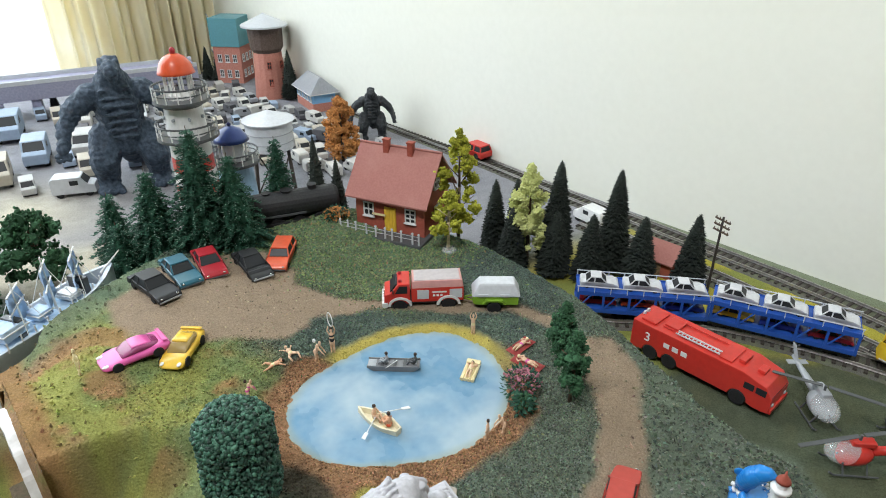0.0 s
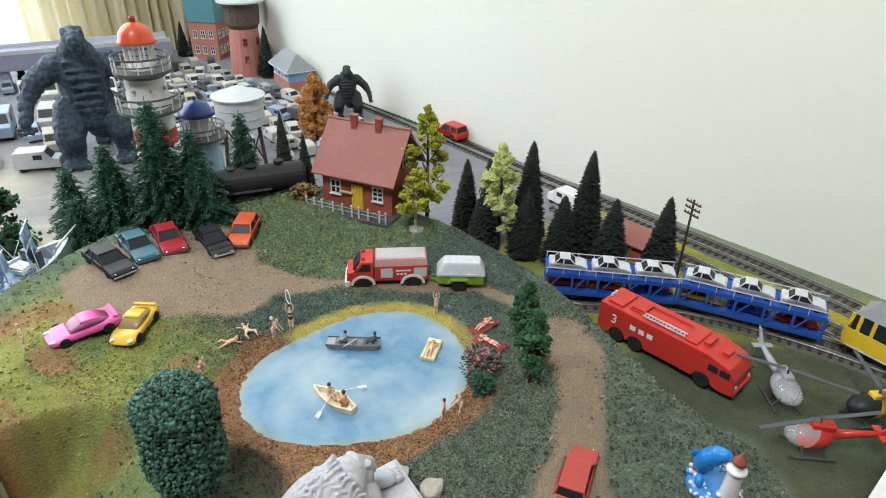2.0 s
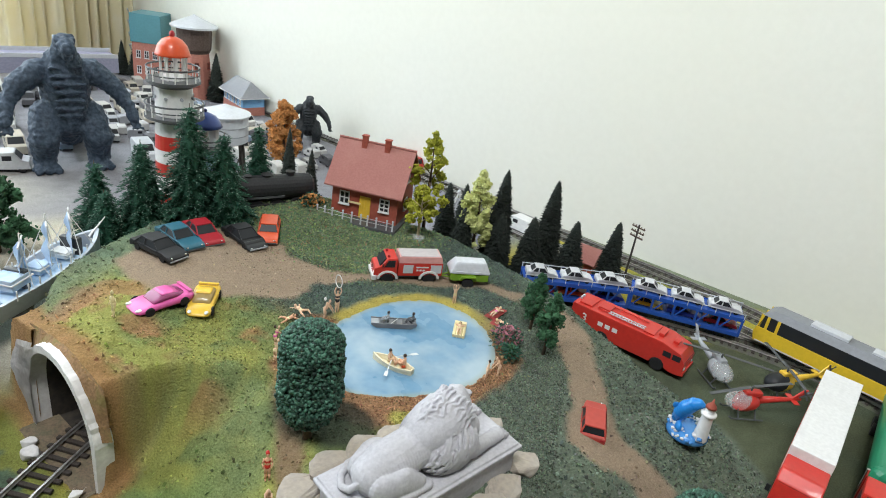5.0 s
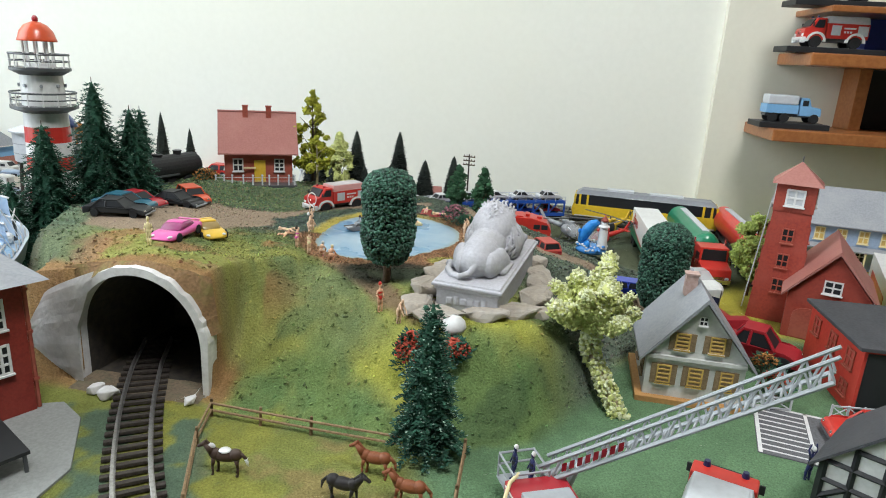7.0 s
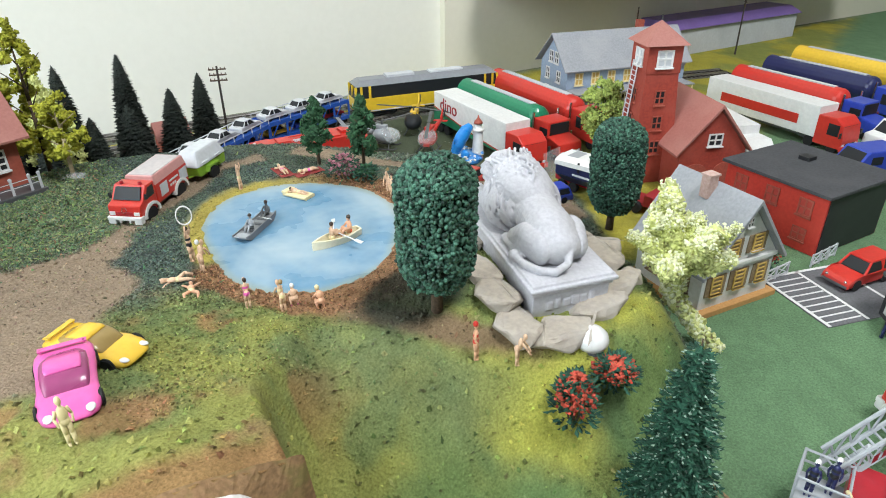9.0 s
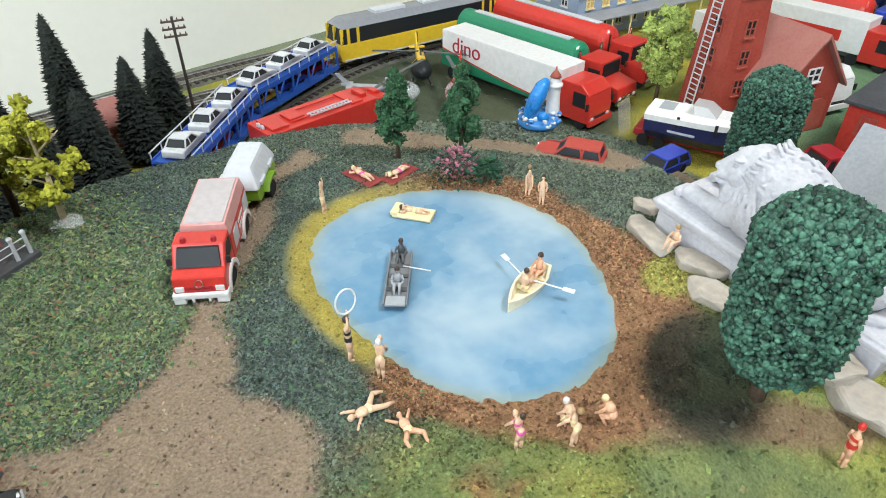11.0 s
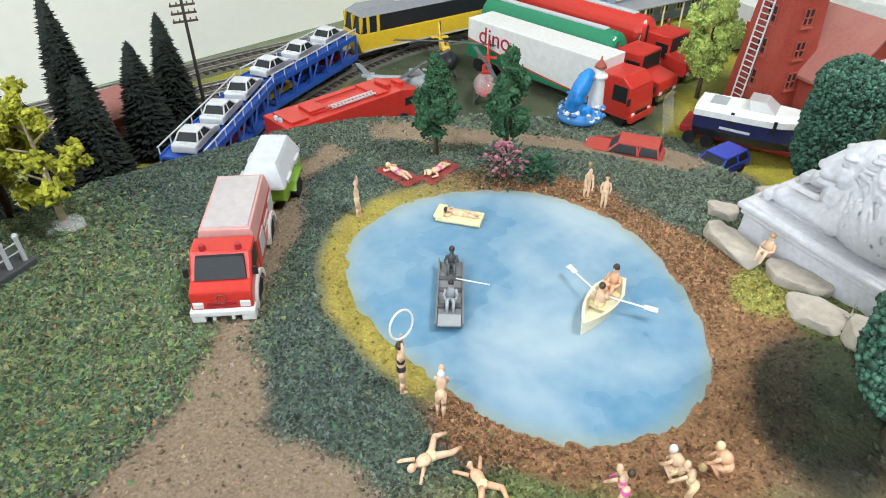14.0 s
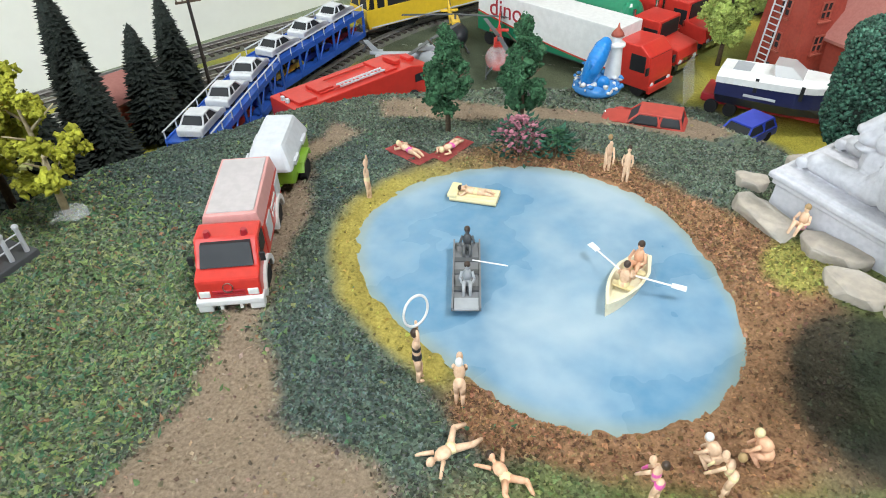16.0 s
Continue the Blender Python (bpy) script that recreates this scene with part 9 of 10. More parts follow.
figure(-5.6, -2.75, gz(-5.6, -2.75), 55, "toy bather lying on the turf with arms spread", "sprawl", FLESH, CREAM, 0.82, HAIR)
figure(-3.2, -7.3, gz(-3.2, -7.3), 60, "toy bather kneeling on the brown shore", "crouch", FLESHPALE, PINK, 0.8, WHITE)
figure(-2.6, -8.45, gz(-2.6, -8.45), 70, "toy bather bending with a pale sun hat", "crouch", FLESH, None, 0.85, CREAM)
figure(-4.9, -6.1, gz(-4.9, -6.1), 60, "toy bather walking on the shore", "bent", FLESHPALE, PINK, 0.8, HAIR)
figure(-4.1, -7.6, gz(-4.1, -7.6), 80, "toy bather carrying a yellow ball", "bent", FLESHPALE, CREAM, 0.82, BLOND)
figure(7.3, -9.15, 0.85, 150, "toy bather sitting on a rock by the lion", "sit", FLESHPALE, PINK, 0.82, BLOND)
figure(2.75, -4.0, 0.3, -12, "toy rower seated in the rowing boat", "sit", FLESHPALE, CREAM, 0.85, HAIR, group="people in the boats")
figure(3.85, -4.25, 0.3, 168, "toy passenger seated in the rowing boat", "sit", FLESH, ORANGE, 0.9, HAIR, group="people in the boats")
figure(0.95, 0.8, 0.28, 200, "toy angler in dark clothes seated in the punt", "sit", GREY, DARKGREY, 0.8, HAIR, group="people in the boats")
figure(2.75, 1.5, 0.28, 200, "toy passenger in dark clothes at the punt's end", "sit", DARKGREY, GREY, 0.8, HAIR, group="people in the boats")
figure(6.3, 2.5, 0.2, 97, "toy bather lying on a yellow air mattress", "lie", FLESHPALE, CREAM, 0.8, HAIR)
figure(-14.55, -9.6, gz(-14.55, -9.6), -100, "pale toy figure standing on the grass slope", "stand", CREAM, None, 0.95)
figure(-0.3, -15.6, gz(-0.3, -15.6), -60, "toy figure in red clothes on the slope", "stand", FLESH, RED, 1.0, RED, group="walkers on the slope")
figure(0.6, -17.2, gz(0.6, -17.2), -60, "pale toy figure walking on the slope", "bent", FLESHPALE, None, 0.9, group="walkers on the slope")


def towel(x, y, turn, label):
    bm = bmn()
    n = 6
    rows = []
    for i in range(n + 1):
        rows.append([bm.verts.new((-1.1 + 2.2 * i / n, -0.5 + j / 2.0, 0.1 + 0.05 * noise.noise((i * 0.8, j, x)))) for j in range(3)])
    for a, b in zip(rows[:-1], rows[1:]):
        for j in range(2):
            bm.faces.new((a[j], b[j], b[j + 1], a[j + 1]))
    bmesh.ops.solidify(bm, geom=list(bm.faces), thickness=0.07)
    ob = part("beach_towel", bm, mat("pink_towelling", (0.5, 0.11, 0.1), (0.42, 0.085, 0.08), 8, 1, 0.9, bump=0.3))
    ob.matrix_basis = pose(x * CM, y * CM, (gz(x, y) + 0.08) * CM, 0, 0, turn)
    tagged(ob, label, "towel", "beach towels")
    figure(x, y, gz(x, y) + 0.2, turn, "toy sunbather lying on a red towel", "lie", FLESHPALE, PINK, 0.85, CREAM)


towel(8.5, 6.5, 70, "red towel spread on the turf by the pond")
towel(9.5, 4.9, 165, "red towel spread on the brown shore")
for x, y, z in ((3.8, -29.3, -4.45), (4.4, -30.0, -4.45)):
    figure(x, y, z, 180, "toy firefighter in dark clothes with a white helmet", "stand", NAVY, BLACK, 0.95, WHITE, group="firefighters")
figure(20.2, -31.0, BASE, 90, "toy firefighter in dark clothes with a white helmet", "armsup", NAVY, BLACK, 1.0, WHITE, group="firefighters")
figure(7.0, -37.0, BASE, 90, "toy firefighter in dark clothes with a white helmet", "bent", NAVY, BLACK, 0.95, WHITE, group="firefighters")
figure(29.5, -17.0, BASE, 150, "toy firefighter in dark clothes with a white helmet", "stand", NAVY, BLACK, 0.95, WHITE, group="firefighters")

# ---- behind the hill: lighthouses, water tower, ship, locomotive ----


def ring_rail(parent, r, z, h, posts, material=WHITE):
    bm = bmn()
    torus(bm, (0, 0, z + h), r, 0.09, None, 36, 6)
    torus(bm, (0, 0, z + h * 0.5), r, 0.06, None, 36, 6)
    part("handrail", bm, DARKGREY, parent)
    for i in range(posts):
        bm = bmn()
        a = 2 * math.pi * i / posts
        rod(bm, (r * math.cos(a), r * math.sin(a), z), (r * math.cos(a), r * math.sin(a), z + h), 0.07, 0.07, 6)
        part("rail_post", bm, material, parent)


def lighthouse():
    t = thing("lighthouse", -25.8, 13.3, BASE, 0, "white lighthouse with red bands, red dome and two galleries", "lighthouse")
    base = -BASE
    prof = lambda z: 2.75 - 0.75 * (z + 5.7) / 18.0
    cuts = [(-5.7, 1.2, RED), (1.2, 3.0, WHITE), (3.0, 4.3, RED), (4.3, 5.6, WHITE), (5.6, 7.0, RED), (7.0, 12.0, WHITE)]
    for z0, z1, c in cuts:
        bm = bmn()
        lathe(bm, [(prof(z0), z0 + base), (prof(z1), z1 + base)], 28)
        part("tower_band", bm, c, t, smooth=False)
    for z, r in ((8.7, 3.3), (12.0, 2.95)):
        bm = bmn()
        lathe(bm, [(2.1, z + base - 0.5), (r, z + base - 0.1), (r, z + base + 0.15), (2.0, z + base + 0.16)], 32)
        part("gallery", bm, DARKGREY, t)
        ring_rail(t, r - 0.12, z + base + 0.12, 1.15, 14)
    bm = bmn()
    lathe(bm, [(1.35, 12.1 + base), (1.3, 12.5 + base)], 20)
    part("lantern_floor", bm, WHITE, t)
    for i in range(9):
        bm = bmn()
        a = 2 * math.pi * i / 9
        rod(bm, (1.4 * math.cos(a), 1.4 * math.sin(a), 12.1 + base), (1.4 * math.cos(a), 1.4 * math.sin(a), 14.5 + base), 0.12, 0.12, 7)
        part("lantern_post", bm, WHITE, t)
    bm = bmn()
    lathe(bm, [(1.95, 14.35 + base), (1.85, 14.55 + base), (1.6, 15.2 + base), (1.1, 15.7 + base), (0.5, 15.95 + base), (0.25, 16.0 + base)], 28)
    part("dome", bm, ORANGE, t, smooth=True)
    bm = bmn()
    ball(bm, (0, 0, 16.2 + base), 0.32, 12, 8)
    part("finial", bm, DEEPRED, t)
    for i in range(8):
        a = 2 * math.pi * i / 8 + 0.2
        bm = bmn()
        rod(bm, (1.9 * math.cos(a), 1.9 * math.sin(a), 10.6 + base), (2.3 * math.cos(a), 2.3 * math.sin(a), 10.6 + base), 0.16, 0.16, 8)
        part("porthole", bm, GREY, t)
    t.scale = (0.82, 0.82, 1.0)


lighthouse()


def blue_tower():
    t = thing("harbour_light", -26.4, 19.2, BASE, 0, "pale blue tower with a dark blue dome and gallery", "tower")
    bm = bmn()
    lathe(bm, [(2.2, 0), (1.7, 10.5)], 24)
    part("tower", bm, paint("pale_blue_render", (0.3, 0.45, 0.62), 0.6), t)
    bm = bmn()
    lathe(bm, [(1.6, 10.3), (2.5, 10.7), (2.5, 11.0), (1.3, 11.0)], 28)
    part("gallery", bm, DARKGREY, t)
    ring_rail(t, 2.4, 11.0, 1.1, 12)
    bm = bmn()
    lathe(bm, [(1.1, 11.0), (1.1, 13.3)], 20)
    part("lantern", bm, LIGHTGREY, t)
    for i in range(8):
        a = 2 * math.pi * i / 8
        bm = bmn()
        rod(bm, (1.3 * math.cos(a), 1.3 * math.sin(a), 11.0), (1.3 * math.cos(a), 1.3 * math.sin(a), 13.4), 0.1)
        part("lantern_post", bm, WHITE, t)
    bm = bmn()
    lathe(bm, [(1.75, 13.3), (1.6, 13.7), (1.1, 14.5), (0.4, 14.9), (0.05, 15.0)], 26)
    part("dome", bm, paint("dark_blue_dome", (0.03, 0.06, 0.22), 0.3), t, smooth=True)
    bm = bmn()
    ball(bm, (0, 0, 15.15), 0.22, 10, 7)
    part("finial", bm, NAVY, t)
    t.scale = (1.0, 1.0, 0.9)


blue_tower()


def water_tower():
    t = thing("water_tower", -31.4, 31.2, BASE, 10, "grey water tank on dark trestle legs", "water tower")
    bm = bmn()
    lathe(bm, [(2.7, 6.6), (2.8, 6.7), (2.8, 10.0), (2.75, 10.05)], 32)
    part("tank", bm, LIGHTGREY, t)
    for z in (7.6, 8.7):
        bm = bmn()
        torus(bm, (0, 0, z), 2.81, 0.05, None, 36, 6)
        part("hoop", bm, GREY, t)
    bm = bmn()
    lathe(bm, [(3.1, 9.95), (3.1, 10.1), (0.3, 11.1), (0.05, 11.2)], 32)
    part("roof", bm, LIGHTGREY, t)
    for i in range(6):
        a = 2 * math.pi * i / 6
        bm = bmn()
        rod(bm, (2.7 * math.cos(a), 2.7 * math.sin(a), 0), (2.2 * math.cos(a), 2.2 * math.sin(a), 6.7), 0.22, 0.2, 6)
        b = a + math.pi / 3
        rod(bm, (2.6 * math.cos(a), 2.6 * math.sin(a), 1.0), (2.25 * math.cos(b), 2.25 * math.sin(b), 5.8), 0.1, 0.1, 5)
        part("leg", bm, TIE, t)


water_tower()


def locomotive():
    t = thing("steam_locomotive", -18.2, 13.6, ground_z(-18.2, 13.6) - 0.95, 46, "matt black toy locomotive standing at the hill's edge", "locomotive")
    SOOT = mat("matt_black_iron", (0.018, 0.019, 0.02), (0.028, 0.028, 0.03), 6, 1, 0.5, bump=0.1)
    bm = bmn()
    rod(bm, (-2.0, 0, 2.35), (6.2, 0, 2.35), 1.25, 1.25, 22)
    rod(bm, (6.2, 0, 2.35), (6.5, 0, 2.35), 1.25, 1.0, 22)
    part("boiler", bm, SOOT, t, smooth=False)
    for x, h, r in ((4.2, 3.95, 0.4), (1.8, 3.75, 0.48), (0.0, 3.7, 0.36)):
        bm = bmn()
        lathe(bm, [(r * 1.3, 3.3), (r, 3.5), (r, h - 0.15), (r * 1.15, h)], 16, (x, 0))
        part("dome" if h < 3.9 else "chimney", bm, SOOT, t)
    bm = bmn()
    prism(bm, [(-5.6, 0.9), (-5.6, 3.6), (-2.0, 3.6), (-2.0, 0.9)], -1.4, 1.4, "y", 0.1)
    part("cab", bm, SOOT, t)
    bm = bmn()
    box(bm, 0.4, 0, 0.8, 12.0, 2.5, 0.25, 0.04)
    part("running_board", bm, SOOT, t)
    for x in (-3.4, -1.4, 0.6, 2.6, 4.6):
        for s in (-1, 1):
            wheel(t, x, s * 0.95, 0.72, 0.72, 0.28, DARKGREY)
    bm = bmn()
    box(bm, 0.5, -1.28, 1.7, 5.5, 0.1, 0.18)
    box(bm, 0.5, 1.28, 1.7, 5.5, 0.1, 0.18)
    part("handrail", bm, DARKGREY, t)


locomotive()


SAILBLUE = mat("pale_blue_sailcloth", (0.36, 0.5, 0.68), (0.46, 0.58, 0.73), 2, 0.4, 0.7, bump=0.1, c3=(0.6, 0.67, 0.75))
DECKBLUE = mat("pale_blue_deck", (0.28, 0.45, 0.66), (0.4, 0.55, 0.7), 3, 0.5, 0.6, bump=0.1, c3=(0.62, 0.68, 0.73))


def sailing_ship():
    """A pale toy ship behind the hill's edge: railed blue deck, cabins, three short masts with loose sails."""
    t = thing("sailing_ship", -25.3, -3.9, -0.95, 97, "white model ship with a blue deck and loose blue sails", "ship")
    rr = random.Random(8)
    bm = bmn()
    hull(bm, 13.0, 3.3, 1.5, 0.4, 0.06, 0.2)
    part("hull", bm, paint("pale_blue_hull", (0.5, 0.56, 0.63), 0.5), t)
    bm = bmn()
    box(bm, -0.6, 0, 1.02, 9.6, 2.3, 0.15)
    part("deck", bm, DECKBLUE, t)
    for x in (-3.0, 3.0):
        bm = bmn()
        box(bm, x, 0, -2.4, 0.5, 1.6, 5.0, 0.05)
        part("stand", bm, DARKGREY, t)
    bm = bmn()
    rod(bm, (5.2, 0, 1.6), (7.6, 0, 2.5), 0.1, 0.05)
    part("bowsprit", bm, WHITE, t)
    for x, w, ln, h in ((-3.6, 1.7, 2.0, 0.9), (-0.9, 1.3, 1.3, 0.6), (1.9, 1.4, 1.1, 0.55)):
        bm = bmn()
        box(bm, x, 0, 1.1 + h / 2, ln, w, h, 0.08)
        part("cabin", bm, SAILBLUE if x < 0 else WHITE, t)
        bm = bmn()
        box(bm, x, 0, 1.1 + h + 0.05, ln + 0.2, w + 0.2, 0.1, 0.03)
        part("cabin_roof", bm, WHITE, t)
    for i in range(9):
        for e in (-1, 1):
            x = -5.0 + 1.15 * i
            y = e * 1.52 * (1.0 if x < 1.5 else 1.0 - 0.055 * (x - 1.5) ** 2)
            bm = bmn()
            rod(bm, (x, y, 1.3), (x, y, 2.1), 0.06, 0.06, 6)
            part("rail_post", bm, WHITE, t)
    for x, h in ((-2.3, 5.0), (0.5, 5.6), (3.1, 4.9)):
        bm = bmn()
        rod(bm, (x, 0, 1.0), (x, 0, h), 0.09, 0.05, 7)
        part("mast", bm, WHITE, t)
        turn = rr.uniform(0.4, 1.0)
        cx, cy = math.cos(turn), math.sin(turn)
        for k in range(2):
            z0 = 1.9 + (h - 2.1) * 0.5 * k
            z1 = z0 + (h - 2.2) * rr.uniform(0.36, 0.46)
            w0, w1, slack = rr.uniform(1.5, 1.8) - 0.3 * k, rr.uniform(1.1, 1.4) - 0.25 * k, rr.uniform(0.3, 0.6)
            bm = bmn()
            rows = []
            for i in range(6):
                v = i / 5
                w = w0 + (w1 - w0) * v
                rows.append([bm.verts.new((x + cx * w * u - cy * slack * math.sin(math.pi * v) * (1 - u * u), cy * w * u + cx * slack * math.sin(math.pi * v) * (1 - u * u), z0 + (z1 - z0) * v - 0.25 * (1 - v) * u * u)) for u in (-1, -0.5, 0, 0.5, 1)])
            for a, b in zip(rows[:-1], rows[1:]):
                for j in range(4):
                    bm.faces.new((a[j], a[j + 1], b[j + 1], b[j]))
            bmesh.ops.solidify(bm, geom=list(bm.faces), thickness=0.06)
            part("sail", bm, SAILBLUE, t, smooth=True)
            bm = bmn()
            rod(bm, (x - cx * (w1 + 0.2), -cy * (w1 + 0.2), z1), (x + cx * (w1 + 0.2), cy * (w1 + 0.2), z1), 0.07, 0.07, 6)
            part("yard", bm, WHITE, t)
        for e in (-1, 1):
            for q in (-0.9, 0.9):
                bm = bmn()
                rod(bm, (x + q, e * 1.35, 1.5), (x, 0, h - 0.4), 0.03, 0.03, 4)
                part("shroud", bm, WHITE, t)


sailing_ship()


def reptile(x, y, turn, h, colour, label):
    """One plain mesh: a standing reptile with thick legs, tail and a ridged back."""
    bm = bmn()
    def chain(pts):
        for a, b in zip(pts[:-1], pts[1:]):
            n = max(2, int((Vector(b[:3]) - Vector(a[:3])).length / 0.04))
            for k in range(n):
                u = k / n
                p = [a[j] + (b[j] - a[j]) * u for j in range(4)]
                ball(bm, p[:3], p[3], 8, 6)
    chain([(-0.01, 0, 0.36, 0.12), (0.0, 0, 0.5, 0.135), (0.0, 0, 0.64, 0.15), (0.02, 0, 0.76, 0.11), (0.07, 0, 0.84, 0.075), (0.1, 0, 0.88, 0.065)])
    chain([(0.1, 0, 0.91, 0.062), (0.18, 0, 0.9, 0.05), (0.27, 0, 0.885, 0.036)])
    chain([(0.13, 0, 0.85, 0.04), (0.24, 0, 0.83, 0.025)])
    for s in (-1, 1):
        ball(bm, (0.12, s * 0.04, 0.945), (0.05, 0.02, 0.018), 8, 6)
        chain([(-0.02, s * 0.1, 0.38, 0.115), (0.06, s * 0.15, 0.25, 0.09), (0.0, s * 0.15, 0.1, 0.07), (0.02, s * 0.15, 0.04, 0.07)])
        for k in (-1, 0, 1):
            chain([(0.06, s * 0.15 + k * 0.045, 0.03, 0.035), (0.13, s * 0.15 + k * 0.06, 0.015, 0.018)])
        chain([(0.01, s * 0.14, 0.7, 0.085), (0.03, s * 0.25, 0.62, 0.065), (0.06, s * 0.31, 0.52, 0.05), (0.13, s * 0.34, 0.43, 0.042), (0.16, s * 0.35, 0.37, 0.035)])
        for k in (-1, 0, 1):
            chain([(0.16, s * 0.35 + k * 0.025, 0.36, 0.016), (0.2, s * 0.36 + k * 0.03, 0.31, 0.008)])
    for i in range(7):
        z = 0.42 + 0.055 * i
        ball(bm, (0.108 + 0.03 * math.sin(i * 0.5), 0, z), (0.02, 0.085 + 0.004 * i, 0.012), 10, 6)
    chain([(-0.08, 0, 0.34, 0.105), (-0.25, 0.03, 0.16, 0.08), (-0.45, 0.1, 0.07, 0.055), (-0.62, 0.22, 0.04, 0.03)])
    for i in range(12):
        u = i / 11
        z, xx = 0.86 - 0.56 * u, -0.02 - 0.14 * math.sin(math.pi * min(1, u * 0.9)) - 0.03
        s = 0.05 + 0.06 * math.sin(math.pi * u)
        rod(bm, (xx + 0.03, 0, z), (xx - s, 0, z + s * 0.6), s * 0.6, 0.005, 6)
    for v in bm.verts:
        v.co += v.co.normalized() * 0.02 * noise.noise(v.co * 30)
    bmesh.ops.scale(bm, vec=(h / 0.97 * 1.15, h / 0.97 * 1.14, h / 0.97), verts=bm.verts)
    ob = part("reptile_figure", bm, colour, smooth=True)
    merge_surface(ob, h * 0.008, 1, h * 0.022)
    ob.matrix_basis = pose(x * CM, y * CM, BASE * CM, 0, 0, turn)
    return tagged(ob, label, "figure", "reptile figures")


reptile(-50.5, 26.6, -38, 17.2, mat("blue_grey_scales", (0.022, 0.036, 0.055), (0.06, 0.085, 0.12), 2.5, 0.4, 0.6, bump=0.9), "tall dark blue-grey toy reptile standing upright")
reptile(-31.5, 55.8, -58, 8.2, mat("black_scales", (0.02, 0.025, 0.028), (0.04, 0.045, 0.05), 3, 0.5, 0.55, bump=0.8), "small black toy reptile standing by the wall")


def brick_water_tower():
    PINKB = mat("salmon_brick", (0.5, 0.22, 0.17), (0.42, 0.17, 0.13), 4, 0.5, 0.7, bump=0.2)
    BROWN = mat("brown_boarding", (0.12, 0.085, 0.07), (0.08, 0.055, 0.045), 4, 0.5, 0.7, bump=0.3)
    t = thing("brick_water_tower", -61.1, 69.5, BASE, 20, "salmon brick tower with a brown tank and flat cone roof", "tower")
    bm = bmn()
    lathe(bm, [(3.1, 0), (2.5, 9.0)], 16)
    part("shaft", bm, PINKB, t)
    bm = bmn()
    lathe(bm, [(2.5, 8.2), (3.0, 9.0), (3.2, 13.0)], 16)
    part("tank", bm, BROWN, t)
    bm = bmn()
    lathe(bm, [(4.2, 12.8), (4.2, 13.1), (0.4, 14.8), (0.1, 15.0)], 24)
    part("roof", bm, LIGHTGREY, t)
    for z in (2.5, 5.6):
        for a in (-70, -20):
            p = Vector((3.0 * math.cos(math.radians(a)), 3.0 * math.sin(math.radians(a))))
            pane_window(t, p.x * 0.95, p.y * 0.95, z, 0.7, 1.2, a + 90, frame=BRICK)
    t = thing("factory_tower", -75.4, 76.5, BASE, 15, "pink brick factory block with a teal upper storey", "building")
    bm = bmn()
    box(bm, 0, 0, 0, 5.6, 5.6, 7.2, 0.04)
    part("lower_storey", bm, PINKB, t)
    bm = bmn()
    box(bm, 0, 0, 7.2, 6.0, 6.0, 5.4, 0.05)
    part("upper_storey", bm, paint("teal_cladding", (0.1, 0.28, 0.32), 0.6), t)
    for x in (-1.6, 0, 1.6):
        for z in (1.2, 4.2):
            pane_window(t, x, -2.82, z, 0.8, 1.4)
            pane_window(t, 2.82, x, z, 0.8, 1.4, 90)
    bm = bmn()
    for i in range(5):
        box(bm, -3.6, 0, 1.5 + 2.3 * i, 1.2, 2.0, 0.15)
        rod(bm, (-4.1, 0.9, 1.6 + 2.3 * i), (-4.1, -0.9, 3.8 + 2.3 * i), 0.12)
    part("fire_escape", bm, LIGHTGREY, t)
    t = thing("blue_station", -49.6, 67.2, BASE, -35, "pale blue station building with a grey hipped roof", "building")
    bm = bmn()
    box(bm, 0, 0, 0, 8.0, 4.2, 3.3, 0.04)
    part("wall", bm, SKYBLUE, t)
    bm = bmn()
    box(bm, 0, 0, -0.02, 8.1, 4.3, 1.5, 0.02)
    part("plinth", bm, PINKB, t)
    bm = bmn()
    frustum(bm, -4.7, 4.7, 2.8, 3.2, -3.0, 3.0, 0.2, 5.7)
    part("roof", bm, GREYROOF, t)
    bm = bmn()
    box(bm, 0, 0, 3.1, 9.4, 5.6, 0.15)
    part("eaves", bm, WHITE, t)
    for x in (-3, -1.5, 0, 1.5, 3):
        pane_window(t, x, -2.12, 1.7, 0.7, 1.0)


brick_water_tower()
for x, y, h, r in ((-80.7, 74.2, 7.0, 1.5), (-78, 74.5, 6.8, 1.7), (-56.5, 69.2, 9.2, 2.0), (-48.0, 74.0, 6.0, 1.5), (-45.0, 73.3, 5.3, 1.4), (-90.5, 46.0, 5.5, 1.0)):
    cone_fir(x, y, BASE, h, r, "dark model fir among the far buildings", group="far firs by the wall")
foam_tree(-30.4, 45.2, BASE, 9.4, 2.7, LEAFBROWN, "rust-orange autumn foam tree behind the hill", crown_from=0.1, shape="egg", clumps=110, size=0.6)
for x, y, h, r in ((-39.5, 4.6, 8.0, 3.6), (-36.5, -4.5, 5.0, 3.2), (-34.0, -9.5, 4.2, 2.8)):
    foam_tree(x, y, BASE, h, r, LEAFGREEN, "dark green bushy foam tree beyond the ship", crown_from=0.12, shape="egg", clumps=70, size=0.8, lump=22, group="dark trees beyond the ship")


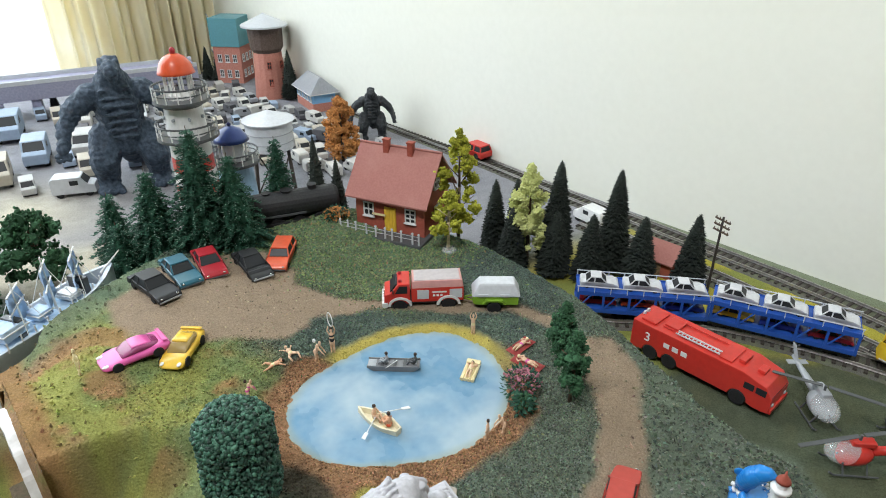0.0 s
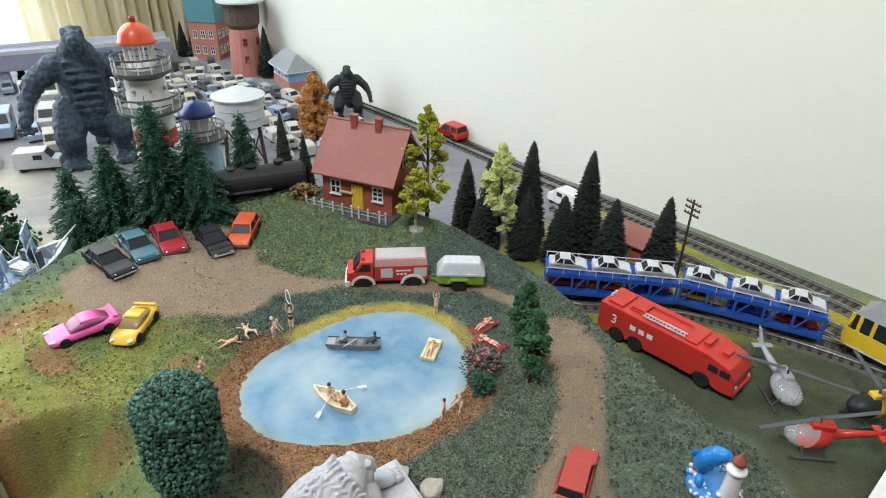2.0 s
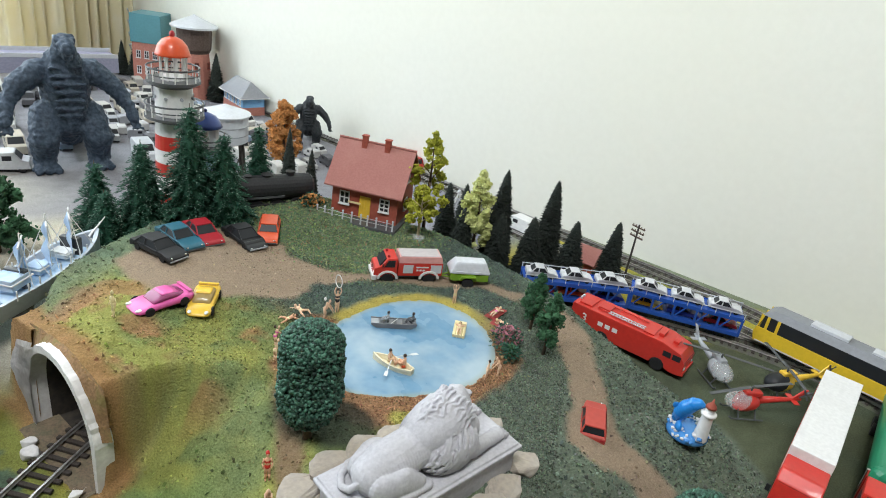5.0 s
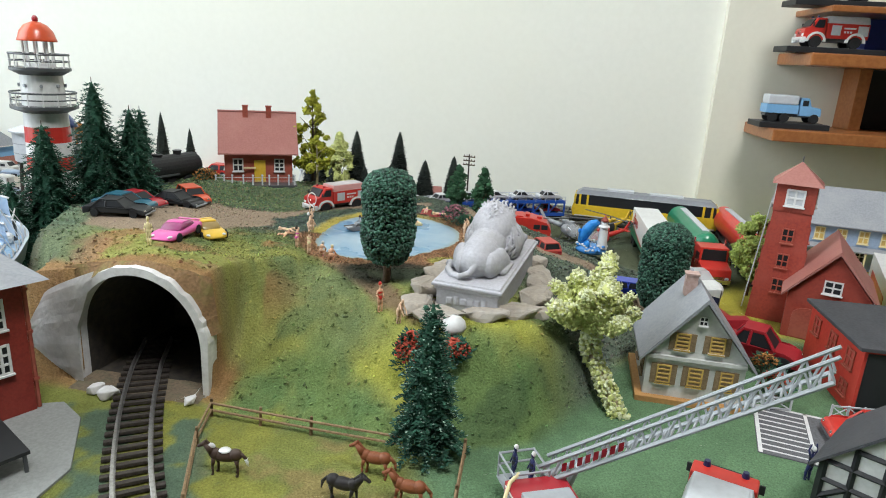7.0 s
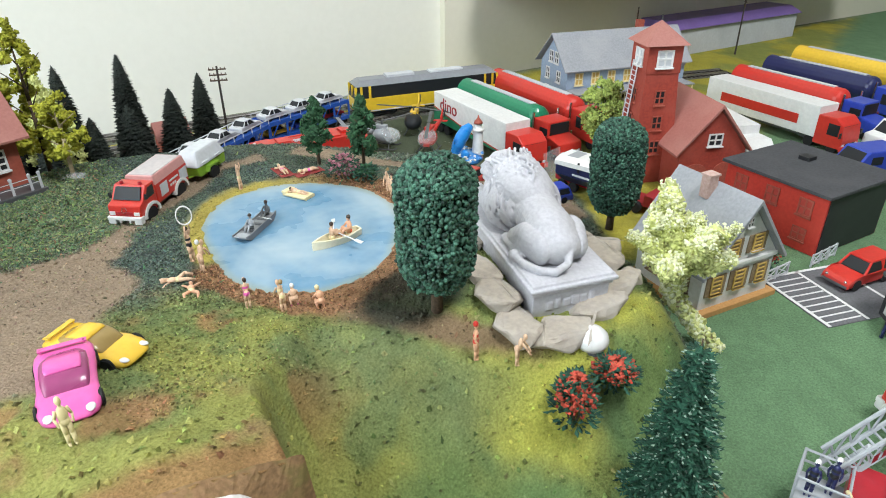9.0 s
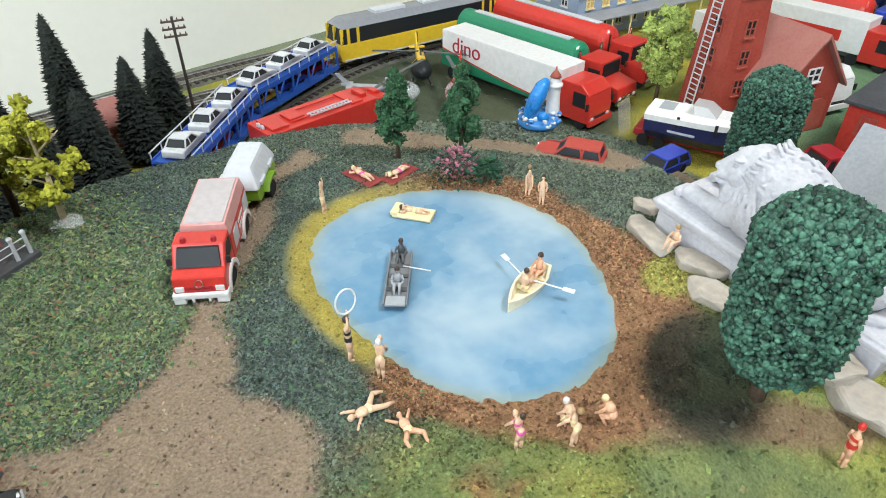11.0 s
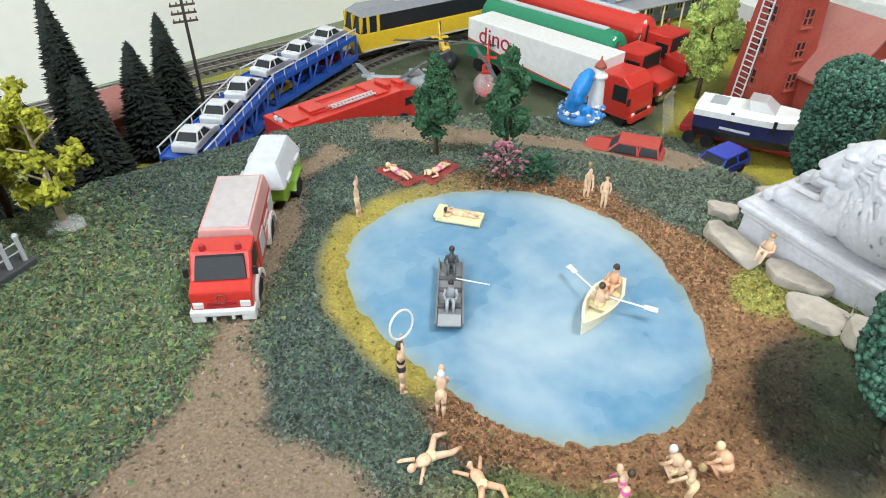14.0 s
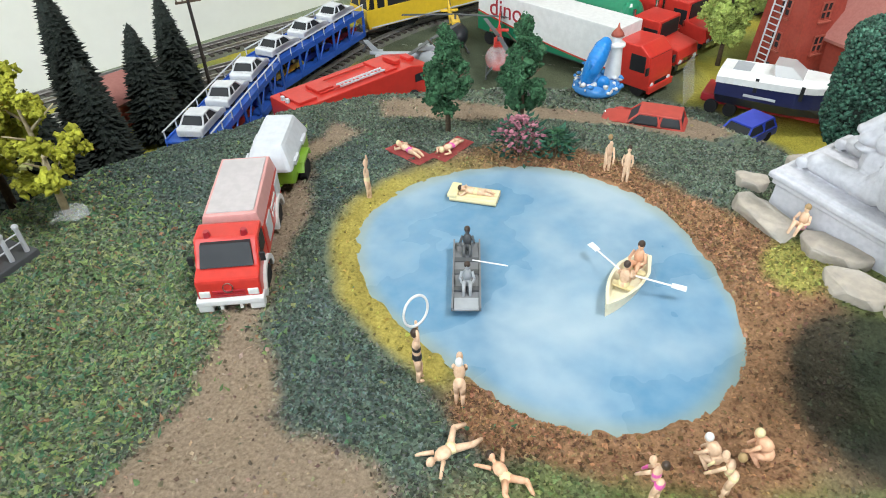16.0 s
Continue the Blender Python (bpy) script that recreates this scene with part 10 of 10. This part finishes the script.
def viaduct():
    a, b = Vector((-104, 27)), Vector((-75, 65))
    ln = (b - a).length
    t = thing("viaduct", (a.x + b.x) / 2, (a.y + b.y) / 2, BASE, math.degrees(math.atan2(b.y - a.y, b.x - a.x)), "long grey-violet road viaduct behind the vehicles", "bridge")
    DECK = mat("violet_grey_concrete", (0.32, 0.32, 0.42), (0.26, 0.26, 0.35), 3, 0.3, 0.7, bump=0.2)
    bm = bmn()
    box(bm, 0, 0, 3.2, ln, 6.0, 2.6, 0.05)
    part("deck", bm, DECK, t)
    for s in (-1, 1):
        bm = bmn()
        box(bm, 0, s * 2.95, 5.8, ln, 0.2, 0.7, 0.02)
        part("parapet", bm, LIGHTGREY, t)
    for i in range(8):
        bm = bmn()
        box(bm, -ln / 2 + ln * (i + 0.5) / 8, 0, 0, 1.4, 5.0, 3.3, 0.05)
        part("pier", bm, DECK, t)


viaduct()


def van(x, y, turn, k, body, label, group="pale vehicles in the far yard"):
    """A small van or wagon."""
    t = thing("model_van", x, y, BASE, turn, label, "van", group)
    bm = bmn()
    prism(bm, [(-2.6, 0.45), (-2.6, 2.3), (-2.2, 2.6), (1.0, 2.6), (1.7, 1.7), (2.5, 1.5), (2.6, 0.45)], -1.15, 1.15, "y", 0.12)
    part("body", bm, body, t)
    bm = bmn()
    frustum(bm, 1.0, 1.78, 1.0, 1.65, 0.8, 1.1, 0.9, 2.5)
    part("windscreen", bm, GLASSDARK, t)
    for s in (-1, 1):
        bm = bmn()
        box(bm, 0.2, s * 1.14, 1.6, 1.0, 0.06, 0.6)
        part("side_window", bm, GLASSDARK, t)
        for wx in (-1.7, 1.7):
            wheel(t, wx, s * 0.95, 0.48, 0.48, 0.35)
    t.scale = (k, k, k)
    return t


DUSTS = [paint(n, c, 0.6, 0.05) for n, c in (("dusty_white", (0.42, 0.42, 0.41)), ("dusty_grey", (0.3, 0.31, 0.33)), ("dusty_sand", (0.42, 0.38, 0.31)), ("dusty_blue", (0.27, 0.34, 0.44)), ("dusty_dark", (0.1, 0.1, 0.11)), ("dusty_pale", (0.5, 0.49, 0.46)))]
WORDS = ("off-white", "grey", "sand-coloured", "dusty blue", "dark grey", "pale")
VANS = []
for i, c in enumerate(DUSTS):
    first = van(-50 + 3.2 * i, 47 + 1.1 * i, -35 + 9 * i, 0.72 + 0.05 * (i % 3), c, WORDS[i] + " toy van in the crowded far yard")
    VANS.append((first, 0.72 + 0.05 * (i % 3)))
rv = random.Random(3)
KEEP = [(-30.4, 45.2, 3.6), (-31.5, 55.8, 3.6), (-49.6, 67.2, 6.0), (-61, 69.5, 4.5), (-75, 77.5, 5.5), (-31.4, 31.2, 3.6), (-50.5, 26.6, 7), (-56.5, 69.2, 3)] + [(-50 + 3.2 * i, 47 + 1.1 * i, 2.4) for i in range(6)]
for i in range(15):
    for j in range(12):
        x, y = -31 - 3.5 * i + 1.2 * j + rv.uniform(-0.6, 0.6), 34 + 2.9 * j + 1.2 * i + rv.uniform(-0.5, 0.5)
        d = (x - WALL0.x) * WN.x + (y - WALL0.y) * WN.y
        if d > 7 and x > -80 and (x - WALL0.x) * WU.x + (y - WALL0.y) * WU.y > -114 and rv.random() < 0.88 and all(math.hypot(x - p, y - q) > r for p, q, r in KEEP):
            first, k = VANS[rv.choice((0, 0, 1, 1, 2, 3, 4, 5, 5))]
            copy_thing(first, pose(x * CM, y * CM, BASE * CM, 0, 0, rv.choice((-30, -35, -40, 145, 55)) + rv.uniform(-12, 12)) @ Matrix.Scale(k, 4))
for x, y, turn, k, c, words in ((-70.5, 27.5, -40, 1.35, DUSTS[3], "pale blue toy van with a white front"), (-67.5, 33.0, -45, 1.2, DUSTS[0], "white toy van beside the viaduct"), (-62.5, 36.8, -45, 1.15, LIGHTGREY, "pale grey toy van beside the viaduct"),
                                (-76, 22, -40, 1.25, LIGHTGREY, "pale grey toy van beside a blue one"), (-68, 20, -35, 1.3, DUSTS[2], "white toy van on the pale ground"), (-55.5, 21.5, 40, 1.0, LIGHTGREY, "pale grey toy van on the pale ground"),
                                (-84, 33, -40, 1.5, DUSTS[3], "dusty blue toy van under the viaduct"), (-78, 41, -40, 1.5, DUSTS[5], "white toy van under the viaduct"), (-71, 46, -40, 1.5, LIGHTGREY, "pale toy van under the viaduct"), (-46, 34.5, -40, 1.0, LIGHTGREY, "pale grey toy van near the lighthouse")):
    van(x, y, turn, k, c, words, group="vans by the viaduct")
for i in range(7):
    for j in range(4):
        x, y = -62 - 5.2 * i + 2.2 * j + rv.uniform(-0.8, 0.8), 20 + 6.5 * j + 1.5 * i + rv.uniform(-0.8, 0.8)
        s_, d = (x - WALL0.x) * WU.x + (y - WALL0.y) * WU.y, (x - WALL0.x) * WN.x + (y - WALL0.y) * WN.y
        if s_ > -113 and all(math.hypot(x - p, y - q) > 4.6 for p, q in ((-70.5, 27.5), (-67.5, 33), (-62.5, 36.8), (-76, 22), (-68, 20), (-55.5, 21.5), (-84, 33), (-78, 41), (-71, 46))):
            first, k = VANS[rv.choice((3, 3, 1, 4, 0, 2))]
            copy_thing(first, pose(x * CM, y * CM, BASE * CM, 0, 0, -40 + rv.uniform(-10, 10)) @ Matrix.Scale(k * 1.4, 4))
for x, y, z in ((-13.6, 53.6, 0),):
    car(x, y, BASE + 0.55, 154, 5.4, 2.3, 2.0, RED, "red toy wagon standing on the wall-side track", "wagon", "red wagons on the rear track", lamps=False)


# ---- beyond the fire station: more lorries, and the wall shelf ----
lorry(52.5, -7.6, 43.2, -17.2, "plain", WHITE, WHITE, "white box lorry parked behind the fire station")
lorry(61.5, -9.8, 55.0, -22.5, "plain", WHITE, RED, "white box lorry with a red cab in a parked row")
lorry(69.0, -10.5, 62.5, -23.2, "tank", RED, BLUE, "red tank lorry with a blue bonneted cab", 1.9)
lorry(77.0, -12.5, 70.5, -25.5, "tank", NAVY, BLUE, "dark blue tank lorry parked in a row", 1.9)
lorry(86.0, -14.5, 79.0, -27.5, "tank", YELLOW, YELLOW, "yellow tank lorry parked in a row", 1.9)
for x, y, turn, c, words in ((47, -27, 140, BLUE, "blue toy van in the vehicle yard"), (52, -31, 145, RED, "red toy van in the vehicle yard"), (57.5, -29, 140, WHITE, "white toy van in the vehicle yard"), (63, -33, 140, NAVY, "navy toy van in the vehicle yard"), (68, -31, 140, RED, "red toy van in the vehicle yard"), (45, -33, 140, LIGHTGREY, "grey toy van in the vehicle yard")):
    van(x, y, turn, 1.2, c, words, group="vans in the vehicle yard")


def stone_heap():
    for i, (s, r) in enumerate(((0, 2.0), (2.6, 1.6), (-2.4, 1.7), (0.8, 1.4))):
        boulder(84 + s, 2.3 + 0.6 * i, BASE + 0.9 + (1.6 if i == 3 else 0), r, 40 + i * 2.3, 0.8, "pale rocks behind the fire station")


stone_heap()


def low_hall():
    t = thing("violet_hall", 104, 2, BASE, -22.8, "long low violet-roofed hall by the wall", "building")
    bm = bmn()
    box(bm, 0, 0, 0, 34, 9, 4.2, 0.05)
    part("wall", bm, LIGHTGREY, t)
    bm = bmn()
    frustum(bm, -17.5, 17.5, 5, 4.2, -16.5, 16.5, 3.2, 5.4)
    part("roof", bm, paint("violet_roof", (0.2, 0.13, 0.36), 0.5), t)


low_hall()


def shelf():
    x, y = at_wall(0)
    t = thing("wall_shelf", x, y, 0, WALL_TURN, "varnished brown wooden wall shelf with display compartments", "shelf")
    for s0, s1, z in ((34.9, 118, 7.1), (37.6, 118, 16.4), (38.8, 118, 22.6)):
        bm = bmn()
        box(bm, (s0 + s1) / 2, -6.7, z, s1 - s0, 11.0, 1.5 if z < 20 else 0.75, 0.2)
        part("board", bm, SHELFWOOD, t)
    for s in (47.2, 69, 92, 117):
        bm = bmn()
        box(bm, s, -3.6, 8.6, 1.5, 4.6, 7.8, 0.08)
        part("divider", bm, SHELFWOOD, t)
    bm = bmn()
    box(bm, 82.1, -1.6, 8.6, 69, 0.5, 7.8)
    part("back_panel", bm, BLACK, t)
    return t


shelf()


def shelf_lorry(x, y, z):
    t = thing("model_lorry", x, y, z, WALL_TURN, "pale blue model lorry with a canvas bed on a black plinth", "lorry")
    bm = bmn()
    box(bm, 0, 0, 0.7, 6.6, 1.5, 0.35, 0.05)
    part("chassis", bm, DARKGREY, t)
    bm = bmn()
    prism(bm, [(0.7, 0.9), (0.7, 3.1), (1.7, 3.15), (2.1, 2.1), (3.3, 1.95), (3.4, 0.9)], -1.15, 1.15, "y", 0.12)
    c = part("cab", bm, SKYBLUE, t)
    bm = bmn()
    frustum(bm, 1.85, 2.12, 0.95, 2.1, 1.6, 1.8, 0.85, 3.0)
    part("windscreen", bm, GLASSDARK, c)
    bm = bmn()
    box(bm, -1.4, 0, 1.1, 3.9, 2.4, 1.1, 0.05)
    part("bed", bm, SKYBLUE, t)
    bm = bmn()
    box(bm, -1.4, 0, 2.2, 3.8, 2.3, 1.2, 0.25)
    part("canvas", bm, LIGHTGREY, t)
    for s in (-1, 1):
        bm = bmn()
        box(bm, 1.3, s * 1.15, 2.15, 0.7, 0.05, 0.7, 0.02)
        part("side_window", bm, GLASSDARK, c)
        for wx in (-2.4, -1.0, 2.6):
            wheel(t, wx, s * 1.0, 0.6, 0.6, 0.4)


def shelf_place(s, d, z):
    x, y = at_wall(s, d)
    return x, y, z


def plinth(s, d, z, ln, label="flat black display plinth on a shelf"):
    x, y, z = shelf_place(s, d, z)
    bm = bmn()
    box(bm, 0, 0, 0, ln, 4.6, 0.7, 0.08)
    ob = part("display_plinth", bm, BLACK)
    ob.matrix_basis = pose(x * CM, y * CM, z * CM, 0, 0, WALL_TURN)
    return tagged(ob, label, "plinth", "display plinths")


for s, z, c in ((41.0, 17.9, RED), (55.0, 17.9, RED), (69.0, 17.9, RED), (41.0, 23.35, RED), (55.0, 23.35, RED)):
    plinth(s, 8, z, 11.5)
    x, y, zz = shelf_place(s, 8, z + 0.7)
    f = fire_truck(x, y, zz, WALL_TURN + 180, "red model fire engine on a black display plinth", 1.15, "fire engines on the shelf")
for s in (48, 62):
    x, y, zz = shelf_place(s, 4, 17.9)
    bm = bmn()
    box(bm, 0, 0, 0, 3.0, 2.5, 4.6, 0.05)
    ob = part("carton", bm, BLUE)
    ob.matrix_basis = pose(x * CM, y * CM, zz * CM, 0, 0, WALL_TURN)
    tagged(ob, "plain dark blue carton standing on the shelf", "box", "blue cartons")
plinth(38.0, 8, 8.6, 8.5)
x, y, zz = shelf_place(38.0, 8, 9.3)
shelf_lorry(x, y, zz)
for s, c, words in ((58, RED, "red model tractor in a dark compartment"), (75, RED, "small red model car in a dark compartment"), (82, DEEPRED, "dark red model car in a dark compartment"), (100, RED, "red model car in a dark compartment")):
    plinth(s, 8, 8.6, 7.0)
    x, y, zz = shelf_place(s, 8, 9.3)
    car(x, y, zz, WALL_TURN + 180, 5.5, 2.2, 2.2 if s == 58 else 1.7, c, words, "wagon", "model cars on the shelf")


van(6.6, 39.6, 150, 0.8, WHITE, "small white toy van standing beside the wall-side track", group="vehicles by the rear track")

# ---- loose turf and grit on the hill ----


def scatter(name, label, n, seed, keep, size, shade, area, flat=0.5, long=1.0):
    """Many tiny ragged crumbs or slivers, one mesh."""
    rs = np.random.RandomState(seed)
    x, y = rs.uniform(area[0], area[1], n), rs.uniform(area[2], area[3], n)
    ok = keep(x, y, rs)
    x, y = x[ok], y[ok]
    z = height(x, y)
    n = len(x)
    s = size * rs.uniform(0.45, 1.35, n) ** 1.3
    # a turned, tilted, jittered four-sided crumb with an open foot
    base = np.array([(long, 0, 0), (0, 0.75, 0), (-long, 0, 0), (0, -0.75, 0), (0, 0, flat)], float)
    p = base[None] * (1 + 0.45 * rs.uniform(-1, 1, (n, 5, 1))) + 0.2 * rs.uniform(-1, 1, (n, 5, 3))
    a = rs.uniform(0, 6.283, n)
    c, q = np.cos(a)[:, None], np.sin(a)[:, None]
    px, py = p[..., 0] * c - p[..., 1] * q, p[..., 0] * q + p[..., 1] * c
    pz = p[..., 2] + px * rs.uniform(-0.8, 0.8, (n, 1)) + py * rs.uniform(-0.8, 0.8, (n, 1))
    co = np.stack([x[:, None] + px * s[:, None], y[:, None] + py * s[:, None], z[:, None] + (pz + 0.35) * s[:, None]], -1).reshape(-1, 3) * CM
    tri = np.array([(0, 1, 4), (1, 2, 4), (2, 3, 4), (3, 0, 4)])
    faces = (tri[None] + (np.arange(n) * 5)[:, None, None]).reshape(-1, 3)
    me = bpy.data.meshes.new(name)
    me.from_pydata(co.tolist(), [], faces.tolist())
    rgb = shade(x, y, z, rs)
    attr = me.color_attributes.new("cover", "FLOAT_COLOR", "POINT")
    attr.data.foreach_set("color", np.concatenate([np.repeat(np.clip(rgb, 0, 1), 5, 0), np.ones((n * 5, 1))], 1).astype(np.float32).ravel())
    me.materials.append(TURF)
    ob = new(name, me)
    return tagged(ob, label, "scatter", kind="stuff")


def turf_mask(x, y):
    """1 where coarse turf lies; the painted yellow-green parts stay smooth."""
    pd = pond_distance(x, y)
    d = poly_distance(x, y, HILL)
    along, out = portal_frame(x, y)
    mouth = (along > -6) & (along < 9.5) & (out > -1.2) & (out < 6)
    ang = np.degrees(np.arctan2(y + 1.2, x - 3.2))
    yellow = (pd < 1.25) & (ang > 45) & (ang < 172)
    south = np.maximum(smoothstep(-3, -8, y + 0.45 * x) * smoothstep(10, 3, x), smoothstep(-12, -15, y) * smoothstep(13, 9, x))
    k = (1 - 0.95 * lot_mask(x, y)) * np.where(yellow, 0.06, 1.0) * (1 - 0.82 * south)
    return np.where((pd > 0.12) & (d > 0.2) & ~mouth, k, 0.0)


def near_keep(x, y, rs):
    return rs.rand(len(x)) < turf_mask(x, y)


def far_keep(x, y, rs):
    inner = (x > -13) & (x < 15) & (y > -11) & (y < 19)
    return (rs.rand(len(x)) < turf_mask(x, y)) & ~inner


def turf_shade(x, y, z, rs):
    rgb = ground_colours(x, y, z)
    return rgb * (0.38 + 1.22 * rs.rand(len(x), 1) ** 1.2) * (1 + 0.13 * rs.uniform(-1, 1, (len(x), 3)))


def flake_keep(x, y, rs):
    zone = smoothstep(4.5, 8, y) * smoothstep(1.5, -2.5, x + 0.3 * (10 - y)) + 0.015
    return rs.rand(len(x)) < turf_mask(x, y) * zone


def flake_shade(x, y, z, rs):
    tone = np.array([(0.2, 0.27, 0.1), (0.13, 0.21, 0.09), (0.07, 0.15, 0.08), (0.26, 0.28, 0.13), (0.26, 0.15, 0.09), (0.1, 0.17, 0.12)])
    return tone[rs.choice(6, len(x), p=[0.25, 0.3, 0.2, 0.12, 0.05, 0.08])] * rs.uniform(0.8, 1.4, (len(x), 1))


def grit_keep(x, y, rs):
    pd = pond_distance(x, y)
    ang = np.degrees(np.arctan2(y + 1.2, x - 3.2))
    shore = (pd > 0.05) & (pd < 2.2) & ((ang < 45) | (ang > 172))
    return ((lot_mask(x, y) > 0.5) & (rs.rand(len(x)) < 0.07)) | (shore & (rs.rand(len(x)) < 0.6))


def grit_shade(x, y, z, rs):
    return ground_colours(x, y, z) * rs.choice([0.55, 0.75, 1.15, 1.35], (len(x), 1), p=[0.3, 0.25, 0.28, 0.17])


scatter("turf_crumbs", "fine dark green scatter turf crumbs round the pond", 250000, 5, near_keep, 0.062, turf_shade, (-13, 15, -11, 19))
scatter("outer_turf", "scatter turf crumbs over the hill's edges", 90000, 6, far_keep, 0.105, turf_shade, (-27, 31, -24.5, 20.5))
scatter("turf_flakes", "slivers of olive and green leaf scatter on the hill", 90000, 7, flake_keep, 0.075, flake_shade, (-20, 14, -3, 20), 0.3, 1.5)
scatter("grit", "dark grit strewn over the paths and the shore", 90000, 9, grit_keep, 0.036, grit_shade, (-24, 20, -12, 14))
